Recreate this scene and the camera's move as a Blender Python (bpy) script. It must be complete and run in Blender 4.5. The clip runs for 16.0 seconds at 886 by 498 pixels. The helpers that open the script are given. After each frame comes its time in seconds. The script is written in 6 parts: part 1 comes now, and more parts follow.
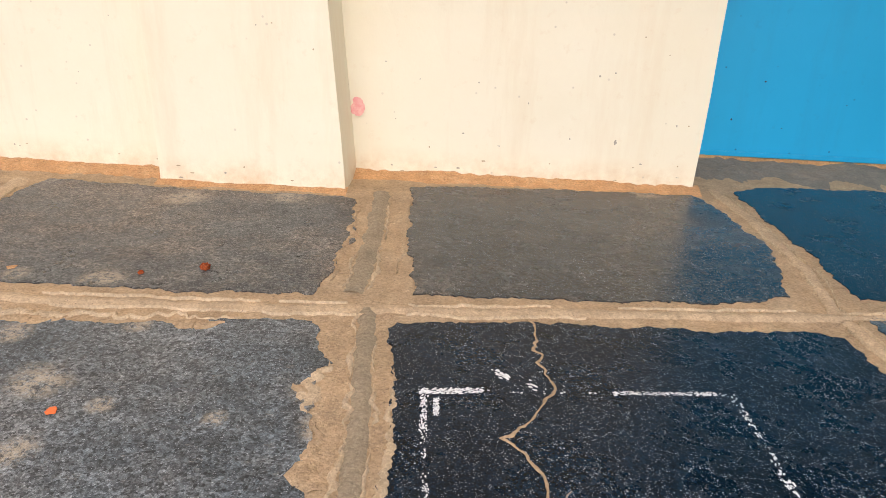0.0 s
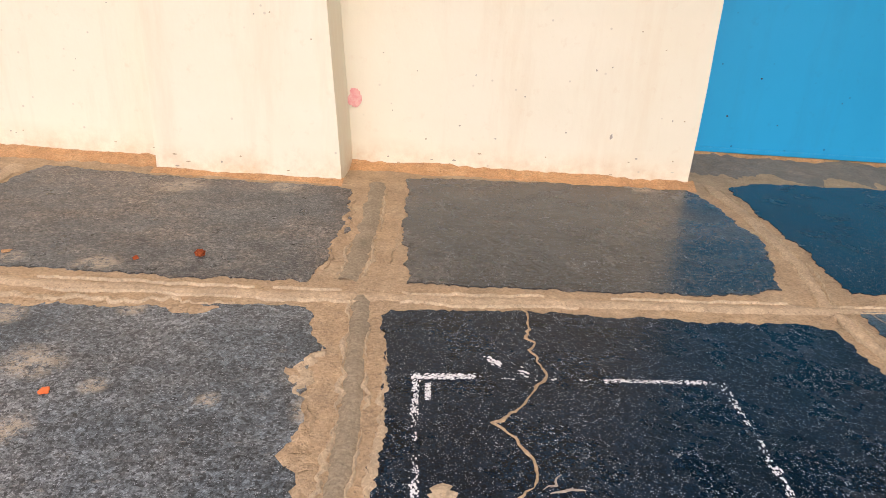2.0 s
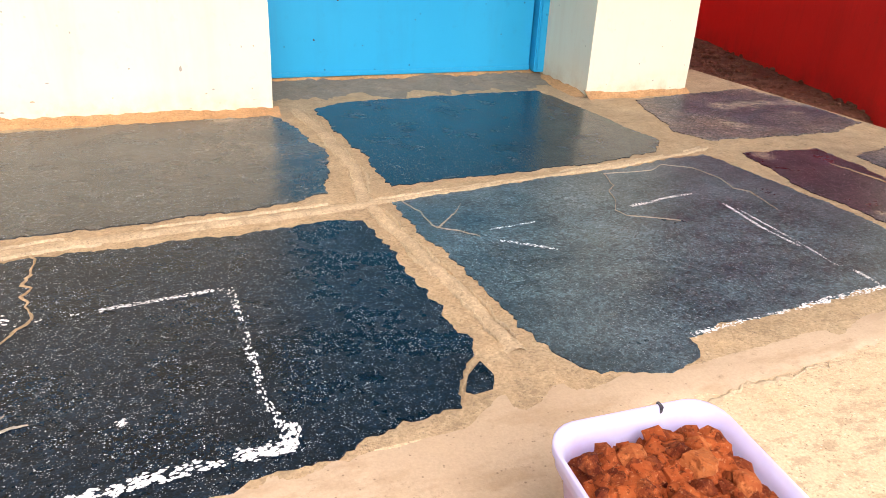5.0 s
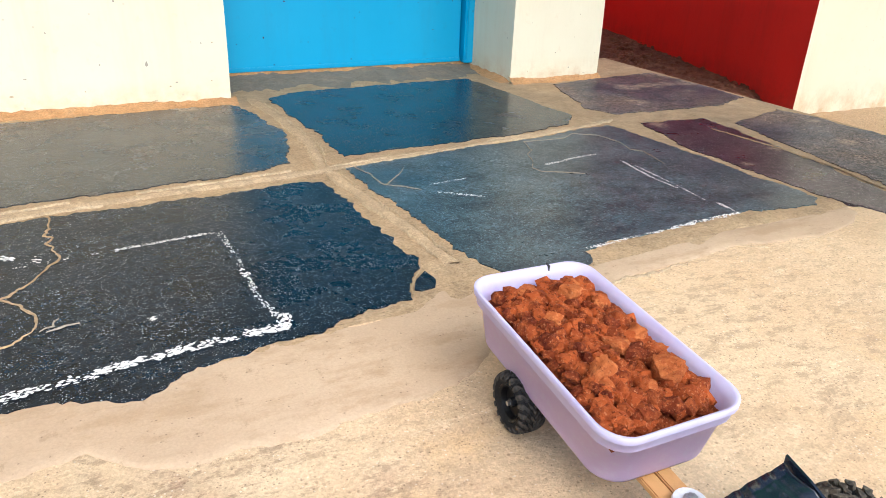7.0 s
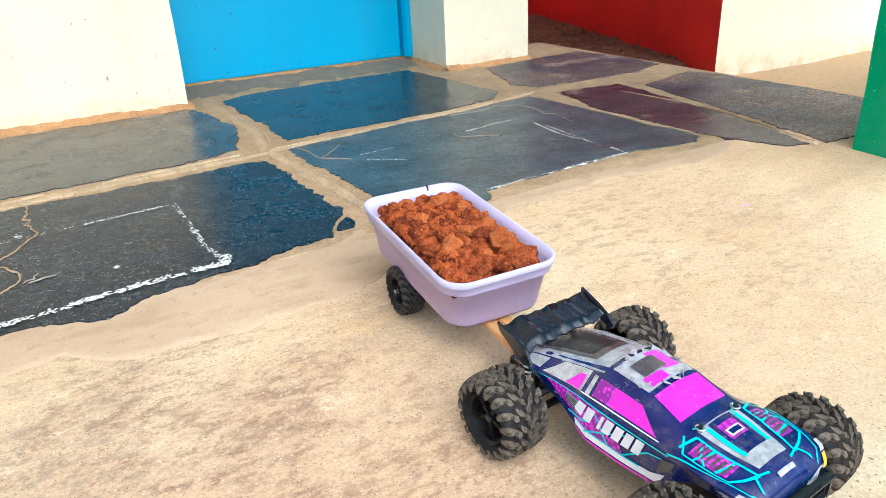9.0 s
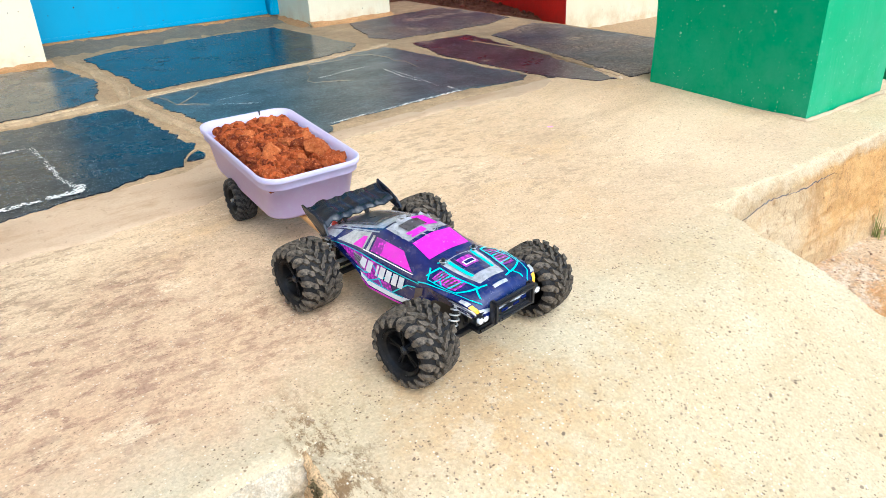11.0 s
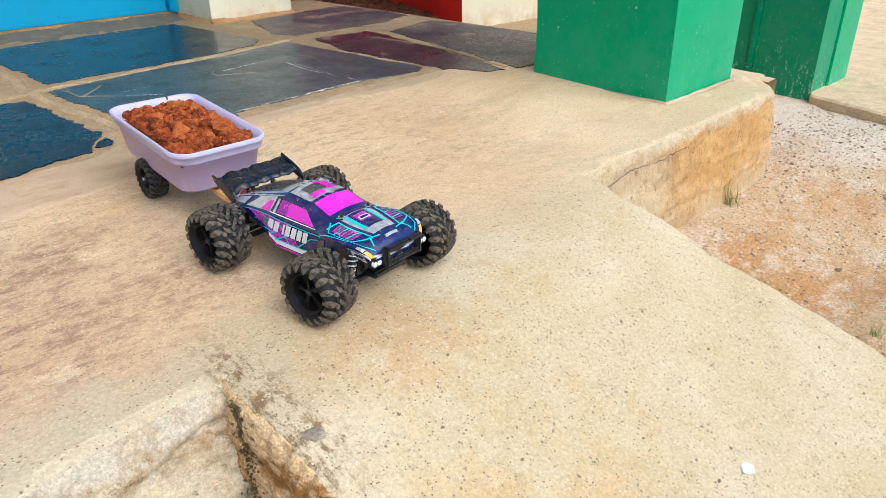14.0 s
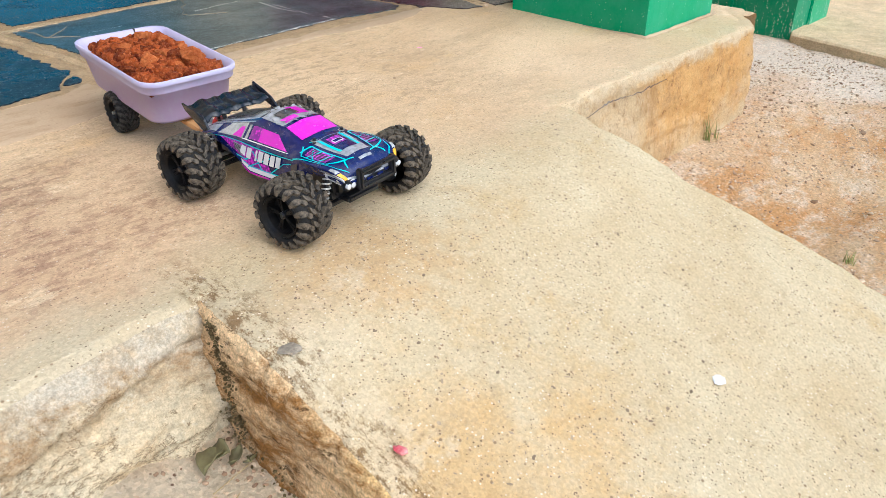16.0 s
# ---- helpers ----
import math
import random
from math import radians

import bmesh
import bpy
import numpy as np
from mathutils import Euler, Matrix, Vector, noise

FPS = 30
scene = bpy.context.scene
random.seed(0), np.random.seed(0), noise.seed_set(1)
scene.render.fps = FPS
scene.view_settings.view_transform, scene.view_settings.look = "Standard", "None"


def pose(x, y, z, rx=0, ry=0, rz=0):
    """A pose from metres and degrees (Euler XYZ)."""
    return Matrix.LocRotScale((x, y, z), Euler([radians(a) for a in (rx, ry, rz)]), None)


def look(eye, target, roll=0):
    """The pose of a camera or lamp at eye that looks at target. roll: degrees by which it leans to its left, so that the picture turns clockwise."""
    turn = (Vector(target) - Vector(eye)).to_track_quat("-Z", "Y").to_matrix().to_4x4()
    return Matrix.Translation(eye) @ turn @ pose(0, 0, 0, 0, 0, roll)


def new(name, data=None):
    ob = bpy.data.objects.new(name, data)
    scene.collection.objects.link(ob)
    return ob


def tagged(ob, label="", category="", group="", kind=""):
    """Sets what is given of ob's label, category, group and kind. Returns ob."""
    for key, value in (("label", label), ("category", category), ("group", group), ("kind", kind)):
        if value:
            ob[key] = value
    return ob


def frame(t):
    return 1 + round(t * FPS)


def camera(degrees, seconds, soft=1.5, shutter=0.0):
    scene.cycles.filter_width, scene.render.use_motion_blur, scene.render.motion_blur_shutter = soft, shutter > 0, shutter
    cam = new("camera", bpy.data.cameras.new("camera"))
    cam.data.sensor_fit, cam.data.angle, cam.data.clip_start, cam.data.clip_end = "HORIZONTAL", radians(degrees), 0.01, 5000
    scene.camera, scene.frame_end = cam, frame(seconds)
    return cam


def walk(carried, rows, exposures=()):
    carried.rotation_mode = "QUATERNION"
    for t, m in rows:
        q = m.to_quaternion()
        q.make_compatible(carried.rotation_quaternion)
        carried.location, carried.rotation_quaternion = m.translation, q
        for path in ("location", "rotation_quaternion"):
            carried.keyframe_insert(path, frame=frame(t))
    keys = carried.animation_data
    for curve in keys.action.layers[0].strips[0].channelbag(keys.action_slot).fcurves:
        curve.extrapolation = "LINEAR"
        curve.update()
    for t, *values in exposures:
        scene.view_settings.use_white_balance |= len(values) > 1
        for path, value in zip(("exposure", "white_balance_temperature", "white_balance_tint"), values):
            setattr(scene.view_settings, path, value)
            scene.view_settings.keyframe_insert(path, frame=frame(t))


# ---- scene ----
cam = camera(64.5, 16.0, soft=0.6)
PATH = [
    (0, (0.147, -0.288, 0.58), (0.091, 1.554, -0.196), 2.6),
    (0.5, (0.121, -0.294, 0.588), (0.011, 1.556, -0.163), 2.0),
    (1, (0.097, -0.311, 0.576), (-0.079, 1.524, -0.2), 1.7),
    (1.5, (0.133, -0.304, 0.572), (0.039, 1.533, -0.212), 1.9),
    (2, (0.153, -0.299, 0.566), (0.106, 1.542, -0.214), 3.4),
    (2.5, (0.236, -0.293, 0.551), (0.351, 1.547, -0.224), 4.7),
    (3, (0.367, -0.312, 0.531), (0.779, 1.472, -0.273), 3.8),
    (3.5, (0.384, -0.32, 0.532), (0.829, 1.452, -0.283), 3.2),
    (4, (0.435, -0.331, 0.525), (0.934, 1.418, -0.305), 3.3),
    (4.5, (0.506, -0.351, 0.526), (1.193, 1.336, -0.301), 2.8),
    (5, (0.495, -0.364, 0.514), (1.184, 1.308, -0.342), 2.8),
    (5.2, (0.498, -0.375, 0.506), (1.196, 1.287, -0.361), 3.3),
    (7.3, (0.372, -0.671, 0.535), (1.252, 0.92, -0.299), 0.6),
    (7.5, (0.372, -0.701, 0.54), (1.27, 0.885, -0.284), -0.6),
    (8, (0.377, -0.822, 0.52), (1.223, 0.771, -0.343), 0.8),
    (8.5, (0.382, -0.875, 0.532), (1.198, 0.799, -0.198), -1.2),
    (9, (0.391, -0.916, 0.499), (1.247, 0.696, -0.318), -2.8),
    (9.5, (0.403, -0.941, 0.493), (1.313, 0.633, -0.34), -1.3),
    (10, (0.409, -0.977, 0.468), (1.337, 0.556, -0.42), -1.2),
    (10.2, (0.426, -1.018, 0.455), (1.395, 0.461, -0.48), -0.9),
    (12.3, (0.311, -1.279, 0.523), (1.437, 0.165, -0.284), -3.0),
    (12.5, (0.311, -1.279, 0.525), (1.458, 0.146, -0.283), -1.5),
    (13, (0.313, -1.283, 0.51), (1.519, 0.067, -0.34), -2.1),
    (13.5, (0.324, -1.306, 0.497), (1.593, -0.026, -0.37), -0.9),
    (14, (0.314, -1.3, 0.476), (1.557, -0.019, -0.426), -0.9),
    (14.5, (0.31, -1.305, 0.462), (1.549, -0.042, -0.469), -1.3),
    (15, (0.313, -1.312, 0.445), (1.545, -0.08, -0.537), -1.2),
    (15.5, (0.32, -1.32, 0.446), (1.577, -0.117, -0.54), -1.1),
    (16, (0.308, -1.323, 0.433), (1.539, -0.112, -0.576), -1.2),
]
EXPOSURES = [(0, 0.43, 5900, 14), (1, 0.37, 5870, 13), (2.5, 0.53, 6050, 20), (3.5, 0.95, 6120, 18), (5, 1.03, 6100, 14), (7.3, 0.80, 5560, 5), (8.5, 0.82, 5470, 3), (9.2, 0.86, 5400, 2), (10.2, 0.86, 5330, 2), (12.5, 0.57, 5500, 3), (16, 0.45, 5560, 4)]
walk(cam, [(t, look(eye, target, roll)) for t, eye, target, roll in PATH], EXPOSURES)

# ---- daylight ----
world = bpy.data.worlds.new("sky")
scene.world = world
world.use_nodes = True
SUN_UP, SUN_TURN = 46.0, 178.0
_sky = world.node_tree.nodes.new("ShaderNodeTexSky")
_sky.sky_type, _sky.sun_disc = "NISHITA", False
_sky.sun_elevation, _sky.sun_rotation = radians(SUN_UP), radians(SUN_TURN)
_sky.air_density, _sky.dust_density = 1.0, 4.0
_bg = world.node_tree.nodes["Background"]
_bg.inputs["Strength"].default_value = 0.150
world.node_tree.links.new(_sky.outputs[0], _bg.inputs["Color"])
_sun = bpy.data.lights.new("sun", "SUN")
_sun.energy, _sun.angle, _sun.color = 1.45, radians(75), (1.0, 0.955, 0.925)
_dir = Vector((math.sin(radians(SUN_TURN)) * math.cos(radians(SUN_UP)), math.cos(radians(SUN_TURN)) * math.cos(radians(SUN_UP)), math.sin(radians(SUN_UP))))
new("sun", _sun).matrix_world = look(_dir * 20, (0, 0, 0))

# ---- materials ----
def rgba(c):
    return (c[0], c[1], c[2], 1.0)


class Nodes:
    """A short way to wire a node material."""

    def __init__(self, name):
        self.mat = bpy.data.materials.new(name)
        self.mat.use_nodes = True
        self.t = self.mat.node_tree
        self.b = self.t.nodes["Principled BSDF"]
        self.co = self.t.nodes.new("ShaderNodeTexCoord").outputs["Object"]

    def link(self, a, b):
        self.t.links.new(a, b)

    def noise(self, scale, detail=4.0, rough=0.6, stretch=None):
        n = self.t.nodes.new("ShaderNodeTexNoise")
        n.inputs["Scale"].default_value, n.inputs["Detail"].default_value, n.inputs["Roughness"].default_value = scale, detail, rough
        co = self.co
        if stretch:
            m = self.t.nodes.new("ShaderNodeMapping")
            m.inputs["Scale"].default_value = stretch
            self.link(co, m.inputs["Vector"])
            co = m.outputs[0]
        self.link(co, n.inputs["Vector"])
        return n.outputs["Fac"]

    def cells(self, scale, stretch=None):
        n = self.t.nodes.new("ShaderNodeTexVoronoi")
        n.inputs["Scale"].default_value = scale
        self.link(self.co, n.inputs["Vector"])
        return n.outputs["Distance"], n.outputs["Color"]

    def ramp(self, fac, lo, hi, a=0.0, b=1.0):
        n = self.t.nodes.new("ShaderNodeMapRange")
        for key, v in (("From Min", lo), ("From Max", hi), ("To Min", a), ("To Max", b)):
            n.inputs[key].default_value = v
        self.link(fac, n.inputs["Value"])
        return n.outputs[0]

    def math(self, op, a, b):
        n = self.t.nodes.new("ShaderNodeMath")
        n.operation = op
        for k, v in enumerate((a, b)):
            if isinstance(v, (int, float)):
                n.inputs[k].default_value = v
            else:
                self.link(v, n.inputs[k])
        return n.outputs[0]

    def axis(self, k):
        n = self.t.nodes.new("ShaderNodeSeparateXYZ")
        self.link(self.co, n.inputs[0])
        return n.outputs[k]

    def mix(self, fac, a, b):
        n = self.t.nodes.new("ShaderNodeMix")
        n.data_type = "RGBA"
        if isinstance(fac, (int, float)):
            n.inputs[0].default_value = fac
        else:
            self.link(fac, n.inputs[0])
        for k, v in ((6, a), (7, b)):
            if isinstance(v, tuple):
                n.inputs[k].default_value = rgba(v)
            else:
                self.link(v, n.inputs[k])
        return n.outputs[2]

    def grain(self, base, scale, amount, detail=2.0):
        """Multiplies a colour by a fine light and dark grain."""
        v = self.ramp(self.noise(scale, detail, 0.6), 0.3, 0.7, 1 - amount, 1 + amount)
        n = self.t.nodes.new("ShaderNodeVectorMath")
        n.operation = "SCALE"
        self.link(base, n.inputs[0])
        self.link(v, n.inputs["Scale"])
        return n.outputs[0]

    def flakes(self, base, scale, lo, hi):
        """Small patches with sharp sides, each a little lighter or darker."""
        _, tone = self.cells(scale)
        one = self.t.nodes.new("ShaderNodeSeparateColor")
        self.link(tone, one.inputs[0])
        n = self.t.nodes.new("ShaderNodeVectorMath")
        n.operation = "SCALE"
        self.link(base, n.inputs[0])
        self.link(self.ramp(one.outputs[0], 0.0, 1.0, lo, hi), n.inputs["Scale"])
        return n.outputs[0]

    def near(self, x, y, inner, outer, wild=0.25):
        """1 close to a place on the floor, 0 far from it, with an uneven rim."""
        n = self.t.nodes.new("ShaderNodeVectorMath")
        n.operation = "DISTANCE"
        flat = self.t.nodes.new("ShaderNodeVectorMath")
        flat.operation = "MULTIPLY"
        flat.inputs[1].default_value = (1, 1, 0)
        self.link(self.co, flat.inputs[0])
        self.link(flat.outputs[0], n.inputs[0])
        n.inputs[1].default_value = (x, y, 0)
        d = self.math("ADD", n.outputs["Value"], self.ramp(self.noise(6, 8, 0.75), 0.25, 0.75, -wild, wild))
        return self.ramp(d, outer, inner)

    def ridge(self, scale, width, stretch=None, detail=6.0, rough=0.65):
        """1 on thin wandering lines."""
        return self.ramp(self.math("ABSOLUTE", self.math("SUBTRACT", self.noise(scale, detail, rough, stretch), 0.5), 0), width, width * 0.3)

    def random(self):
        return self.t.nodes.new("ShaderNodeObjectInfo").outputs["Random"]

    def island(self):
        return self.t.nodes.new("ShaderNodeNewGeometry").outputs["Random Per Island"]

    def done(self, colour, rough=0.7, bump=None, strength=0.3, depth=0.004, metal=0.0, spec=0.5):
        if isinstance(colour, tuple):
            self.b.inputs["Base Color"].default_value = rgba(colour)
        else:
            self.link(colour, self.b.inputs["Base Color"])
        if isinstance(rough, (int, float)):
            self.b.inputs["Roughness"].default_value = rough
        else:
            self.link(rough, self.b.inputs["Roughness"])
        self.b.inputs["Metallic"].default_value = metal
        self.b.inputs["Specular IOR Level"].default_value = spec
        if bump is not None:
            n = self.t.nodes.new("ShaderNodeBump")
            n.inputs["Strength"].default_value, n.inputs["Distance"].default_value = strength, depth
            self.link(bump, n.inputs["Height"])
            self.link(n.outputs[0], self.b.inputs["Normal"])
        return self.mat


def slab_mat(name, dark, pale, dust, dusty=0.4, specks=0.5, rough=0.26, spec=0.3, smears=(), mottle=0.3):
    m = Nodes(name)
    base = m.mix(m.ramp(m.noise(4.5, 8, 0.75, (1, 1.9, 1)), 0.36, 0.68), dark, pale)
    base = m.mix(m.ramp(m.noise(110, 5, 0.75), 0.45, 0.72, 0, 0.5), base, pale)
    film = m.ramp(m.noise(1.8, 8, 0.72), 0.62 - 0.3 * dusty, 0.85 - 0.2 * dusty, 0, 0.75 * dusty + 0.1)
    base = m.mix(film, base, dust)
    base = m.grain(m.grain(m.grain(base, 420, 0.6), 150, 0.34, 4), 34, 0.3 * mottle, 8)
    base = m.flakes(m.flakes(base, 260, 1 - 1.2 * mottle, 1 + 1.2 * mottle), 130, 1 - 0.6 * mottle, 1 + 0.6 * mottle)
    for scale, clump in ((250, 120), (430, 80)):
        d, tone = m.cells(scale)
        glow = m.t.nodes.new("ShaderNodeSeparateColor")
        m.link(tone, glow.inputs[0])
        dot = m.math("MULTIPLY", m.ramp(d, 0.30, 0.18), m.ramp(m.noise(clump, 2), 0.47, 0.56))
        dot = m.math("MULTIPLY", dot, m.ramp(m.noise(5, 5, 0.7), 0.25, 0.6, 0.35, 1.0))
        dot = m.math("MULTIPLY", dot, m.ramp(glow.outputs[0], 0.10, 0.75))
        base = m.mix(m.math("MULTIPLY", dot, specks), base, (0.62, 0.66, 0.68))
    base = m.mix(m.ramp(m.noise(23, 9, 0.85, (1, 2.2, 1)), 0.58, 0.66, 0, 0.25 + 0.5 * dusty), base, tuple(1.25 * v for v in dust))
    base = m.mix(m.ramp(m.noise(31, 9, 0.85), 0.60, 0.68, 0, 0.3), base, tuple(0.45 * v for v in dark))
    for x, y, r in smears:
        patch = m.math("MULTIPLY", m.near(x, y, 0.5 * r, 1.1 * r, 0.8 * r), m.ramp(m.noise(48, 10, 0.9), 0.47, 0.53))
        base = m.mix(m.math("MULTIPLY", patch, 0.7), base, (0.44, 0.36, 0.25))
    scratch = m.ramp(m.noise(16, 6, 0.75, (1, 9, 1)), 0.64, 0.70, 0, 0.30)
    base = m.mix(scratch, base, (0.20, 0.21, 0.21))
    height = m.math("ADD", m.noise(38, 5, 0.7), m.math("MULTIPLY", m.noise(300, 3), 0.5))
    r = m.math("ADD", m.ramp(m.noise(9, 5, 0.7), 0.3, 0.75, rough - 0.06, rough + 0.16), m.math("MULTIPLY", film, 0.35))
    return m.done(base, r, height, 0.22, 0.003, spec=spec)


def earth_mat(name, a, b, c, fine=60.0, strength=0.5, depth=0.006, specks=0.6, dark=(0.12, 0.09, 0.07), rough=0.9):
    m = Nodes(name)
    base = m.mix(m.ramp(m.noise(1.9, 7, 0.68), 0.36, 0.66), a, b)
    base = m.mix(m.ramp(m.noise(7.5, 6, 0.7), 0.5, 0.72, 0, 0.7), base, c)
    base = m.mix(m.ramp(m.noise(fine, 4, 0.7), 0.42, 0.8, 0, 0.4), base, c)
    d, col = m.cells(105)
    dot = m.math("MULTIPLY", m.ramp(d, 0.26, 0.12), m.ramp(m.noise(45, 1), 0.56, 0.62))
    base = m.mix(m.math("MULTIPLY", dot, specks), base, dark)
    base = m.mix(m.ramp(m.noise(46, 10, 0.85, (0.8, 1.3, 1)), 0.56, 0.61, 0, 0.5), base, tuple(0.55 * v for v in b))
    base = m.mix(m.ramp(m.noise(38, 10, 0.85), 0.57, 0.62, 0, 0.45), base, tuple(1.22 * v for v in c))
    d, _ = m.cells(190)
    base = m.mix(m.math("MULTIPLY", m.ramp(d, 0.28, 0.16), m.ramp(m.noise(70, 2), 0.53, 0.58, 0, 0.55)), base, dark)
    base = m.grain(m.flakes(m.grain(base, 170, 0.12, 3), 300, 0.84, 1.15), 17, 0.16, 8)
    height = m.math("ADD", m.noise(fine * 0.5, 6, 0.75), m.math("MULTIPLY", m.noise(fine * 4, 3), 0.4))
    return m.done(base, rough, height, strength, depth, spec=0.25)


def skim_mat():
    """Smooth pinkish cement with soft stains and a few small pits."""
    m = Nodes("skim_cement")
    base = m.mix(m.ramp(m.noise(2.6, 6, 0.62), 0.36, 0.66), (0.430, 0.310, 0.200), (0.530, 0.400, 0.268))
    base = m.mix(m.ramp(m.noise(9, 8, 0.75, (0.6, 1.6, 1)), 0.50, 0.62, 0, 0.7), base, (0.380, 0.262, 0.155))
    base = m.mix(m.ramp(m.noise(30, 9, 0.8), 0.58, 0.64, 0, 0.6), base, (0.330, 0.230, 0.14))
    d, _ = m.cells(150)
    base = m.mix(m.math("MULTIPLY", m.ramp(d, 0.24, 0.12), m.ramp(m.noise(60, 2), 0.56, 0.62, 0, 0.7)), base, (0.198, 0.135, 0.087))
    base = m.grain(base, 300, 0.07, 3)
    return m.done(base, 0.9, m.math("ADD", m.noise(40, 6, 0.7), m.math("MULTIPLY", m.noise(300, 3), 0.3)), 0.35, 0.003, spec=0.2)


def paint_mat(name, a, b, grime, rough=0.6, chip=(0.55, 0.5, 0.42), chips=0.5, low=0.0, high=0.28, bump=0.25, flakes=0.0, dirt=0.9):
    m = Nodes(name)
    base = m.mix(m.ramp(m.noise(2.2, 6, 0.7), 0.35, 0.7), a, b)
    base = m.mix(m.ramp(m.noise(26, 5, 0.7), 0.6, 0.78, 0, 0.25), base, grime)
    base = m.mix(m.ramp(m.noise(9, 6, 0.7, (1, 1, 0.13)), 0.52, 0.70, 0, 0.4), base, tuple(0.6 * p + 0.4 * q for p, q in zip(b, grime)))
    z = m.axis(2)
    splash = m.math("MULTIPLY", m.ramp(z, high, low), m.ramp(m.noise(11, 8, 0.75), 0.4, 0.66))
    base = m.mix(m.math("MULTIPLY", splash, dirt), base, grime)
    d, _ = m.cells(22)
    spot = m.math("MULTIPLY", m.ramp(d, 0.085, 0.05), m.ramp(m.noise(5, 2), 0.47, 0.55))
    base = m.mix(m.math("MULTIPLY", spot, chips), base, chip)
    if flakes:
        d, _ = m.cells(140)
        worn = m.math("ADD", m.ramp(m.noise(8, 6, 0.7), 0.3, 0.7, 0.10, 0.34), m.ramp(z, -0.06, -0.30, 0, 0.4))
        fleck = m.math("MULTIPLY", m.ramp(m.math("SUBTRACT", d, worn), 0.0, -0.08), m.ramp(m.noise(50, 3, 0.6, (1.5, 1.5, 0.45)), 0.54, 0.60))
        base = m.mix(m.math("MULTIPLY", fleck, flakes), base, chip)
    height = m.math("ADD", m.noise(5, 6, 0.65), m.math("MULTIPLY", m.noise(80, 4), 0.18))
    return m.done(base, rough, height, bump, 0.006, spec=0.35)


def plain_mat(name, a, b=None, rough=0.4, scale=40.0, metal=0.0, bump=0.0, spec=0.5):
    m = Nodes(name)
    b = b or tuple(v * 0.75 for v in a)
    n = m.noise(scale, 5, 0.7)
    base = m.mix(m.ramp(n, 0.4, 0.72), a, b)
    return m.done(base, m.ramp(m.noise(scale * 0.6, 4), 0.3, 0.7, rough * 0.8, min(1.0, rough * 1.25)), n if bump else None, bump, 0.002, metal, spec)


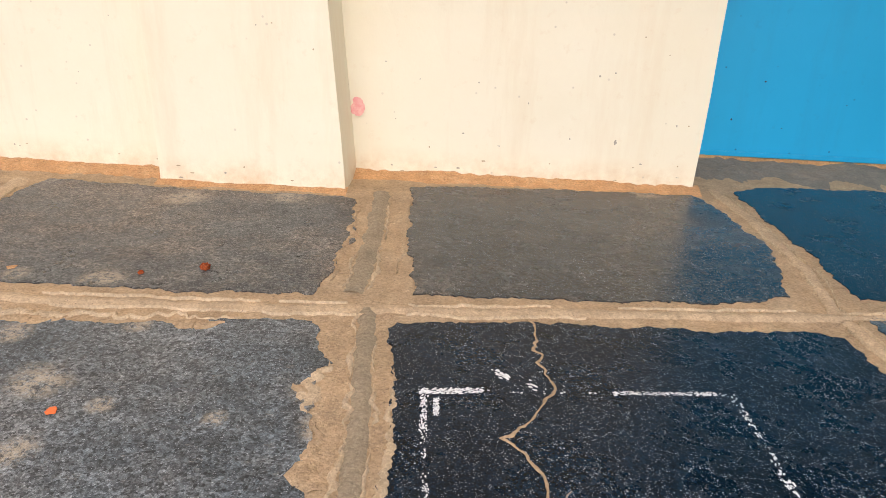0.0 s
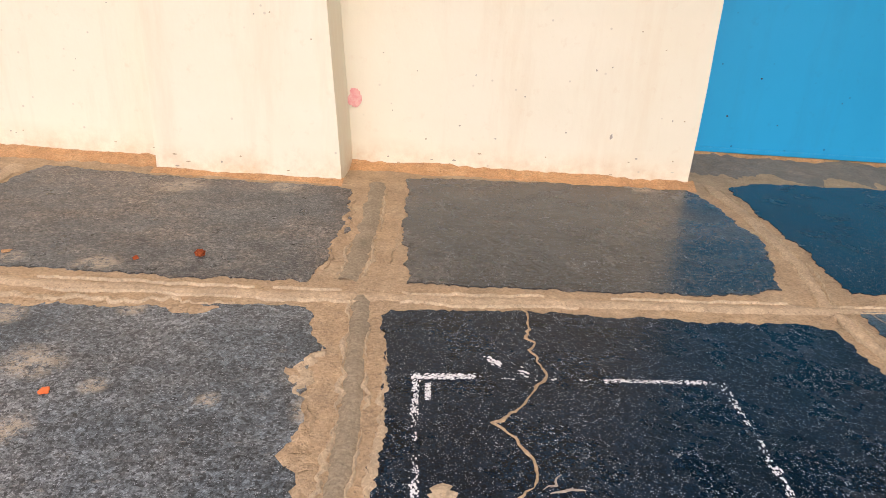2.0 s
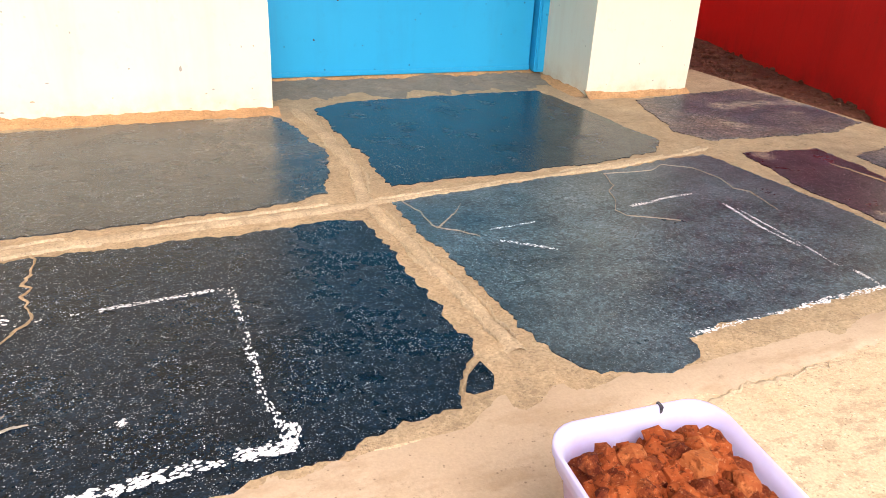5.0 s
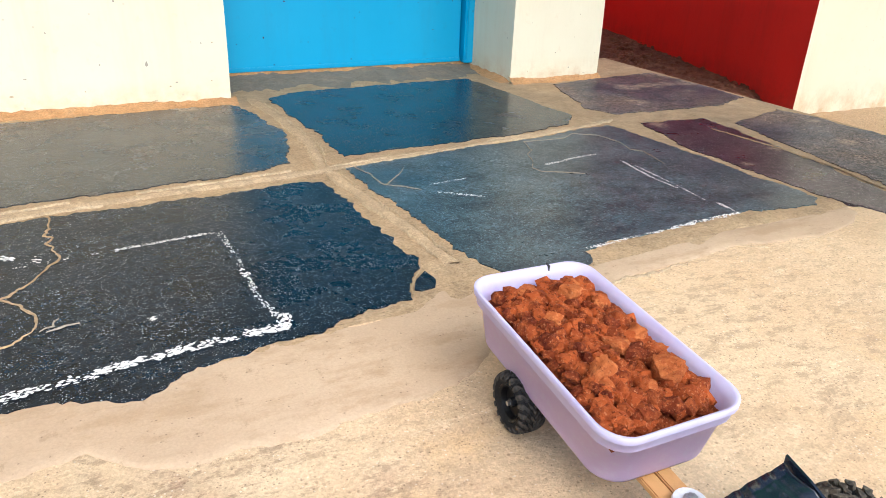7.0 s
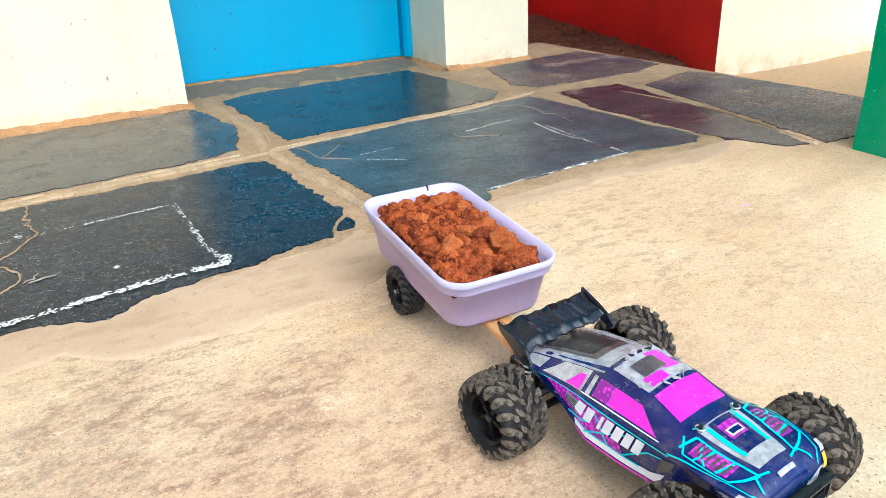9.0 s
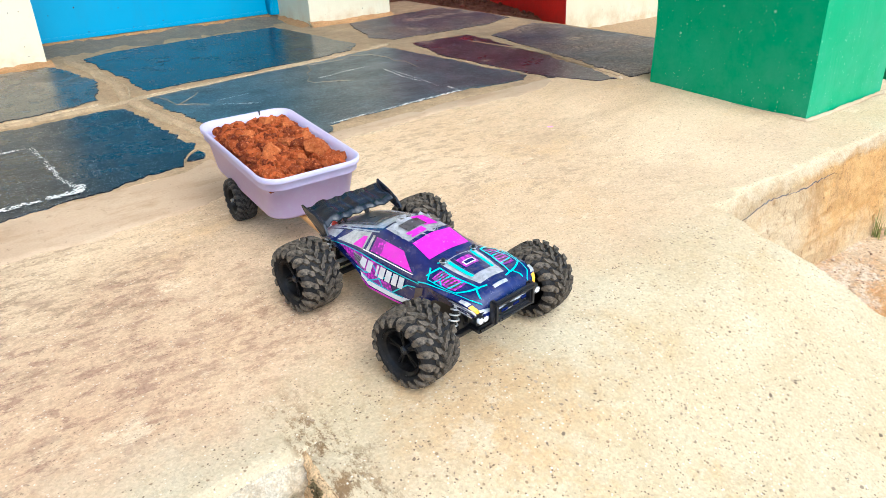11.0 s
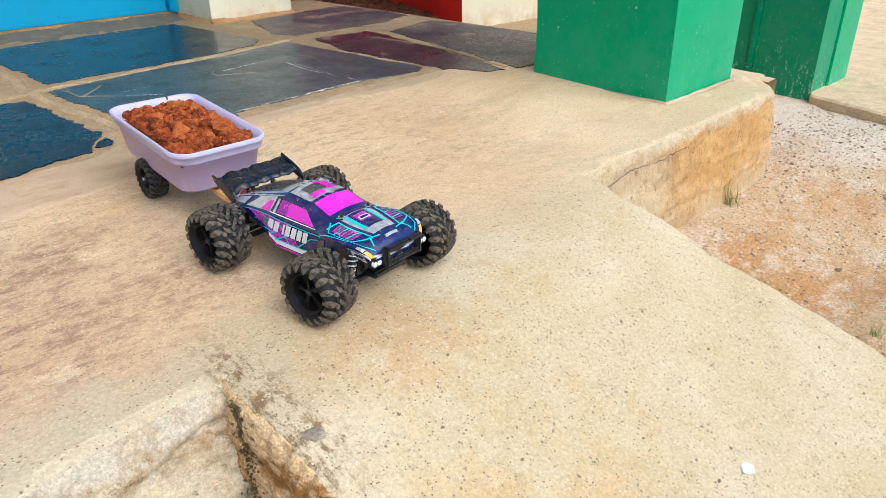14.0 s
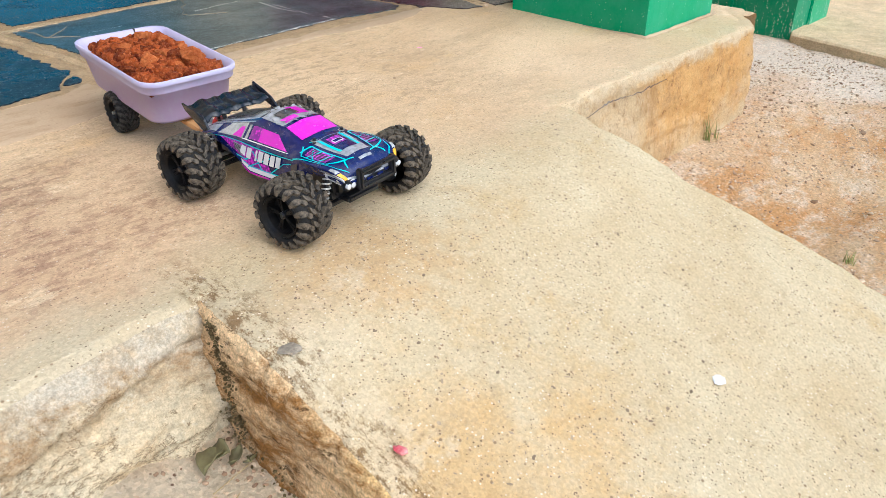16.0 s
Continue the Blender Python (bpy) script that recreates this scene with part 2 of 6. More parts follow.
def cement_colour(m):
    """Trowelled cement: dusty brown on the porch, paler concrete with stones on the ramp."""
    base = m.mix(m.ramp(m.noise(1.7, 7, 0.68), 0.36, 0.64), (0.572, 0.402, 0.235), (0.694, 0.528, 0.340))
    base = m.mix(m.ramp(m.noise(3.1, 10, 0.8, (0.6, 1.5, 1)), 0.50, 0.68, 0, 0.75), base, (0.470, 0.343, 0.214))
    base = m.mix(m.ramp(m.noise(4.5, 7, 0.7), 0.58, 0.72, 0, 0.5), base, (0.665, 0.444, 0.214))
    base = m.mix(m.math("MULTIPLY", m.near(0.30, -0.20, 0.10, 0.45), 0.55), base, (0.481, 0.395, 0.262))
    base = m.mix(m.math("MULTIPLY", m.near(0.42, -0.38, 0.10, 0.42), 0.55), base, (0.526, 0.334, 0.199))
    for x, y, size, fine, tone in ((0.42, -0.10, 0.38, 46, (0.278, 0.194, 0.122)), (0.40, -0.36, 0.36, 36, (0.285, 0.164, 0.112)), (0.62, -0.40, 0.26, 44, (0.346, 0.213, 0.134)), (0.25, -0.16, 0.22, 30, (0.334, 0.261, 0.177)), (1.25, -0.05, 0.5, 36, (0.395, 0.286, 0.177))):
        wear = m.math("MULTIPLY", m.ramp(m.noise(fine, 10, 0.8, (0.7, 1.4, 1)), 0.51, 0.56), m.near(x, y, 0.25 * size, size, 0.7 * size))
        base = m.mix(m.math("MULTIPLY", wear, 0.7), base, tone)
    base = m.mix(m.ramp(m.noise(13, 9, 0.8, (0.7, 1.3, 1)), 0.58, 0.64, 0, 0.55), base, (0.757, 0.610, 0.402))
    base = m.mix(m.ramp(m.noise(17, 10, 0.85, (0.6, 1.5, 1)), 0.60, 0.66, 0, 0.5), base, (0.401, 0.283, 0.165))
    y = m.axis(1)
    wob = m.math("ADD", y, m.ramp(m.noise(7, 6, 0.7), 0.2, 0.8, -0.12, 0.12))
    on = m.ramp(wob, -0.47, -0.64)
    pale = m.mix(m.ramp(m.noise(4, 8, 0.7), 0.36, 0.64), (0.609, 0.513, 0.342), (0.517, 0.402, 0.238))
    pale = m.mix(m.ramp(m.noise(2.6, 8, 0.75), 0.55, 0.70, 0, 0.7), pale, (0.509, 0.342, 0.153))
    pale = m.mix(m.math("MULTIPLY", m.near(0.42, -0.62, 0.10, 0.36), 0.45), pale, (0.545, 0.482, 0.354))
    pale = m.mix(m.math("MULTIPLY", m.near(0.68, -1.02, 0.04, 0.26), 0.5), pale, (0.564, 0.321, 0.092))
    pale = m.mix(m.math("MULTIPLY", m.near(0.80, -0.66, 0.04, 0.20), 0.6), pale, (0.500, 0.304, 0.129))
    pale = m.mix(m.math("MULTIPLY", m.near(0.655, -0.85, 0.02, 0.09), 0.4), pale, (0.672, 0.606, 0.451))
    pale = m.mix(m.ramp(m.noise(26, 9, 0.85), 0.56, 0.62, 0, 0.55), pale, (0.427, 0.321, 0.189))
    pale = m.mix(m.ramp(m.noise(21, 9, 0.85), 0.57, 0.64, 0, 0.45), pale, (0.672, 0.589, 0.419))
    edge = m.math("ADD", m.axis(0), m.ramp(m.noise(16, 8, 0.8), 0.25, 0.75, -0.05, 0.05))
    rot = m.math("MULTIPLY", m.math("MULTIPLY", m.ramp(edge, 0.660, 0.610), m.ramp(m.axis(0), 0.580, 0.590)), m.ramp(m.noise(48, 9, 0.85, (1.4, 0.7, 1)), 0.49, 0.55))
    pale = m.mix(m.math("MULTIPLY", rot, 0.85), pale, (0.176, 0.096, 0.035))
    base = m.mix(on, base, pale)
    # pits and pale grains
    for scale, clump, tone, size in ((95, 42, (0.27, 0.18, 0.105), 0.22), (190, 60, (0.139, 0.092, 0.057), 0.26), (160, 75, (0.723, 0.637, 0.493), 0.24)):
        d, _ = m.cells(scale)
        dot = m.math("MULTIPLY", m.ramp(d, size, size * 0.6), m.ramp(m.noise(clump, 2), 0.52, 0.57))
        base = m.mix(m.math("MULTIPLY", dot, m.ramp(on, 0, 1, 0.6, 0.9)), base, tone)
    return m.flakes(m.grain(base, 260, 0.09, 3), 330, 0.90, 1.09)


def apron_mat():
    m = Nodes("cement_apron")
    base = cement_colour(m)
    height = m.math("ADD", m.noise(28, 7, 0.75), m.math("MULTIPLY", m.noise(220, 4, 0.7), 0.45))
    return m.done(base, 0.92, height, 0.8, 0.005, spec=0.2)


def plaster_front():
    """Crumbling step front: a pale plaster crown, a brown broken line under it, grey-green plaster below."""
    m = Nodes("crumbling_plaster")
    low = m.mix(m.ramp(m.noise(7, 8, 0.72), 0.36, 0.64), (0.47, 0.41, 0.29), (0.624, 0.488, 0.300))
    low = m.mix(m.ramp(m.noise(4.2, 7, 0.7), 0.54, 0.70, 0, 0.7), low, (0.432, 0.427, 0.336))
    low = m.mix(m.ramp(m.noise(19, 9, 0.8), 0.54, 0.62, 0, 0.7), low, (0.744, 0.683, 0.528))
    low = m.mix(m.ramp(m.noise(9, 10, 0.8, (1, 1, 2.2)), 0.56, 0.66, 0, 0.75), low, (0.360, 0.232, 0.114))
    low = m.mix(m.ramp(m.noise(46, 9, 0.85, (1, 1, 1.8)), 0.57, 0.62, 0, 0.8), low, (0.204, 0.140, 0.078))
    low = m.mix(m.math("MULTIPLY", m.ridge(5, 0.010, (1, 1, 2.5), 10, 0.7), 0.7), low, (0.144, 0.091, 0.048))
    top = m.mix(m.math("MULTIPLY", m.near(0.46, -0.68, 0.05, 0.22, 0.14), 0.6), cement_colour(m), (0.53, 0.49, 0.41))
    top = m.mix(m.ramp(m.noise(12, 9, 0.8), 0.46, 0.62, 0.1, 0.8), top, (0.41, 0.30, 0.18))
    line = m.math("ADD", m.axis(2), m.ramp(m.noise(8, 9, 0.78), 0.25, 0.75, -0.04, 0.04))
    base = m.mix(m.ramp(line, -0.072, -0.062), low, top)
    band = m.math("MULTIPLY", m.ramp(line, -0.115, -0.074), m.ramp(line, -0.050, -0.068))
    base = m.mix(m.math("MULTIPLY", band, m.ramp(m.noise(27, 9, 0.85, (1, 1, 1.6)), 0.42, 0.60, 0.15, 0.85)), base, (0.31, 0.185, 0.085))
    base = m.grain(m.grain(base, 420, 0.2), 130, 0.2, 3)
    height = m.math("ADD", m.noise(20, 9, 0.82), m.math("MULTIPLY", m.noise(110, 5, 0.75), 0.6))
    return m.done(base, 0.95, height, 0.7, 0.006, spec=0.15)


def ochre_plaster():
    """Thin plaster stained orange, pale at its foot and far end, scraped in fine slanting marks."""
    m = Nodes("ochre_plaster")
    base = m.mix(m.ramp(m.noise(5, 8, 0.7), 0.36, 0.64), (0.50, 0.37, 0.21), (0.58, 0.46, 0.295))
    tint = m.ramp(m.math("ADD", m.axis(0), m.ramp(m.noise(6, 8, 0.75), 0.25, 0.75, -0.22, 0.22)), 1.62, 1.86)
    tint = m.math("MULTIPLY", tint, m.ramp(m.math("ADD", m.axis(0), m.ramp(m.noise(7, 8, 0.75), 0.25, 0.75, -0.16, 0.16)), 2.42, 2.26))
    tint = m.math("MULTIPLY", tint, m.ramp(m.math("ADD", m.axis(2), m.ramp(m.noise(9, 8, 0.75), 0.25, 0.75, -0.06, 0.06)), -0.29, -0.19))
    base = m.mix(m.math("MULTIPLY", tint, 0.85), base, m.mix(m.ramp(m.noise(14, 8, 0.75), 0.4, 0.62), (0.56, 0.33, 0.115), (0.50, 0.255, 0.07)))
    base = m.mix(m.ramp(m.noise(12, 10, 0.8, (1, 1, 0.5)), 0.53, 0.61, 0, 0.75), base, (0.36, 0.215, 0.09))
    base = m.mix(m.ramp(m.noise(52, 9, 0.85, (1, 1, 0.6)), 0.56, 0.61, 0, 0.8), base, (0.20, 0.11, 0.045))
    base = m.mix(m.ramp(m.noise(30, 9, 0.85), 0.60, 0.66, 0, 0.6), base, (0.66, 0.55, 0.38))
    crown = m.ramp(m.math("ADD", m.axis(2), m.ramp(m.noise(11, 7, 0.75), 0.25, 0.75, -0.03, 0.03)), -0.060, -0.040)
    pale = m.mix(m.ramp(m.noise(18, 9, 0.8), 0.45, 0.62), (0.58, 0.47, 0.31), (0.49, 0.36, 0.21))
    base = m.grain(m.mix(crown, base, pale), 300, 0.2, 3)
    height = m.math("ADD", m.noise(16, 8, 0.75), m.math("MULTIPLY", m.noise(110, 5, 0.75), 0.35))
    return m.done(base, 0.95, height, 0.9, 0.012, spec=0.15)


def damp_side():
    """Side of the ramp: tan plaster, brown damp streaks that run along the slope, ochre towards its end."""
    m = Nodes("damp_ramp_side")
    base = m.mix(m.ramp(m.noise(8, 8, 0.72), 0.36, 0.64), (0.72, 0.53, 0.31), (0.64, 0.44, 0.235))
    far = m.ramp(m.math("ADD", m.axis(1), m.ramp(m.noise(7, 7, 0.75), 0.25, 0.75, -0.09, 0.09)), -0.86, -0.98)
    base = m.mix(m.math("MULTIPLY", far, 0.85), base, (0.78, 0.53, 0.21))
    wet = m.math("MULTIPLY", m.ramp(m.math("ADD", m.axis(1), m.ramp(m.noise(9, 8, 0.75), 0.25, 0.75, -0.10, 0.10)), -1.06, -0.92), 1.0)
    base = m.mix(m.math("MULTIPLY", wet, m.ramp(m.noise(11, 10, 0.8, (1, 0.55, 1.7)), 0.45, 0.58)), base, (0.27, 0.130, 0.038))
    base = m.mix(m.math("MULTIPLY", wet, m.ramp(m.noise(30, 10, 0.85, (1, 0.5, 1.8)), 0.56, 0.61)), base, (0.11, 0.062, 0.026))
    base = m.mix(m.ramp(m.noise(40, 9, 0.85), 0.59, 0.65, 0, 0.6), base, (0.66, 0.54, 0.36))
    base = m.grain(m.grain(base, 420, 0.3), 140, 0.24, 3)
    height = m.math("ADD", m.noise(20, 9, 0.8, (1, 0.6, 1.6)), m.math("MULTIPLY", m.noise(120, 5, 0.75), 0.4))
    return m.done(base, 0.95, height, 0.6, 0.006, spec=0.15)


M_MORTAR = earth_mat("joint_cement", (0.42, 0.290, 0.160), (0.31, 0.220, 0.13), (0.47, 0.355, 0.215), 70, 0.7, 0.006, 0.35)
M_SKIM = skim_mat()
M_BEAD_GREY = earth_mat("grey_joint_bead", (0.285, 0.225, 0.145), (0.235, 0.19, 0.125), (0.33, 0.255, 0.16), 90, 0.6, 0.005, 0.35)
M_BEAD = earth_mat("joint_bead", (0.46, 0.34, 0.205), (0.38, 0.275, 0.165), (0.50, 0.375, 0.235), 90, 0.6, 0.005, 0.35)
M_RIDGE = earth_mat("joint_ridge", (0.46, 0.35, 0.215), (0.40, 0.295, 0.175), (0.52, 0.41, 0.275), 90, 0.6, 0.005, 0.35)
M_FILL = earth_mat("crack_fill", (0.31, 0.27, 0.215), (0.25, 0.20, 0.145), (0.38, 0.33, 0.26), 90, 0.5, 0.004, 0.3)
M_DUST = earth_mat("rust_dust_cement", (0.52, 0.285, 0.120), (0.43, 0.235, 0.105), (0.58, 0.38, 0.195), 60, 0.6, 0.006, 0.4)
M_SILL = earth_mat("grey_threshold", (0.20, 0.175, 0.135), (0.16, 0.145, 0.12), (0.28, 0.21, 0.14), 60, 0.5, 0.005, 0.4)
M_APRON = apron_mat()
M_FACE_GREY = plaster_front()
M_FACE_STAIN = damp_side()
M_FACE_OCHRE = ochre_plaster()


def ground_mat():
    """Yard earth: orange soil, sandy drifts, a pale gravelly patch by the neighbouring porch."""
    m = Nodes("yard_earth")
    base = m.mix(m.ramp(m.noise(2.4, 9, 0.75, (0.8, 1.5, 1)), 0.40, 0.60), (0.66, 0.475, 0.29), (0.57, 0.30, 0.12))
    base = m.mix(m.ramp(m.noise(8, 9, 0.8, (0.8, 1.4, 1)), 0.50, 0.60, 0, 0.85), base, (0.736, 0.593, 0.432))
    base = m.mix(m.ramp(m.noise(15, 9, 0.85), 0.55, 0.63, 0, 0.75), base, (0.56, 0.265, 0.105))
    base = m.mix(m.math("MULTIPLY", m.near(3.05, -0.52, 0.25, 0.62, 0.25), 0.85), base, (0.773, 0.654, 0.528))
    base = m.mix(m.math("MULTIPLY", m.near(0.36, -0.92, 0.26, 0.44, 0.10), 0.9), base, (0.62, 0.52, 0.37))
    base = m.mix(m.near(3.7, 0.95, 0.5, 0.85, 0.1), base, (0.589, 0.404, 0.232))
    base = m.mix(m.ramp(m.noise(60, 7, 0.85), 0.60, 0.65, 0, 0.7), base, (0.313, 0.163, 0.080))
    base = m.mix(m.ramp(m.noise(80, 6, 0.8), 0.60, 0.66, 0, 0.6), base, (0.791, 0.671, 0.536))
    d, _ = m.cells(95)
    base = m.mix(m.math("MULTIPLY", m.ramp(d, 0.26, 0.16), m.ramp(m.noise(38, 1), 0.62, 0.66)), base, (0.16, 0.095, 0.06))
    base = m.flakes(m.grain(base, 150, 0.12, 3), 210, 0.82, 1.14)
    height = m.math("ADD", m.noise(20, 8, 0.8), m.math("MULTIPLY", m.noise(140, 4), 0.4))
    return m.done(base, 0.95, height, 0.9, 0.016, spec=0.15)


M_GROUND = ground_mat()
M_SANDY = earth_mat("sandy_cement", (0.62, 0.47, 0.29), (0.55, 0.40, 0.235), (0.67, 0.53, 0.35), 50, 0.4, 0.005, 0.3)
M_CREAM = paint_mat("cream_wall_paint", (0.82, 0.75, 0.56), (0.79, 0.71, 0.51), (0.62, 0.40, 0.19), 0.65, (0.5, 0.42, 0.3), 0.6, -0.02, 0.085, dirt=1.0)
M_CREAM_FAR = paint_mat("neighbour_cream_paint", (0.82, 0.75, 0.56), (0.79, 0.71, 0.51), (0.62, 0.42, 0.21), 0.65, (0.5, 0.42, 0.3), 0.6, -0.16, -0.03, dirt=0.9)
M_BLUE = paint_mat("blue_door_paint", (0.022, 0.345, 0.61), (0.028, 0.37, 0.64), (0.03, 0.17, 0.32), 0.42, (0.02, 0.08, 0.17), 0.7, 0.0, 0.05, 0.06, dirt=0.35)
M_GREEN = paint_mat("green_pillar_paint", (0.0, 0.275, 0.110), (0.0, 0.315, 0.135), (0.04, 0.33, 0.18), 0.42, (0.42, 0.58, 0.45), 0.75, -0.05, 0.35, 0.2, 0.6)
M_GREEN_WORN = paint_mat("flaking_green_paint", (0.0, 0.20, 0.085), (0.0, 0.25, 0.105), (0.03, 0.22, 0.12), 0.5, (0.36, 0.44, 0.32), 0.75, -0.05, 0.35, 0.3, 1.0)
M_RED = paint_mat("red_wall_paint", (0.74, 0.026, 0.018), (0.66, 0.02, 0.015), (0.34, 0.03, 0.02), 0.5, (0.3, 0.05, 0.03), 0.4, -0.2, 0.0, 0.3)
M_SLAB_DARK = slab_mat("dark_slate", (0.0012, 0.0036, 0.008), (0.006, 0.015, 0.027), (0.08, 0.08, 0.075), 0.06, 1.0, 0.25, 0.14, (), 0.45)
M_SLAB_GREY = slab_mat("grey_slate", (0.022, 0.030, 0.036), (0.105, 0.122, 0.130), (0.29, 0.265, 0.225), 0.58, 0.6, 0.32, 0.3, [(-0.038, 0.549, 0.045), (-0.023, 0.46, 0.035), (-0.445, 0.523, 0.05), (-0.551, 0.648, 0.035), (-0.37, 0.698, 0.03), (-0.386, 0.377, 0.035), (-0.328, 0.483, 0.02), (-0.168, 0.468, 0.02)], 0.6)
BACK_SMEARS = [(-0.519, 0.863, 0.05), (-0.676, 0.856, 0.03), (-0.538, 1.321, 0.06), (-0.283, 1.366, 0.05), (0.645, 1.553, 0.05)]
M_SLAB_DUSTY = slab_mat("dusty_slate", (0.028, 0.030, 0.032), (0.100, 0.100, 0.092), (0.34, 0.25, 0.165), 0.6, 0.5, 0.28, 0.22, BACK_SMEARS, 0.5)
M_SLAB_BACK = slab_mat("worn_slate", (0.016, 0.018, 0.020), (0.056, 0.056, 0.052), (0.26, 0.19, 0.125), 0.45, 0.5, 0.20, 0.28, BACK_SMEARS, 0.45)
M_SLAB_BLUE = slab_mat("blue_slate", (0.004, 0.009, 0.016), (0.015, 0.024, 0.033), (0.15, 0.135, 0.11), 0.22, 0.45, 0.19, 0.23, (), 0.35)
M_SLAB_MID = slab_mat("mid_grey_slate", (0.009, 0.020, 0.028), (0.072, 0.106, 0.122), (0.18, 0.188, 0.17), 0.40, 0.5, 0.32, 0.30, (), 0.4)
M_SLAB_PURPLE = slab_mat("purple_slate", (0.010, 0.0065, 0.014), (0.042, 0.027, 0.040), (0.24, 0.19, 0.16), 0.34, 1.0, 0.28, 0.24, [(1.90, 0.93, 0.03), (1.85, 0.55, 0.02), (2.03, 0.62, 0.02)], 0.6)
M_SLAB_VIOLET = slab_mat("violet_slate", (0.016, 0.019, 0.030), (0.082, 0.080, 0.094), (0.36, 0.25, 0.16), 0.7, 0.6, 0.36, 0.13, [(2.175, 1.391, 0.05), (2.27, 1.395, 0.05), (2.36, 1.41, 0.045), (2.46, 1.39, 0.05), (2.36, 1.27, 0.03), (2.05, 1.20, 0.04), (2.30, 0.60, 0.03), (2.42, 0.80, 0.04)], 0.6)
M_CHALK = plain_mat("white_line_paint", (0.78, 0.78, 0.76), (0.6, 0.6, 0.58), 0.7, 60)
def rubber_mat(name, dark, dust, amount):
    m = Nodes(name)
    k = m.math("MULTIPLY", m.ramp(m.noise(95, 6, 0.75), 0.36, 0.60), amount)
    base = m.mix(k, dark, dust)
    base = m.mix(m.ramp(m.noise(420, 2), 0.55, 0.75, 0, 0.4), base, dust)
    return m.done(base, 0.75, m.noise(260, 4, 0.7), 0.35, 0.001, spec=0.3)


M_RUBBER = rubber_mat("black_tyre_rubber", (0.004, 0.0045, 0.006), (0.045, 0.038, 0.030), 0.25)
M_LUG = rubber_mat("dusty_tread_rubber", (0.012, 0.011, 0.010), (0.16, 0.128, 0.092), 0.9)
M_TREAD = rubber_mat("worn_tread_rubber", (0.012, 0.012, 0.012), (0.075, 0.065, 0.055), 0.7)
M_RIM = plain_mat("black_rim_plastic", (0.003, 0.003, 0.004), (0.012, 0.011, 0.010), 0.4, 120, spec=0.25)
M_WING = plain_mat("glossy_black_wing", (0.005, 0.008, 0.014), (0.016, 0.019, 0.026), 0.18, 70, bump=0.2)
M_PLASTIC = plain_mat("black_plastic", (0.007, 0.008, 0.011), (0.024, 0.024, 0.026), 0.32, 90, bump=0.15)
def shell_mat(name, a, b, scuff):
    """Glossy printed film with fine pale scratches and dust."""
    m = Nodes(name)
    base = m.mix(m.ramp(m.noise(60, 5, 0.7), 0.4, 0.72), a, b)
    worn = m.math("MULTIPLY", m.ramp(m.noise(260, 6, 0.8, (0.35, 1, 1)), 0.61, 0.66), m.ramp(m.noise(26, 4, 0.7), 0.44, 0.60))
    base = m.mix(m.math("MULTIPLY", worn, 0.8), base, scuff)
    base = m.mix(m.ramp(m.noise(34, 6, 0.75), 0.50, 0.75, 0, 0.22), base, (0.34, 0.27, 0.19))
    return m.done(base, m.ramp(m.noise(45, 5, 0.7), 0.35, 0.7, 0.10, 0.32), m.noise(80, 4, 0.6), 0.12, 0.002, spec=0.6)


M_NAVY = shell_mat("navy_shell", (0.004, 0.010, 0.085), (0.008, 0.020, 0.125), (0.50, 0.52, 0.60))
M_MAGENTA = shell_mat("magenta_film", (0.66, 0.014, 0.54), (0.54, 0.02, 0.44), (0.80, 0.45, 0.72))
M_CYAN = plain_mat("cyan_stripe", (0.02, 0.62, 0.68), (0.03, 0.5, 0.6), 0.3, 90)
M_SILVER = plain_mat("scuffed_silver_film", (0.54, 0.55, 0.58), (0.26, 0.27, 0.29), 0.18, 110, metal=0.3, bump=0.3)
M_WHITE = plain_mat("white_print", (0.82, 0.82, 0.84), (0.66, 0.66, 0.70), 0.4, 90)
M_GREYDARK = plain_mat("smoked_film", (0.05, 0.045, 0.05), (0.11, 0.10, 0.10), 0.25, 70, bump=0.2)
M_AMBER = plain_mat("amber_print", (0.85, 0.42, 0.02), (0.75, 0.34, 0.02), 0.3, 90)
M_STEEL = plain_mat("bright_steel", (0.62, 0.62, 0.62), (0.42, 0.42, 0.42), 0.3, 90, metal=0.9)
M_SPRING = plain_mat("white_spring", (0.72, 0.72, 0.72), (0.55, 0.55, 0.55), 0.3, 90, metal=0.4)
M_REDCAP = plain_mat("red_plastic", (0.72, 0.02, 0.012), (0.58, 0.02, 0.012), 0.3, 90)
M_WOOD = plain_mat("raw_wood", (0.62, 0.33, 0.12), (0.48, 0.24, 0.08), 0.6, 30, bump=0.2)
M_LAMP = plain_mat("clear_lamp", (0.62, 0.64, 0.67), (0.45, 0.47, 0.5), 0.12, 90)


def check_mat():
    """Magenta with a fine dark honeycomb print."""
    m = Nodes("printed_magenta")
    d, _ = m.cells(230)
    base = m.mix(m.ramp(d, 0.32, 0.5), (0.72, 0.03, 0.60), (0.22, 0.012, 0.26))
    return m.done(base, 0.3)


M_PRINT = check_mat()


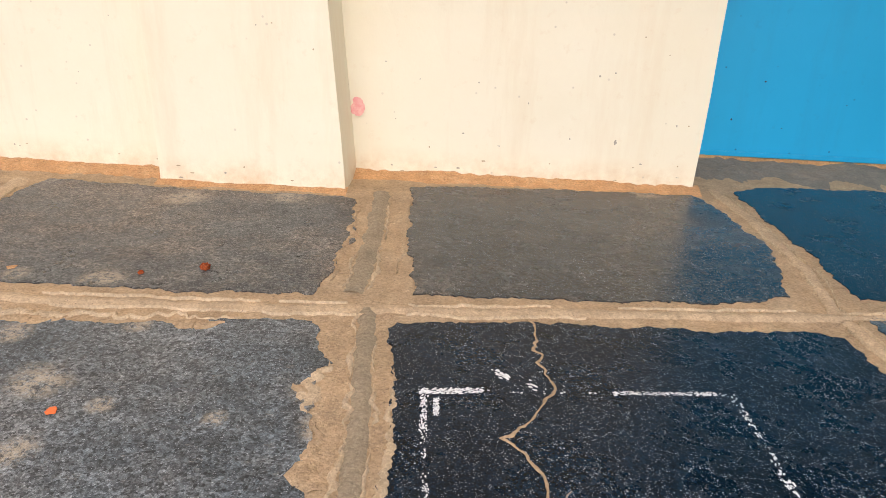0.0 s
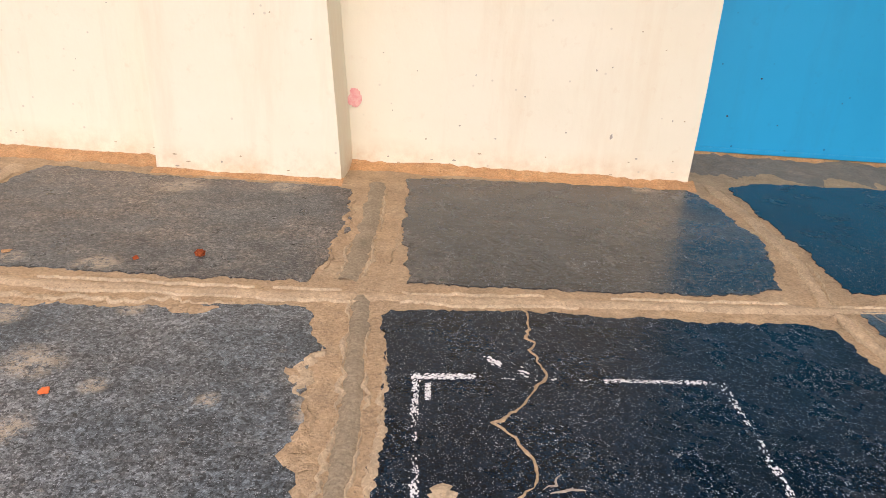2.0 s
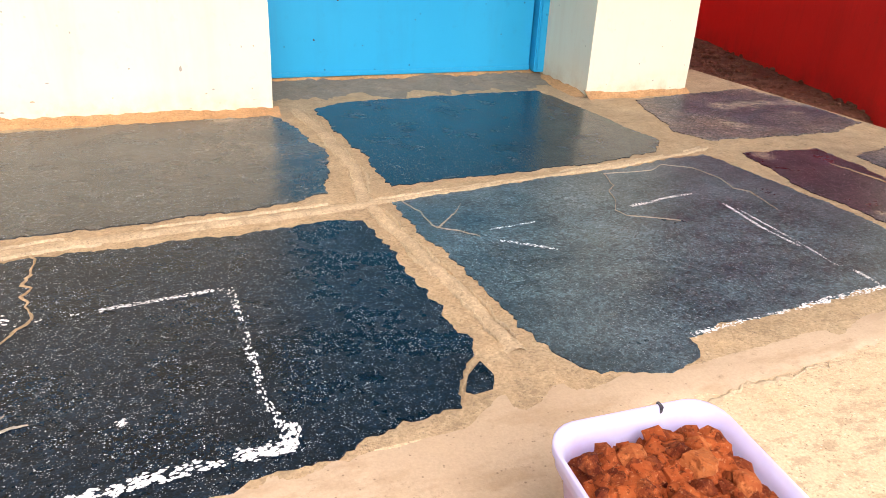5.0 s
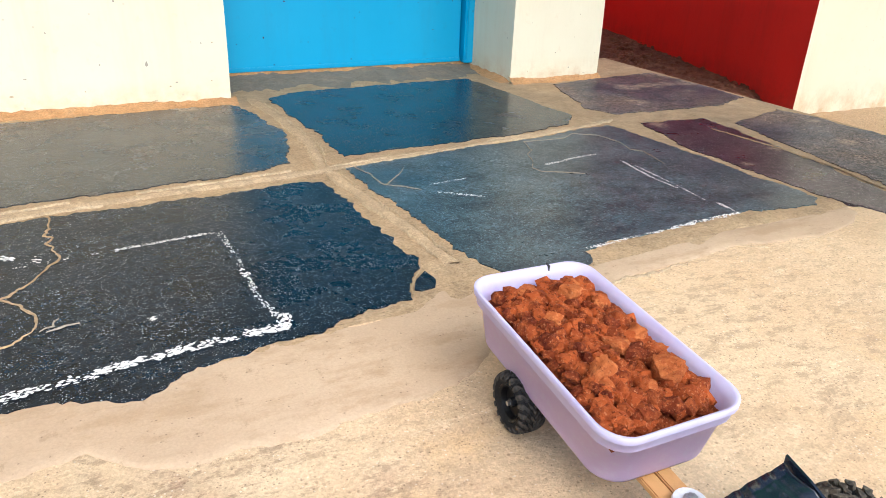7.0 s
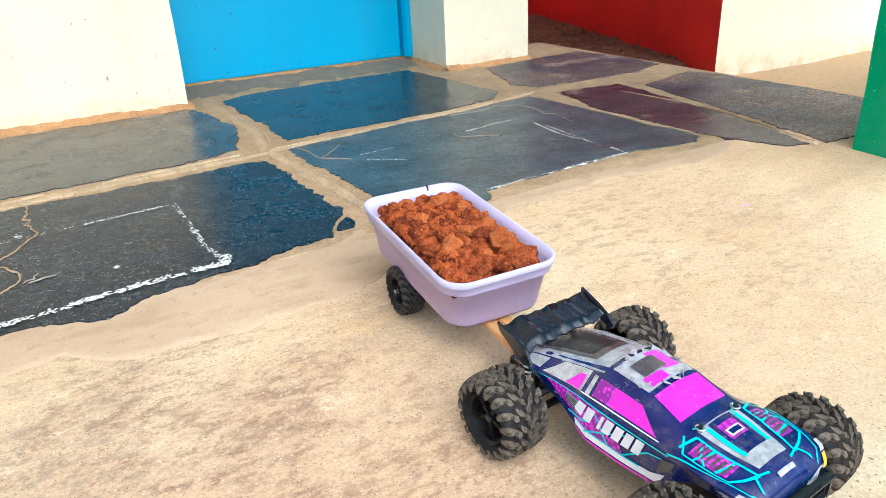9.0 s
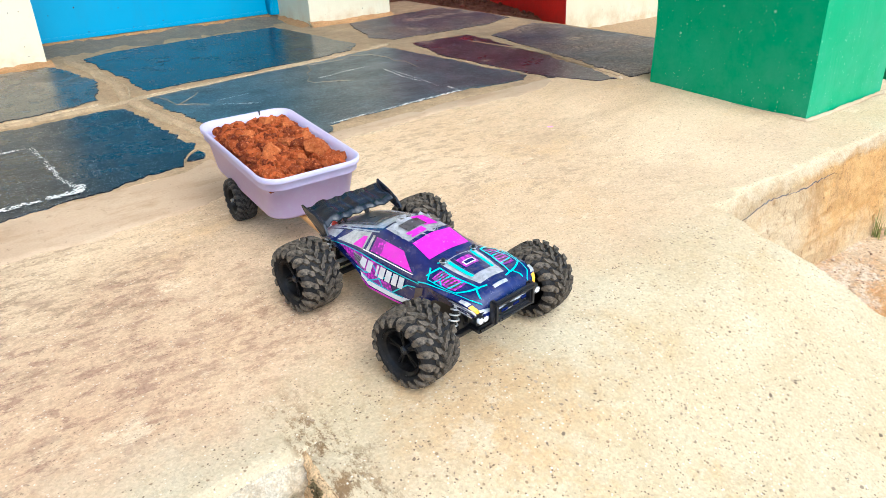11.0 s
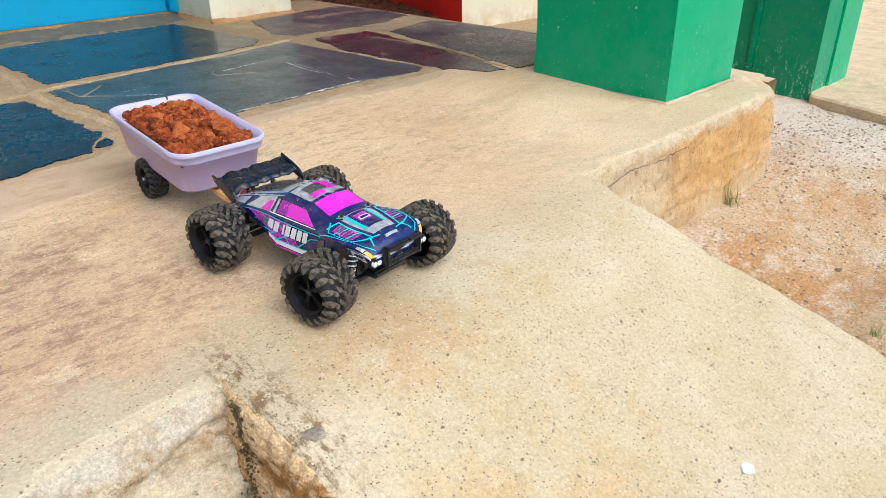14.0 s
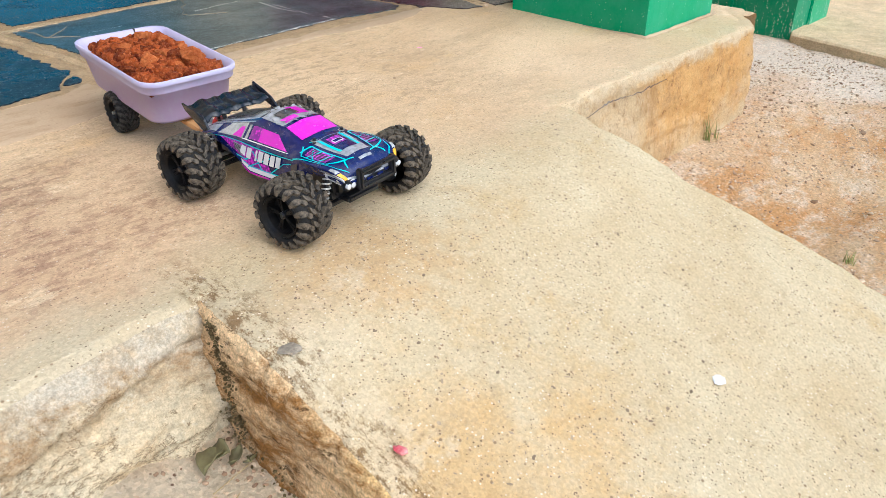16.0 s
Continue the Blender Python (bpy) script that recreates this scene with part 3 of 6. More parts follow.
def tub_mat():
    m = Nodes("lilac_plastic")
    base = m.mix(m.ramp(m.noise(14, 5, 0.7), 0.35, 0.7), (0.69, 0.66, 0.90), (0.62, 0.55, 0.82))
    low = m.ramp(m.math("ADD", m.axis(2), m.ramp(m.noise(30, 4, 0.7), 0.3, 0.7, -0.012, 0.012)), 0.086, 0.070)
    base = m.mix(m.math("MULTIPLY", low, 0.75), base, (0.62, 0.46, 0.70))
    base = m.mix(m.math("MULTIPLY", low, m.ramp(m.noise(85, 5, 0.75), 0.50, 0.64, 0, 0.5)), base, (0.66, 0.60, 0.78))
    m.b.inputs["Transmission Weight"].default_value = 0.30
    m.b.inputs["IOR"].default_value = 1.3
    return m.done(base, 0.38, m.noise(70, 3), 0.1, 0.002)


# The dust tone here paints the lumps' orange highlights into the colour, by noise.
def clod_mat(name, pale, dark, dust):
    m = Nodes(name)
    base = m.mix(m.island(), pale, dark)
    base = m.mix(m.ramp(m.noise(70, 6, 0.75), 0.46, 0.66, 0, 0.75), base, dust)
    base = m.mix(m.ramp(m.noise(190, 5, 0.8), 0.54, 0.64, 0, 0.8), base, tuple(0.5 * v for v in dark))
    base = m.mix(m.ramp(m.noise(320, 3, 0.7), 0.58, 0.68, 0, 0.5), base, (0.66, 0.30, 0.13))
    return m.done(base, 0.95, m.noise(210, 6, 0.8), 0.9, 0.004, spec=0.15)


# Paler copy of red_laterite: the big lumps' orange highlights are put into its colour.
M_LUMP = clod_mat("pale_laterite", (0.55, 0.165, 0.045), (0.38, 0.090, 0.024), (0.62, 0.21, 0.065))
M_TUB, M_CLOD = tub_mat(), clod_mat("red_laterite", (0.44, 0.092, 0.020), (0.110, 0.017, 0.006), (0.50, 0.130, 0.033))

# ---- the place ----
def link_mesh(name, verts, faces, material, parent=None, label="", smooth=False):
    me = bpy.data.meshes.new(name)
    me.from_pydata(verts, [], faces)
    for mt in material if isinstance(material, (list, tuple)) else (material,):
        me.materials.append(mt)
    me.update()
    if smooth:
        me.polygons.foreach_set("use_smooth", [True] * len(me.polygons))
    ob = new(name, me)
    if parent:
        ob.parent = parent
    return tagged(ob, label)


def part(name, bm, material, parent=None, label="", smooth=False):
    """Links a bmesh as one mesh object under a thing or a part."""
    me = bpy.data.meshes.new(name)
    bm.normal_update()
    bm.to_mesh(me)
    bm.free()
    for mt in material if isinstance(material, (list, tuple)) else (material,):
        me.materials.append(mt)
    if smooth:
        me.polygons.foreach_set("use_smooth", [True] * len(me.polygons))
    ob = new(name, me)
    if parent:
        ob.parent = parent
    return tagged(ob, label)


def box_bm(x0, x1, y0, y1, z0, z1, bevel=0.0, bm=None, m=None):
    bm = bm or bmesh.new()
    made = bmesh.ops.create_cube(bm, size=1.0)["verts"]
    for v in made:
        v.co = Vector((x0 + (v.co.x + 0.5) * (x1 - x0), y0 + (v.co.y + 0.5) * (y1 - y0), z0 + (v.co.z + 0.5) * (z1 - z0)))
    if bevel:
        edges = list({e for v in made for e in v.link_edges})
        made = bmesh.ops.bevel(bm, geom=edges, offset=bevel, segments=2, affect="EDGES")["verts"]
    if m is not None:
        vs = {v for v in made}
        for v in list(vs):
            for f in v.link_faces:
                vs.update(f.verts)
        bmesh.ops.transform(bm, matrix=m, verts=list(vs))
    return bm


def nz(x, y=0.0, z=0.0):
    return noise.noise(Vector((x, y, z)))


def smooth01(a, b, v):
    k = min(1.0, max(0.0, (v - a) / (b - a)))
    return k * k * (3 - 2 * k)


def ramp_z(x, y):
    return 0.271 - 0.0495 * x + 0.359 * y


RAMP_L, RAMP_R = 0.585, 1.43


def top_z(x, y):
    z = -0.0024 - 0.026 * smooth01(0.25, -0.7, y) - 0.012 * smooth01(0.22, 0.30, y)
    z += 0.0022 * nz(x * 3, y * 3) * smooth01(0.35, 0.0, y) + 0.0012 * nz(x * 14, y * 14)
    return z


def slope_z(x, y):
    """The porch top where it runs into the ramp."""
    top = top_z(x, y)
    r = ramp_z(x, y) + 0.004 * nz(x * 6, y * 6) + 0.0015 * nz(x * 25, y * 25)
    gap = abs(top - r)
    return min(top, r) - (0.25 * (0.03 - gap) ** 2 / 0.03 if gap < 0.03 else 0.0)


def porch_z(x, y):
    """The height of the cement body: level porch, rounded front edge, ramp."""
    top = top_z(x, y)
    right = ramp_right(y)
    if RAMP_L < x < right:
        lip = min(x - RAMP_L - 0.045, right - x - 0.045)
        return max(slope_z(x, y) + (min(0.0, 14 * lip) if y < -0.637 else 0.0), -0.6)
    edge = (left_edge(x) if x <= RAMP_L else right_edge(x)) + 0.03
    return top if y > edge else -0.6


def ramp_right(y):
    return RAMP_R + 0.10 * max(0.0, -0.6 - y) + 0.006 * nz(y * 9, 7.7) - 0.022 * smooth01(-0.57, -0.68, y) * smooth01(-1.05, -0.75, y)


def left_edge(x):
    return -0.655 - 0.05 * smooth01(0.55, 0.2, x) + 0.010 * nz(x * 7, 9.0)


def right_edge(x):
    return -0.562 + 0.010 * nz(x * 6, 5.0) + 0.10 * smooth01(2.32, 2.48, x)


def ground_z(x, y):
    z = -0.27 - 0.09 * smooth01(-0.5, -1.0, y) * (1 - 0.85 * smooth01(2.3, 3.0, x))
    z += 0.07 * smooth01(1.0, 0.6, x) + (0.085 - 0.03 * smooth01(0.36, 0.54, x)) * smooth01(0.72, 0.60, x) * smooth01(-1.5, -0.75, y)
    z += 0.10 * smooth01(2.3, 2.6, x) * smooth01(0.2, 0.7, y)
    z -= 0.030 * smooth01(2.5, 3.2, x) * smooth01(0.6, 0.2, y) * smooth01(-1.4, -0.9, y)
    far = max(0.0, math.hypot(x - 1, y) - 8)
    return z - 0.004 * min(far, 40) + 0.012 * nz(x * 3, y * 3) + 0.008 * nz(x * 13, y * 13) + 0.004 * nz(x * 31, y * 31)


def steps(*spans):
    out = []
    for a, b, d in spans:
        n = max(1, round((b - a) / d))
        out += [a + (b - a) * k / n for k in range(n)]
    return out + [spans[-1][1]]


def sheet(name, xs, ys, fn, material, label, smooth=True):
    verts = [(x, y, fn(x, y)) for y in ys for x in xs]
    w = len(xs)
    faces = [(j * w + i, j * w + i + 1, (j + 1) * w + i + 1, (j + 1) * w + i) for j in range(len(ys) - 1) for i in range(w - 1)]
    return tagged(link_mesh(name, verts, faces, material, smooth=smooth), label, kind="structure")


XS = steps((-3.2, -0.2, 0.06), (-0.2, 0.55, 0.014), (0.55, 0.66, 0.0035), (0.66, 1.33, 0.016), (1.33, 1.53, 0.005), (1.53, 2.5, 0.02))
YS = steps((-2.2, -1.2, 0.03), (-1.2, -0.8, 0.014), (-0.8, -0.5, 0.005), (-0.5, 0.3, 0.03), (0.3, 1.75, 0.08))
sheet("porch_floor", XS, YS, porch_z, M_APRON, "tan cement porch floor with a worn ramp down to the yard")


def rough3(p, a, seed=0.0):
    """Coarse and fine unevenness of broken cement, in layers."""
    q = Vector((p.x * 9, p.y * 9, p.z * 22)) + Vector((seed, seed, 0))
    return a * (noise.noise(q) + 0.55 * noise.noise(q * 2.3) + 0.42 * noise.noise(q * 5.1) + 0.32 * noise.noise(q * 11))


def riser(name, along, top_at, out, depth, lip, slope, amp, material, label, seed, bulge=0.0, ledge=0.0, shallow=0.0):
    """The broken front of a step: a rounded lip that runs down into a rough face.
    along: places on the edge; top_at: height there; out: the way that it faces."""
    rows = []
    back = [(-0.064, -0.0026), (-0.050, -0.0012), (-lip - 0.004, -0.0005)]
    curve = [(-lip * (1 - math.sin(a)), -lip * (1 - math.cos(a))) for a in (0.3, 0.6, 0.9, 1.2, 1.45)]
    n = 52
    down = [(slope * depth * k / n + bulge * math.sin(math.pi * k / n), -lip - depth * k / n) for k in range(1, n + 1)]
    for k, p in enumerate(along):
        row = []
        for i, (d, h) in enumerate(back + curve + down):
            if 2 < i < 9:
                chip = 0.016 * max(0.0, nz((p[0] + p[1]) * 16, seed, 1.0) + 0.6 * nz((p[0] + p[1]) * 55, seed, 2.0)) * min(1.0, lip / 0.014)
                d, h = d - 0.5 * chip, h - 0.6 * chip
            q = Vector((p[0] + out[0] * d, p[1] + out[1] * d, 0))
            q.z = top_at(q.x if not out[0] else p[0] + out[0] * min(d, -0.004), q.y if not out[1] else p[1] + out[1] * min(d, -0.004)) + h + 0.0012
            fade = min(1.0, max(0.0, (i - 1) / 6))
            e = rough3(q, amp, seed) * fade
            if ledge and 2 < i < 14:
                e -= 0.010 * ledge / 0.012 * max(0.0, nz((q.x + q.y) * 34, q.z * 34, seed + 5) - 0.15)
            # broken layers: each hangs a little over the next
            s = q.x + q.y
            for at, wave in ((0.048 - 0.020 * shallow, 0.026 - 0.014 * shallow), (0.125, 0.026), (0.180, 0.020)):
                line = at + wave * nz(s * 6, seed + at * 70) + 0.4 * wave * nz(s * 23, seed + at * 90)
                e -= ledge * (0.75 + 0.6 * nz(s * 9, at * 40, seed)) * smooth01(line - 0.001, line + 0.005, -h)
            q += Vector((out[0] * e, out[1] * e, 0.35 * e * (1 if i < 9 else 0)))
            row.append(tuple(q))
        rows.append(row)
    m = len(rows[0])
    verts = [v for r in rows for v in r]
    faces = [(k * m + i, k * m + i + 1, (k + 1) * m + i + 1, (k + 1) * m + i) for k in range(len(rows) - 1) for i in range(m - 1)]
    ob = link_mesh(name, verts, faces, [material, M_APRON], None, label, smooth=True)
    ob.data.polygons.foreach_set("material_index", [1 if j % (m - 1) < 4 else 0 for j in range(len(faces))])
    bm = bmesh.new()
    bm.from_mesh(ob.data)
    bmesh.ops.recalc_face_normals(bm, faces=bm.faces)
    bm.to_mesh(ob.data)
    bm.free()
    return tagged(ob, kind="structure")


def flat_top(x, y):
    return top_z(x, y)


def ramp_top(x, y):
    return slope_z(x, y)


riser("step_front", [(x, left_edge(x)) for x in steps((-3.2, 0.1, 0.05), (0.1, 0.590, 0.005))], flat_top, (0, -1), 0.26, 0.034, 0.50, 0.014, M_FACE_GREY, "broken grey cement front of the porch step", 1.0, 0.0, 0.012)
riser("ramp_side", [(RAMP_L + 0.006 * nz(y * 6, 3.1), y) for y in steps((-1.8, -1.1, 0.02), (-1.1, -0.632, 0.005))], ramp_top, (-1, 0), 0.25, 0.020, 0.16, 0.007, M_FACE_STAIN, "ochre ramp side stained dark with damp", 4.0, 0.0, 0.006)
riser("ramp_side", [(ramp_right(y), y) for y in steps((-2.2, -0.57, 0.012))], ramp_top, (1, 0), 0.30, 0.008, 0.15, 0.006, M_APRON, "low cement side of the ramp", 6.0)
riser("step_side", [(x, right_edge(x)) for x in steps((1.40, 2.50, 0.006))], flat_top, (0, -1), 0.34, 0.016, 0.06, 0.006, M_FACE_OCHRE, "ochre plastered side of the porch with a cracked lip", 8.0, 0.01, 0.003, 1.0)
riser("step_end", [(2.49, y) for y in steps((-0.50, 0.8, 0.02))], flat_top, (1, 0), 0.34, 0.014, 0.06, 0.008, M_FACE_OCHRE, "plastered end of the porch", 9.0, 0.0)
GX = steps((-60, -8, 6), (-8, -2, 0.6), (-2, 0.2, 0.08), (0.2, 3.6, 0.03), (3.6, 8, 0.4), (8, 60, 6))
GY = steps((-60, -8, 6), (-8, -2.2, 0.5), (-2.2, -0.2, 0.03), (-0.2, 1.2, 0.06), (1.2, 8, 0.5), (8, 60, 6))
sheet("ground", GX, GY, ground_z, M_GROUND, "reddish brown yard earth with scattered gravel")

# the bed of cement in which the slabs lie
JX, JY = steps((-3.2, -1.1, 0.1), (-1.1, 2.5, 0.02)), steps((0.14, 1.95, 0.02),)


def joint_z(x, y):
    edge = 0.17 + 0.035 * nz(x * 5, 11.0) + 0.02 * nz(x * 17, 4.0) + 0.08 * smooth01(1.0, 1.6, x)
    lift = 0.0007 * nz(x * 9, y * 9) + 0.0007 * nz(x * 40, y * 40)
    return -0.0019 + lift - 0.012 * smooth01(edge + 0.01, edge - 0.01, y)


sheet("joint_cement", JX, JY, joint_z, M_MORTAR, "tan cement joints between the paving slabs")


def ragged(poly, seed, amp=0.006, step=0.007, closed=True):
    """Breaks the sides of a polygon into an uneven, chipped outline."""
    out = []
    pairs = list(zip(poly, poly[1:] + (poly[:1] if closed else [])))
    for (ax, ay), (bx, by) in pairs:
        a, b = Vector((ax, ay)), Vector((bx, by))
        n = max(1, round((b - a).length / step))
        side = Vector((-(b - a).y, (b - a).x)).normalized()
        for k in range(n):
            p = a.lerp(b, k / n)
            e = amp * (1.5 * nz(p.x * 9, p.y * 9, seed) + 1.0 * nz(p.x * 35, p.y * 35, seed) + 0.8 * nz(p.x * 110, p.y * 110, seed))
            out.append(p + side * e * min(1.0, min(k, n - k) / 3))
    if not closed:
        out.append(Vector(poly[-1]))
    return out


def slab_object(name, poly, seed, material, label, parent=None, top=0.0, amp=0.006, depth=0.012):
    ring = ragged(poly, seed, amp)
    bm = bmesh.new()
    up = [bm.verts.new((p.x, p.y, top)) for p in ring]
    low = [bm.verts.new((p.x * 1.0, p.y, top - depth)) for p in ring]
    bm.faces.new(up)
    n = len(ring)
    for k in range(n):
        bm.faces.new((up[k], low[k], low[(k + 1) % n], up[(k + 1) % n]))
    bmesh.ops.recalc_face_normals(bm, faces=bm.faces)
    bmesh.ops.triangulate(bm, faces=[f for f in bm.faces if len(f.verts) > 4])
    return part(name, bm, material, parent, label)


paving = tagged(new("paving"), "old slate paving slabs set in cement on the porch", "paving", kind="structure")
def slab(k, material, poly):
    slab_object("slab", poly, k * 3.7, material, "", paving, top=0.0004 * (k % 3), amp=0.009 if k < 11 else 0.002)


slab(0, M_SLAB_DUSTY, [(-3.1, 0.84), (-1.06, 0.84), (-1.0, 0.97), (-1.06, 1.34), (-3.1, 1.36)])
slab(1, M_SLAB_DUSTY, [(-0.87, 0.82), (-0.44, 0.825), (-0.12, 0.845), (-0.085, 1.11), (-0.13, 1.38), (-0.17, 1.40), (-0.63, 1.385), (-0.93, 1.41), (-0.95, 1.3), (-0.9, 1.0)])
slab(2, M_SLAB_BACK, [(0.06, 0.865), (0.39, 0.885), (0.69, 0.915), (0.78, 0.95), (0.835, 1.2), (0.81, 1.42), (0.76, 1.565), (0.15, 1.53), (0.0, 1.5), (0.015, 1.28), (0.045, 0.95)])
slab(3, M_SLAB_BLUE, [(0.915, 0.955), (1.41, 0.985), (1.64, 1.03), (1.71, 1.11), (1.685, 1.5), (1.66, 1.72), (1.16, 1.69), (0.98, 1.67), (0.89, 1.61), (0.915, 1.13)])
slab(4, M_SLAB_DARK, [(0.03, 0.735), (0.1, 0.765), (0.262, 0.787), (0.5, 0.79), (0.77, 0.81), (0.81, 0.795), (0.82, 0.62), (0.84, 0.46), (0.846, 0.364), (0.832, 0.329), (0.805, 0.302), (0.787, 0.271), (0.775, 0.233), (0.655, 0.22), (0.62, 0.195), (0.53, 0.195), (0.43, 0.17), (0.38, 0.135), (0.26, 0.17), (0.08, 0.20), (0.068, 0.28), (0.065, 0.34), (0.065, 0.47), (0.06, 0.55), (0.05, 0.64)])
slab(6, M_SLAB_GREY, [(-3.1, 0.68), (-0.6, 0.69), (-0.39, 0.705), (-0.23, 0.735), (-0.1, 0.745), (-0.04, 0.62), (-0.06, 0.55), (-0.03, 0.41), (0.0, 0.34), (-0.01, 0.18), (-3.1, 0.15)])
slab(7, M_SLAB_MID, [(0.89, 0.88), (1.09, 0.905), (1.42, 0.935), (1.745, 0.98), (1.765, 0.84), (1.78, 0.6), (1.80, 0.31), (1.76, 0.28), (1.55, 0.31), (1.34, 0.30), (1.135, 0.28), (1.12, 0.235), (1.06, 0.215), (0.955, 0.26), (0.925, 0.42), (0.895, 0.7)])
slab(8, M_SLAB_VIOLET, [(1.93, 1.53), (2.17, 1.57), (2.46, 1.6), (2.485, 1.46), (2.475, 1.13), (2.3, 1.07), (1.86, 1.08), (1.81, 1.18)])
slab(9, M_SLAB_PURPLE, [(1.86, 0.965), (2.1, 0.95), (2.09, 0.8), (2.035, 0.48), (1.95, 0.105), (1.89, 0.125), (1.82, 0.33), (1.805, 0.72)])
slab(10, M_SLAB_VIOLET, [(2.15, 0.87), (2.44, 0.96), (2.47, 0.85), (2.49, 0.37), (2.45, 0.09), (1.99, 0.09), (2.06, 0.42)])
slab(11, M_SLAB_DARK, [(0.833, 0.313), (0.837, 0.279), (0.825, 0.256), (0.799, 0.253), (0.791, 0.261), (0.806, 0.289)])


# ---- walls ----
def wall(name, x0, x1, y0, y1, z0, z1, material, label, bevel=0.012):
    bm = box_bm(x0, x1, y0, y1, z0, z1)
    # uneven plaster: cut fine and shift a little
    bmesh.ops.subdivide_edges(bm, edges=[e for e in bm.edges if e.calc_length() > 0.2], cuts=24, use_grid_fill=True)
    bm.normal_update()
    for v in bm.verts:
        p = v.co
        v.co = p + v.normal * (0.004 * nz(p.x * 4, p.y * 4, p.z * 4) + 0.0015 * nz(p.x * 15, p.y * 15, p.z * 15))
    ob = part(name, bm, material, None, label, smooth=False)
    return tagged(ob, kind="structure")


WALL_Y = 1.607
wall("wall_front_left", -3.2, -0.655, 1.53, 1.95, -0.1, 3.0, M_CREAM, "cream painted plaster wall with dirt splashes at its foot")
wall("wall_front", -0.45, 0.775, WALL_Y, 1.95, -0.1, 3.0, M_CREAM, "cream painted plaster wall with scuffs and chipped paint")
_pil = wall("wall_pilaster", -0.655, -0.165, 1.44, 1.9, -0.1, 3.0, M_CREAM, "cream painted plaster pilaster with worn corners")
for v in _pil.data.vertices:
    if v.co.x > -0.4:
        v.co.x -= 0.078 * min(max(v.co.z, 0.0), 0.9)
wall("wall_pier", 1.785, 2.182, 1.603, 4.2, -0.3, 2.2, M_CREAM, "cream painted plaster pier beside the blue door")
wall("wall_lintel", 0.775, 1.785, WALL_Y, 1.95, 2.07, 3.0, M_CREAM, "cream plaster above the door")
wall("wall_room_back", -3.2, 1.785, 1.98, 2.1, -0.1, 3.0, M_CREAM, "plain inner wall")

door = tagged(new("door_1"), "closed blue painted steel door with a ridged frame", "door", kind="structure")
DOOR_Y = 1.93
part("leaf", box_bm(0.80, 1.742, DOOR_Y, DOOR_Y + 0.035, 0.024, 2.03, 0.003), M_BLUE, door)
part("frame", box_bm(1.748, 1.80, DOOR_Y - 0.03, DOOR_Y + 0.045, 0.02, 2.07, 0.004), M_BLUE, door)
part("frame", box_bm(0.76, 0.796, DOOR_Y - 0.03, DOOR_Y + 0.045, 0.02, 2.07, 0.004), M_BLUE, door)
part("frame", box_bm(0.76, 1.80, DOOR_Y - 0.03, DOOR_Y + 0.045, 2.035, 2.08, 0.004), M_BLUE, door)
part("frame_rib", box_bm(1.756, 1.764, DOOR_Y - 0.036, DOOR_Y - 0.03, 0.03, 2.05, 0.002), M_BLUE, door)
part("bottom_rail", box_bm(0.80, 1.742, DOOR_Y - 0.006, DOOR_Y, 0.024, 0.040, 0.002), M_BLUE, door)

wall("green_pillar", 1.998, 2.37, -0.41, 0.03, -0.1, 2.9, M_GREEN, "glossy green painted square porch pillar")
far = wall("green_post", 3.36, 3.72, -0.32, 0.25, -0.5, 2.6, M_GREEN_WORN, "flaking green painted pillar of the neighbouring porch")

# the neighbouring block: red side towards the passage, cream front
bm = bmesh.new()
c = [(3.05, 1.35), (7.0, 1.35), (7.8, 4.2), (4.02, 4.2)]
lo = [bm.verts.new((x, y, -0.5)) for x, y in c]
hi = [bm.verts.new((x, y, 2.0)) for x, y in c]
for k in range(4):
    f = bm.faces.new((lo[k], lo[(k + 1) % 4], hi[(k + 1) % 4], hi[k]))
    f.material_index = 1 if k == 3 else 0
bm.faces.new(hi)
tagged(part("wall_neighbour", bm, [M_CREAM_FAR, M_RED], None, "neighbouring wall, cream front and deep red side"), kind="structure")
wall("wall_passage_end", 1.9, 4.6, 4.2, 4.4, -0.5, 1.5, M_RED, "red painted wall that ends the passage")
# Unseen ceiling, assumed from the pillar; added to keep daylight to the open side.
wall("ceiling", -3.3, 2.6, -0.75, 2.1, 3.0, 3.12, M_CREAM, "plain porch ceiling")

# ---- toy truck: x ahead, y to its left, z up ----
AXLE, TYRE_R, TRACK = 0.110, 0.048, 0.103
REAR = [  # x, bottom, shoulder, roof edge, crown, and half widths of the first three
    (-0.142, 0.062, 0.070, 0.075, 0.077, 0.044, 0.048, 0.033),
    (-0.130, 0.062, 0.076, 0.083, 0.085, 0.050, 0.055, 0.037),
    (-0.100, 0.062, 0.085, 0.096, 0.099, 0.057, 0.060, 0.039),
    (-0.064, 0.048, 0.089, 0.110, 0.114, 0.063, 0.057, 0.036),
    (-0.034, 0.046, 0.089, 0.120, 0.125, 0.063, 0.057, 0.036),
]
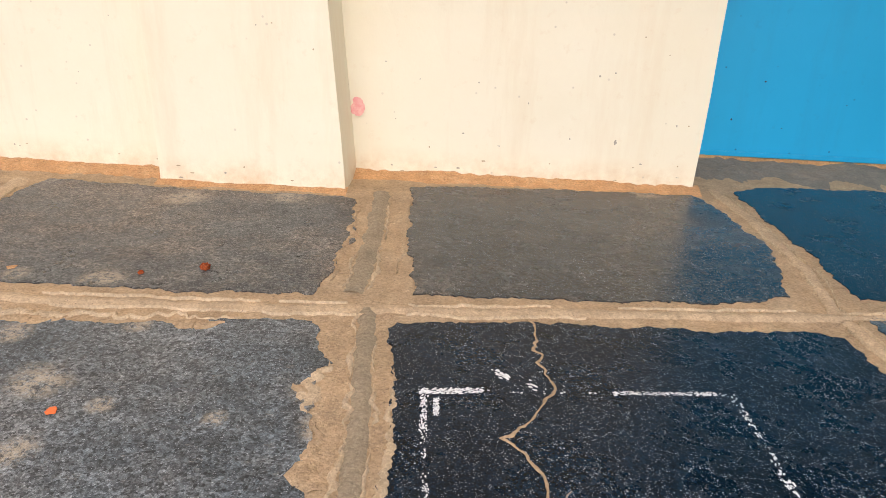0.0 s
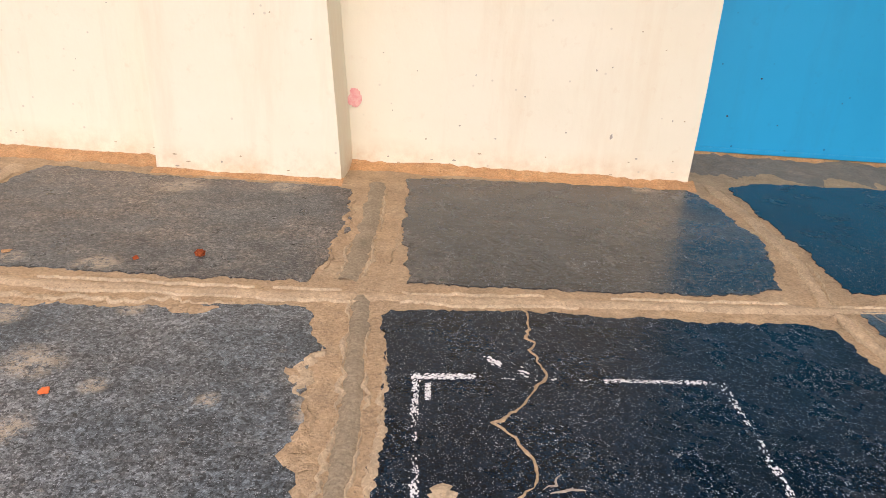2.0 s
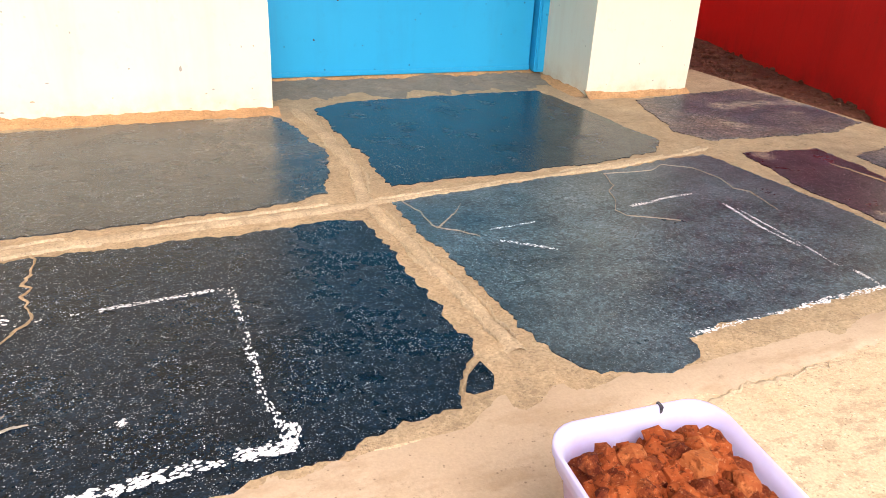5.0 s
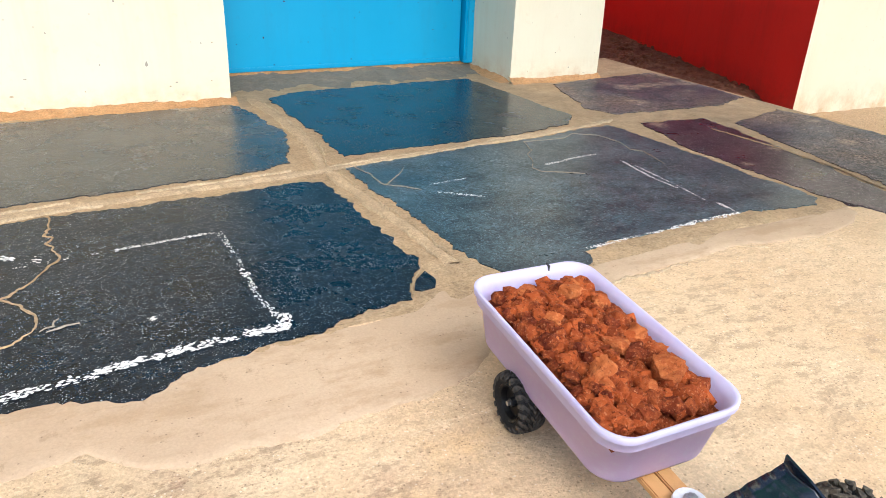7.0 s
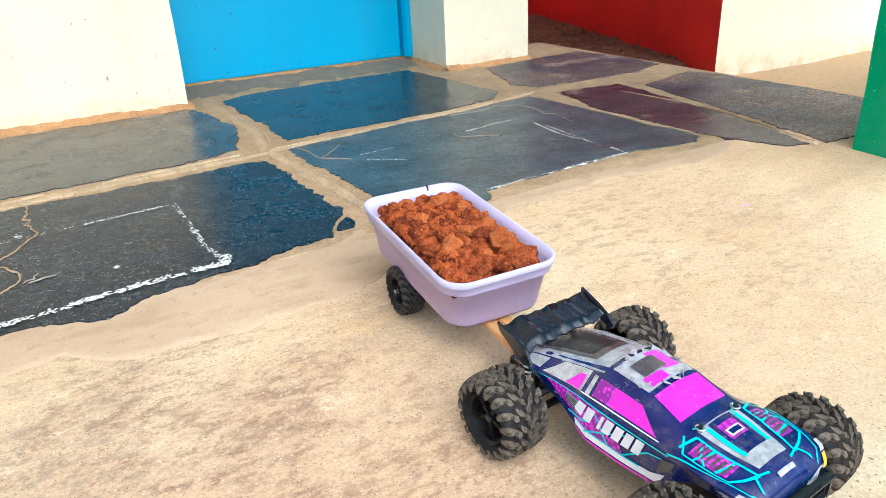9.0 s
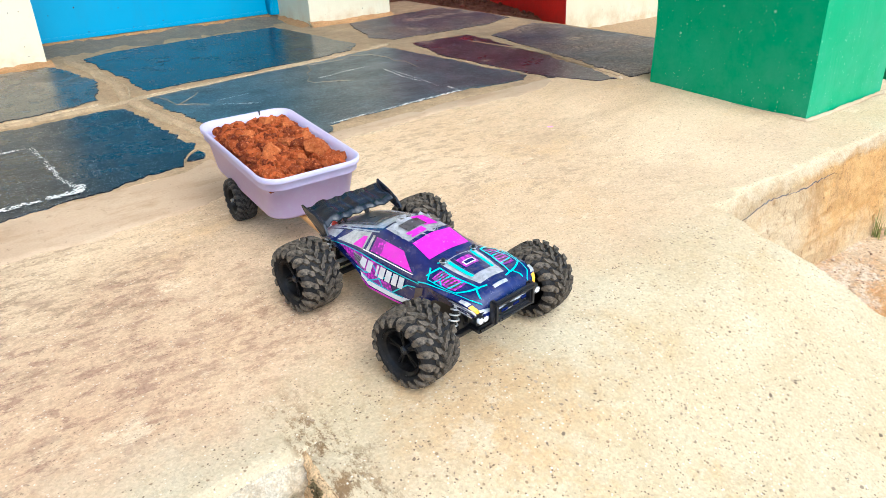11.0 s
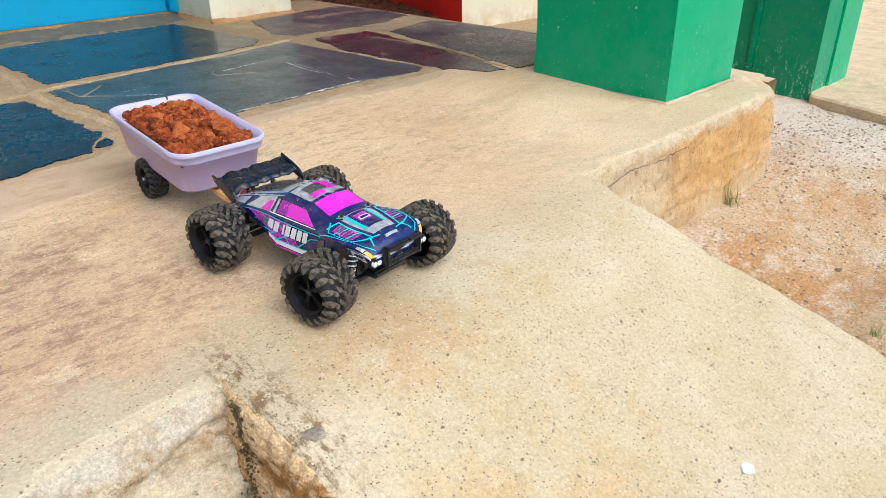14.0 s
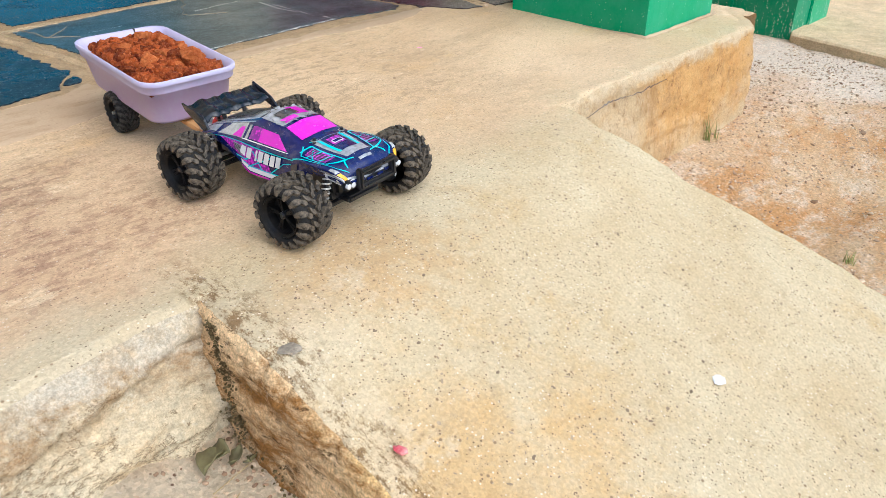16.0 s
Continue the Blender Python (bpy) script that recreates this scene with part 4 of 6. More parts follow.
FRONT = [  # the same, further ahead
    (0.008, 0.047, 0.090, 0.118, 0.123, 0.062, 0.057, 0.036),
    (0.046, 0.052, 0.094, 0.106, 0.109, 0.061, 0.059, 0.037),
    (0.064, 0.056, 0.096, 0.103, 0.108, 0.060, 0.061, 0.040),
    (0.084, 0.064, 0.097, 0.101, 0.106, 0.057, 0.064, 0.043),
    (0.100, 0.070, 0.097, 0.099, 0.104, 0.056, 0.064, 0.043),
    (0.116, 0.072, 0.097, 0.098, 0.103, 0.054, 0.062, 0.041),
    (0.129, 0.070, 0.094, 0.095, 0.099, 0.051, 0.059, 0.038),
    (0.137, 0.068, 0.086, 0.089, 0.092, 0.046, 0.053, 0.034),
    (0.140, 0.066, 0.077, 0.080, 0.082, 0.040, 0.047, 0.029),
]
ST = REAR + FRONT
ST_X = [s[0] for s in ST]
LONG = 1.11  # all lengths of the shell below are given before this stretch


def section(x):
    vals = [float(np.interp(x, ST_X, [s[k] for s in ST])) for k in range(1, 8)]
    for xa in (-0.1, 0.1):
        q = (x - xa) / 0.062
        if abs(q) < 1:
            vals[0] = max(vals[0], (0.030 if xa > 0 else 0.025) + 0.050 * math.sqrt(1 - q * q))
    return vals


def shell_point(x, v):
    """A point of the shell: v is 1 and -1 at the lower edges, 0 on the crown."""
    zb, zs, zt, zc, wb, ws, wt = section(x)
    a = abs(v)
    y = float(np.interp(a, (0, 0.3, 0.6, 1.0), (0.0, wt, ws, wb)))
    z = float(np.interp(a, (0, 0.3, 0.6, 1.0), (zc, zt, zs, zb)))
    ahead = 0.013 * smooth01(0.105, 0.05, abs(x + 0.005))
    return Vector(((x + ahead) * LONG, math.copysign(y, v), z))


def shell_soft(x, v):
    d = 0.035
    if abs(v) > 1 - d:
        return shell_point(x, v)
    p = shell_point(x, v - d) + shell_point(x, v + d) + shell_point(x, v) * 2
    if abs(v) < d:
        p.y = 4 * shell_point(x, v).y
    return p / 4


def shell_normal(x, v):
    du = shell_soft(min(x + 0.004, 0.14), v) - shell_soft(max(x - 0.004, -0.142), v)
    dv = shell_soft(x, min(v + 0.03, 1)) - shell_soft(x, max(v - 0.03, -1))
    n = du.cross(dv)
    return n.normalized() if n.length > 0 else Vector((0, 0, 1))


def body_patch(name, corners, material, parent, lift=0.0007, label="", n=7, both=True):
    """A film on the shell between four places given as x and v; both: also on the other side."""
    made = []
    for sign in ((1, -1) if both else (1,)):
        verts, faces = [], []
        a, b, c, d = [Vector((x, v * sign)) for x, v in corners]
        for j in range(n + 1):
            for i in range(n + 1):
                q = a.lerp(b, i / n).lerp(d.lerp(c, i / n), j / n)
                verts.append(shell_soft(q.x, q.y) + shell_normal(q.x, q.y) * lift)
        for j in range(n):
            for i in range(n):
                k = j * (n + 1) + i
                faces.append((k, k + 1, k + n + 2, k + n + 1))
        made.append(link_mesh(name, verts, faces, material, parent, label, smooth=True))
    return made


def stripe(x0, v0, x1, v1, w=0.0028, material=None, lift=0.0012, parent=None):
    """A narrow line of print along the shell."""
    p, q = shell_soft(x0, v0), shell_soft(x1, v1)
    run = max((q - p).length, 1e-4)
    # width across the line, in x and v
    dx, dv = (x1 - x0) / run, (v1 - v0) / run
    kv = 0.35 / 0.045
    ox, ov = -dv / kv * w / 2, dx * kv * w / 2
    body_patch("stripe", [(x0 + ox, v0 + ov), (x1 + ox, v1 + ov), (x1 - ox, v1 - ov), (x0 - ox, v0 - ov)], material or M_CYAN, parent, lift, n=5)


def revolve(profile, n=40, axis="y", bm=None, closed=False, material_index=0):
    """Turns a profile of (along, radius) about an axis."""
    bm = bm or bmesh.new()
    rings = []
    for k in range(n):
        a = 2 * math.pi * k / n
        c, s = math.cos(a), math.sin(a)
        if axis == "y":
            rings.append([bm.verts.new((r * c, y, r * s)) for y, r in profile])
        elif axis == "z":
            rings.append([bm.verts.new((r * c, r * s, y)) for y, r in profile])
        else:
            rings.append([bm.verts.new((y, r * c, r * s)) for y, r in profile])
    m = len(profile)
    for k in range(n):
        a, b = rings[k], rings[(k + 1) % n]
        for i in range(m if closed else m - 1):
            f = bm.faces.new((a[i], a[(i + 1) % m], b[(i + 1) % m], b[i]))
            f.material_index = material_index
    bmesh.ops.recalc_face_normals(bm, faces=bm.faces)
    return bm


def rod(p, q, r, bm=None, sides=10):
    p, q = Vector(p), Vector(q)
    bm = bm or bmesh.new()
    d = (q - p)
    made = bmesh.ops.create_cone(bm, cap_ends=True, segments=sides, radius1=r, radius2=r, depth=d.length)["verts"]
    bmesh.ops.transform(bm, matrix=Matrix.Translation((p + q) / 2) @ d.to_track_quat("Z", "Y").to_matrix().to_4x4(), verts=made)
    return bm


def coil(p, q, radius, wire, turns, sides=6):
    p, q = Vector(p), Vector(q)
    m = Matrix.Translation(p) @ (q - p).to_track_quat("Z", "Y").to_matrix().to_4x4()
    length, n = (q - p).length, turns * 16
    verts, faces = [], []
    for k in range(n + 1):
        a = 2 * math.pi * turns * k / n
        for j in range(sides):
            b = 2 * math.pi * j / sides
            r = radius + wire * math.cos(b)
            verts.append(m @ Vector((r * math.cos(a), r * math.sin(a), length * k / n + wire * math.sin(b))))
    for k in range(n):
        for j in range(sides):
            faces.append((k * sides + j, k * sides + (j + 1) % sides, (k + 1) * sides + (j + 1) % sides, (k + 1) * sides + j))
    return verts, faces


def tyre_bm(R, half, lug_h, bead):
    k = R - lug_h
    prof = [(-half * 0.80, bead), (-half * 0.98, bead + 0.004), (-half * 1.02, (bead + k) / 2), (-half * 0.94, k - 0.003), (-half * 0.72, k - 0.0006), (0, k),
            (half * 0.72, k - 0.0006), (half * 0.94, k - 0.003), (half * 1.02, (bead + k) / 2), (half * 0.98, bead + 0.004), (half * 0.80, bead)]
    return revolve(prof, 48)


def lug_mesh(R, half, lug_h, side, wide, inner, material):
    """One bent tread block, from the middle of the tread round the shoulder."""
    if inner:
        path = [(-0.04, -0.05, 1.0), (0.12, 0.0, 1.0), (0.22, 0.12, 1.0), (0.36, 0.15, 0.998), (0.46, 0.24, 0.995)]
        width = [0.060, 0.080, 0.062, 0.085, 0.060]
    else:
        path = [(0.46, 0.06, 0.995), (0.62, 0.09, 0.985), (0.74, 0.19, 0.97), (0.90, 0.20, 0.95), (1.03, 0.22, 0.90), (1.08, 0.22, 0.82)]
        width = [0.062, 0.092, 0.070, 0.100, 0.088, 0.055]
    verts, faces = [], []
    for (f, da, rr), w in zip(path, width):
        low = R * rr - lug_h * 1.3
        for aw, r in ((-w, low), (-w * 0.8, R * rr), (w * 0.8, R * rr), (w, low)):
            a = da + aw * wide
            verts.append((r * math.cos(a), side * f * half, r * math.sin(a)))
    for k in range(len(path) - 1):
        for j in range(3):
            faces.append((k * 4 + j, k * 4 + j + 1, k * 4 + j + 5, k * 4 + j + 4))
    n = len(verts)
    faces += [(0, 1, 2, 3), (n - 4, n - 3, n - 2, n - 1)]
    me = bpy.data.meshes.new("tread_lug")
    me.from_pydata(verts, [], faces)
    bm = bmesh.new()
    bm.from_mesh(me)
    bmesh.ops.recalc_face_normals(bm, faces=bm.faces)
    bm.to_mesh(me)
    bm.free()
    me.materials.append(material)
    return me


LUGS = {}


def make_wheel(parent, R, half, lugs, lug_h, bead, spokes, side, tread=None):
    """A wheel about the y axis; its outer face looks along side."""
    o = side
    prof = [(-half * 0.7, bead * 0.98), (half * 0.86, bead * 1.02), (half * 0.92, bead * 0.97), (half * 0.80, bead * 0.86), (half * 0.36, bead * 0.78), (half * 0.30, bead * 0.30), (half * 0.30, 0.0005)]
    rim = part("wheel", revolve([(o * y, r) for y, r in prof], 36), M_RIM, parent)
    part("tyre", tyre_bm(R, half, lug_h, bead), M_RUBBER, rim)
    for s in (-1, 1):
        for inner in (True, False):
            key = (R, s, inner)
            if key not in LUGS:
                LUGS[key] = lug_mesh(R, half, lug_h, s, 20.5 / lugs, inner, tread or M_LUG)
            for i in range(lugs):
                ob = new("tread_lug", LUGS[key])
                ob.parent = rim
                ob.rotation_euler = (0, 2 * math.pi * (i + (0.5 if s > 0 else 0)) / lugs + 0.012 * math.sin(i * 7.3 + s), 0)
    key = (R, o, "spoke")
    for k in range(spokes):
        for da in (-0.11, 0.11):
            if key not in LUGS:
                y0, y1 = sorted((o * half * 0.30, o * half * 0.66))
                first = part("spoke", box_bm(bead * 0.18, bead * 0.84, y0, y1, -bead * 0.045, bead * 0.045, 0.0006), M_RIM, rim)
                LUGS[key] = first.data
            else:
                first = new("spoke", LUGS[key])
                first.parent = rim
            first.rotation_euler = (0, 2 * math.pi * k / spokes + da, 0)
    hub = revolve([(o * half * 0.3, 0.006), (o * half * 0.72, 0.0055), (o * half * 0.78, 0.003), (o * half * 0.78, 0.0003)], 6)
    part("wheel_nut", hub, M_PLASTIC, rim)
    return rim


def make_truck():
    truck = tagged(new("toy_truck"), "dusty navy, magenta and cyan radio controlled toy monster truck", "toy truck")
    # shell
    xs, vs = [-0.142 + 0.282 * k / 70 for k in range(71)], [-1 + 2 * k / 56 for k in range(57)]
    verts = [shell_soft(x, v) for x in xs for v in vs]
    w = len(vs)
    faces = [(i * w + j, (i + 1) * w + j, (i + 1) * w + j + 1, i * w + j + 1) for i in range(70) for j in range(w - 1)]
    faces += [tuple(range(70 * w, 70 * w + w)), tuple(range(w - 1, -1, -1))]
    shell = link_mesh("body_shell", verts, faces, M_NAVY, truck, "glossy navy printed shell", smooth=True)
    B = lambda name, c, mt, lift=0.0007, both=True, n=7: body_patch(name, c, mt, shell, lift, "", n, both)
    # glass and roof
    B("windscreen", [(0.040, -0.27), (0.040, 0.27), (0.011, 0.26), (0.011, -0.26)], M_MAGENTA, 0.0009, False)
    B("side_window", [(0.036, 0.56), (-0.052, 0.56), (-0.050, 0.355), (0.008, 0.355)], M_NAVY, 0.0006)
    B("side_window", [(0.033, 0.545), (-0.022, 0.545), (-0.022, 0.385), (0.008, 0.385)], M_MAGENTA, 0.0011)
    B("side_window", [(-0.022, 0.545), (-0.040, 0.545), (-0.039, 0.385), (-0.022, 0.385)], M_PRINT, 0.0011)
    B("window_bar", [(-0.043, 0.56), (-0.048, 0.56), (-0.047, 0.37), (-0.0425, 0.37)], M_SILVER, 0.0012)
    stripe(0.037, 0.565, -0.052, 0.565, 0.0016, M_WHITE, 0.0013, shell)
    B("quarter_panel", [(-0.053, 0.57), (-0.092, 0.56), (-0.080, 0.34), (-0.052, 0.34)], M_SILVER, 0.0007)
    B("quarter_panel", [(-0.055, 0.56), (-0.070, 0.56), (-0.062, 0.40), (-0.055, 0.40)], M_MAGENTA, 0.0012)
    B("roof_panel", [(0.006, -0.27), (0.006, 0.27), (-0.034, 0.27), (-0.034, -0.27)], M_SILVER, 0.0007, False)
    B("roof_panel", [(0.004, -0.20), (0.004, 0.0), (-0.006, 0.0), (-0.008, -0.20)], M_MAGENTA, 0.0013, False)
    B("roof_panel", [(-0.006, 0.05), (-0.004, 0.22), (-0.030, 0.22), (-0.032, 0.05)], M_MAGENTA, 0.0013, False)
    B("roof_vent", [(-0.008, -0.16), (-0.008, 0.10), (-0.026, 0.10), (-0.026, -0.16)], M_GREYDARK, 0.0019, False)
    # bonnet
    B("bonnet_panel", [(0.118, -0.15), (0.118, 0.15), (0.054, 0.22), (0.054, -0.22)], M_SILVER, 0.0007, False)
    B("bonnet_panel", [(0.104, -0.10), (0.104, 0.10), (0.056, 0.12), (0.056, -0.12)], M_NAVY, 0.0012, False)
    B("bonnet_panel", [(0.088, -0.075), (0.088, 0.075), (0.064, 0.085), (0.064, -0.085)], M_PRINT, 0.0016, False)
    B("bonnet_panel", [(0.085, -0.06), (0.085, 0.06), (0.074, 0.065), (0.074, -0.065)], M_WHITE, 0.0020, False)
    B("bonnet_panel", [(0.0832, -0.048), (0.0832, 0.048), (0.0762, 0.052), (0.0762, -0.052)], M_NAVY, 0.0024, False)
    for sign in (1, -1):
        body_patch("bonnet_stripe", [(0.105, 0.105 * sign), (0.105, 0.135 * sign), (0.060, 0.165 * sign), (0.060, 0.130 * sign)], M_CYAN, shell, 0.0016, "", 5, False)
    B("bonnet_vent", [(0.108, 0.22), (0.108, 0.42), (0.066, 0.46), (0.066, 0.26)], M_PRINT, 0.0007)
    for k in range(7):
        x = 0.106 - 0.0055 * k
        B("vent_slot", [(x, 0.25), (x - 0.001, 0.40), (x - 0.0038, 0.40), (x - 0.0028, 0.25)], M_GREYDARK, 0.0013, n=3)
    for x0, v0, x1, v1 in [(0.122, 0.20, 0.060, 0.26), (0.060, 0.26, 0.054, 0.48), (0.122, 0.20, 0.112, 0.46), (0.112, 0.46, 0.062, 0.52), (0.086, 0.24, 0.076, 0.50), (0.062, 0.52, 0.05, 0.34), (0.104, 0.23, 0.100, 0.44), (0.070, 0.27, 0.090, 0.46), (0.124, 0.12, 0.118, 0.30), (0.132, 0.30, 0.120, 0.22), (0.050, 0.24, 0.058, 0.14), (0.048, 0.62, 0.086, 0.545), (0.086, 0.545, 0.128, 0.455), (0.128, 0.455, 0.136, 0.36)]:
        stripe(x0, v0, x1, v1, 0.0019, parent=shell)
    # rear deck
    B("deck_panel", [(-0.040, -0.33), (-0.040, 0.33), (-0.134, 0.34), (-0.134, -0.34)], M_SILVER, 0.0006, False)
    B("deck_opening", [(-0.060, -0.21), (-0.060, 0.21), (-0.124, 0.24), (-0.124, -0.24)], M_GREYDARK, 0.0013, False)
    B("deck_opening", [(-0.068, -0.15), (-0.068, 0.15), (-0.112, 0.18), (-0.112, -0.18)], M_PLASTIC, 0.0018, False)
    B("deck_panel", [(-0.094, 0.36), (-0.124, 0.36), (-0.132, 0.50), (-0.096, 0.54)], M_SILVER, 0.0006)
    # flanks
    B("flank_panel", [(-0.006, 0.63), (-0.088, 0.615), (-0.074, 0.84), (-0.030, 0.95)], M_PRINT, 0.0007)
    B("flank_panel", [(0.000, 0.80), (-0.040, 0.84), (-0.040, 0.94), (0.006, 0.94)], M_PRINT, 0.0007)
    B("side_vent", [(-0.052, 0.68), (-0.066, 0.67), (-0.062, 0.82), (-0.050, 0.84)], M_SILVER, 0.0013)
    for k in range(5):
        v = 0.70 + 0.027 * k
        B("vent_slot", [(-0.053, v), (-0.064, v - 0.004), (-0.064, v + 0.010), (-0.053, v + 0.014)], M_GREYDARK, 0.0019, n=3)
    for x0, v0, x1, v1 in [(0.050, 0.64, -0.080, 0.615), (-0.080, 0.615, -0.112, 0.66), (0.030, 0.72, 0.004, 0.90), (0.012, 0.66, -0.040, 0.92), (-0.012, 0.90, -0.030, 0.68), (0.024, 0.90, -0.048, 0.90), (-0.034, 0.78, -0.060, 0.92), (0.044, 0.70, 0.030, 0.72)]:
        stripe(x0, v0, x1, v1, 0.0019, parent=shell)
    B("sill_strip", [(0.050, 0.89), (-0.052, 0.91), (-0.050, 0.965), (0.044, 0.965)], M_WHITE, 0.0010)
    B("sill_strip", [(0.044, 0.978), (-0.050, 0.978), (-0.050, 0.998), (0.044, 0.998)], M_MAGENTA, 0.0012)
    # slanted white print, one bar a letter
    for sign in (1, -1):
        for k in range(7):
            x = 0.024 - 0.0112 * k
            t = 0.0034 if k == 4 else 0.0088
            d = 0.0022
            body_patch("white_print", [(x + d, sign * 0.648), (x - t + d, sign * 0.648), (x - t - d, sign * 0.800), (x - d, sign * 0.800)], M_WHITE, shell, 0.0018, "", 3, False)
    B("mirror_panel", [(0.060, 0.70), (0.044, 0.70), (0.042, 0.84), (0.056, 0.84)], M_GREYDARK, 0.0013)
    # face
    B("headlight_print", [(0.1385, 0.50), (0.1325, 0.51), (0.1320, 0.60), (0.1385, 0.59)], M_AMBER, 0.0012)
    B("headlight_print", [(0.1315, 0.505), (0.1225, 0.53), (0.1225, 0.60), (0.1310, 0.60)], M_SILVER, 0.0012)
    B("nose_lip", [(0.1388, 0.64), (0.112, 0.66), (0.108, 0.73), (0.1388, 0.71)], M_SILVER, 0.0014)
    B("headlight_print", [(0.1399, 0.36), (0.1388, 0.45), (0.1388, 0.62), (0.1399, 0.58)], M_SILVER, 0.0012)
    B("nose_badge", [(0.1310, -0.09), (0.1310, 0.09), (0.1275, 0.09), (0.1275, -0.09)], M_SILVER, 0.0012, False)
    B("grille_print", [(0.1395, 0.58), (0.116, 0.72), (0.112, 0.98), (0.1395, 0.96)], M_WHITE, 0.0010)
    B("grille_print", [(0.1380, 0.68), (0.119, 0.79), (0.117, 0.90), (0.1380, 0.86)], M_NAVY, 0.0015)
    # crumpled clear tape round the cab
    rnd = random.Random(5)
    for k in range(16):
        a = k / 16 * 2 * math.pi
        x, v = -0.014 + 0.024 * math.cos(a), 0.27 * math.sin(a)
        p = shell_soft(x, v)
        verts = [p + Vector((rnd.uniform(-1, 1) * 0.007, rnd.uniform(-1, 1) * 0.006, rnd.uniform(0.0006, 0.0042))) for _ in range(5)]
        link_mesh("tape", verts, [(0, 1, 2), (0, 2, 3), (0, 3, 4), (1, 2, 4)], M_SILVER, shell)
    for x, s in ((0.056, 1), (0.056, -1), (-0.124, 1), (-0.124, -1)):
        p = shell_soft(x, 0.2 * s)
        post = part("body_post", rod(p - Vector((0, 0, 0.006)), p + Vector((0, 0, 0.008)), 0.0022), M_PLASTIC, truck)
        part("body_clip", revolve([(-0.0004, 0.0042), (0.0004, 0.0052), (0.001, 0.0042)], 12, "z"), M_STEEL, post).location = p + Vector((0, 0, 0.004))
    # chassis, arms, shocks
    part("chassis", box_bm(-0.140, 0.140, -0.030, 0.030, 0.036, 0.046, 0.003), M_PLASTIC, truck)
    part("inner_tub", box_bm(-0.122, 0.128, -0.043, 0.043, 0.046, 0.078, 0.006), M_PLASTIC, truck)
    for sx in (-1, 1):
        for sy in (-1, 1):
            arm = box_bm(sx * AXLE - 0.014, sx * AXLE - 0.006, 0, 0.082, -0.003, 0.003, 0.001)
            box_bm(sx * AXLE + 0.006, sx * AXLE + 0.014, 0, 0.082, -0.003, 0.003, 0.001, arm)
            box_bm(sx * AXLE - 0.012, sx * AXLE + 0.012, 0.07, 0.086, -0.010, 0.012, 0.002, arm)
            bmesh.ops.transform(arm, matrix=Matrix.Translation((0, sy * 0.0, 0.036)) @ Matrix.Diagonal((1, sy, 1, 1)), verts=arm.verts)
            bmesh.ops.recalc_face_normals(arm, faces=arm.faces)
            part("suspension_arm", arm, M_PLASTIC, truck)
            part("drive_shaft", rod((sx * AXLE, sy * 0.02, 0.046), (sx * AXLE, sy * 0.085, 0.048), 0.003), M_STEEL, truck)
            lo, hi = (sx * (AXLE + 0.018), sy * 0.070, 0.040), (sx * (AXLE + 0.016), sy * 0.050, 0.090 if sx > 0 else 0.078)
            shock = part("shock_absorber", rod(lo, hi, 0.0036), M_PLASTIC, truck)
            link_mesh("spring", *coil(lo, hi, 0.0058, 0.0011, 8), M_SPRING, shock, smooth=True)
    part("shock_tower", box_bm(0.114, 0.120, -0.046, 0.046, 0.04, 0.080, 0.002), M_PLASTIC, truck)
    part("shock_tower", box_bm(-0.128, -0.120, -0.046, 0.046, 0.04, 0.076, 0.002), M_PLASTIC, truck)
    # front bumper with lamps
    bm = box_bm(0.146, 0.160, -0.052, 0.052, 0.070, 0.080, 0.003)
    box_bm(0.163, 0.171, -0.034, 0.034, 0.089, 0.096, 0.0025, bm)
    box_bm(0.160, 0.169, -0.030, 0.030, 0.066, 0.074, 0.003, bm)
    box_bm(0.120, 0.158, -0.022, 0.022, 0.058, 0.078, 0.004, bm)
    for s in (-1, 1):
        box_bm(0.158, 0.169, s * 0.031 - 0.004, s * 0.031 + 0.004, 0.066, 0.096, 0.0025, bm)
        box_bm(0.150, 0.160, s * 0.044 - 0.009, s * 0.044 + 0.009, 0.068, 0.083, 0.003, bm)
    bumper = part("front_bumper", bm, M_PLASTIC, truck)
    for s in (-1, 1):
        for d in (0.0405, 0.0485):
            part("lamp", revolve([(0.157, 0.0040), (0.1606, 0.0038), (0.1612, 0.0022), (0.1613, 0.0002)], 14, "x"), M_LAMP, bumper).location = (0, s * d, 0.0755)
    # pale grille lip under the nose, with dark slots
    n, verts, faces = 24, [], []
    for j in range(n + 1):
        y = -0.056 + 0.112 * j / n
        x, rise = 0.1585 - 30 * max(0.0, abs(y) - 0.034) ** 2, 0.010 * abs(y) / 0.056
        for dx, z in ((-0.006, 0.0690), (0.0, 0.0690), (0.0015, 0.0725), (-0.001, 0.0765), (-0.008, 0.0775)):
            verts.append((x + dx, y, z + rise))
    faces = [(j * 5 + i, (j + 1) * 5 + i, (j + 1) * 5 + i + 1, j * 5 + i + 1) for j in range(n) for i in range(4)]
    grille = link_mesh("grille", verts, faces, M_SILVER, truck, "silver printed grille lip", smooth=True)
    for s in (-1, 1):
        for k in range(3):
            y = s * (0.010 + 0.014 * k)
            x = 0.1605 - 30 * max(0.0, abs(y) - 0.034) ** 2
            part("grille_slot", box_bm(x - 0.003, x + 0.0006, y - 0.005, y + 0.005, 0.0708 + 0.18 * abs(y), 0.0742 + 0.18 * abs(y), 0.0004), M_NAVY, grille)
    # rear wing, dented
    n, verts, faces = 44, [], []
    for j in range(n + 1):
        y = -0.060 + 0.120 * j / n
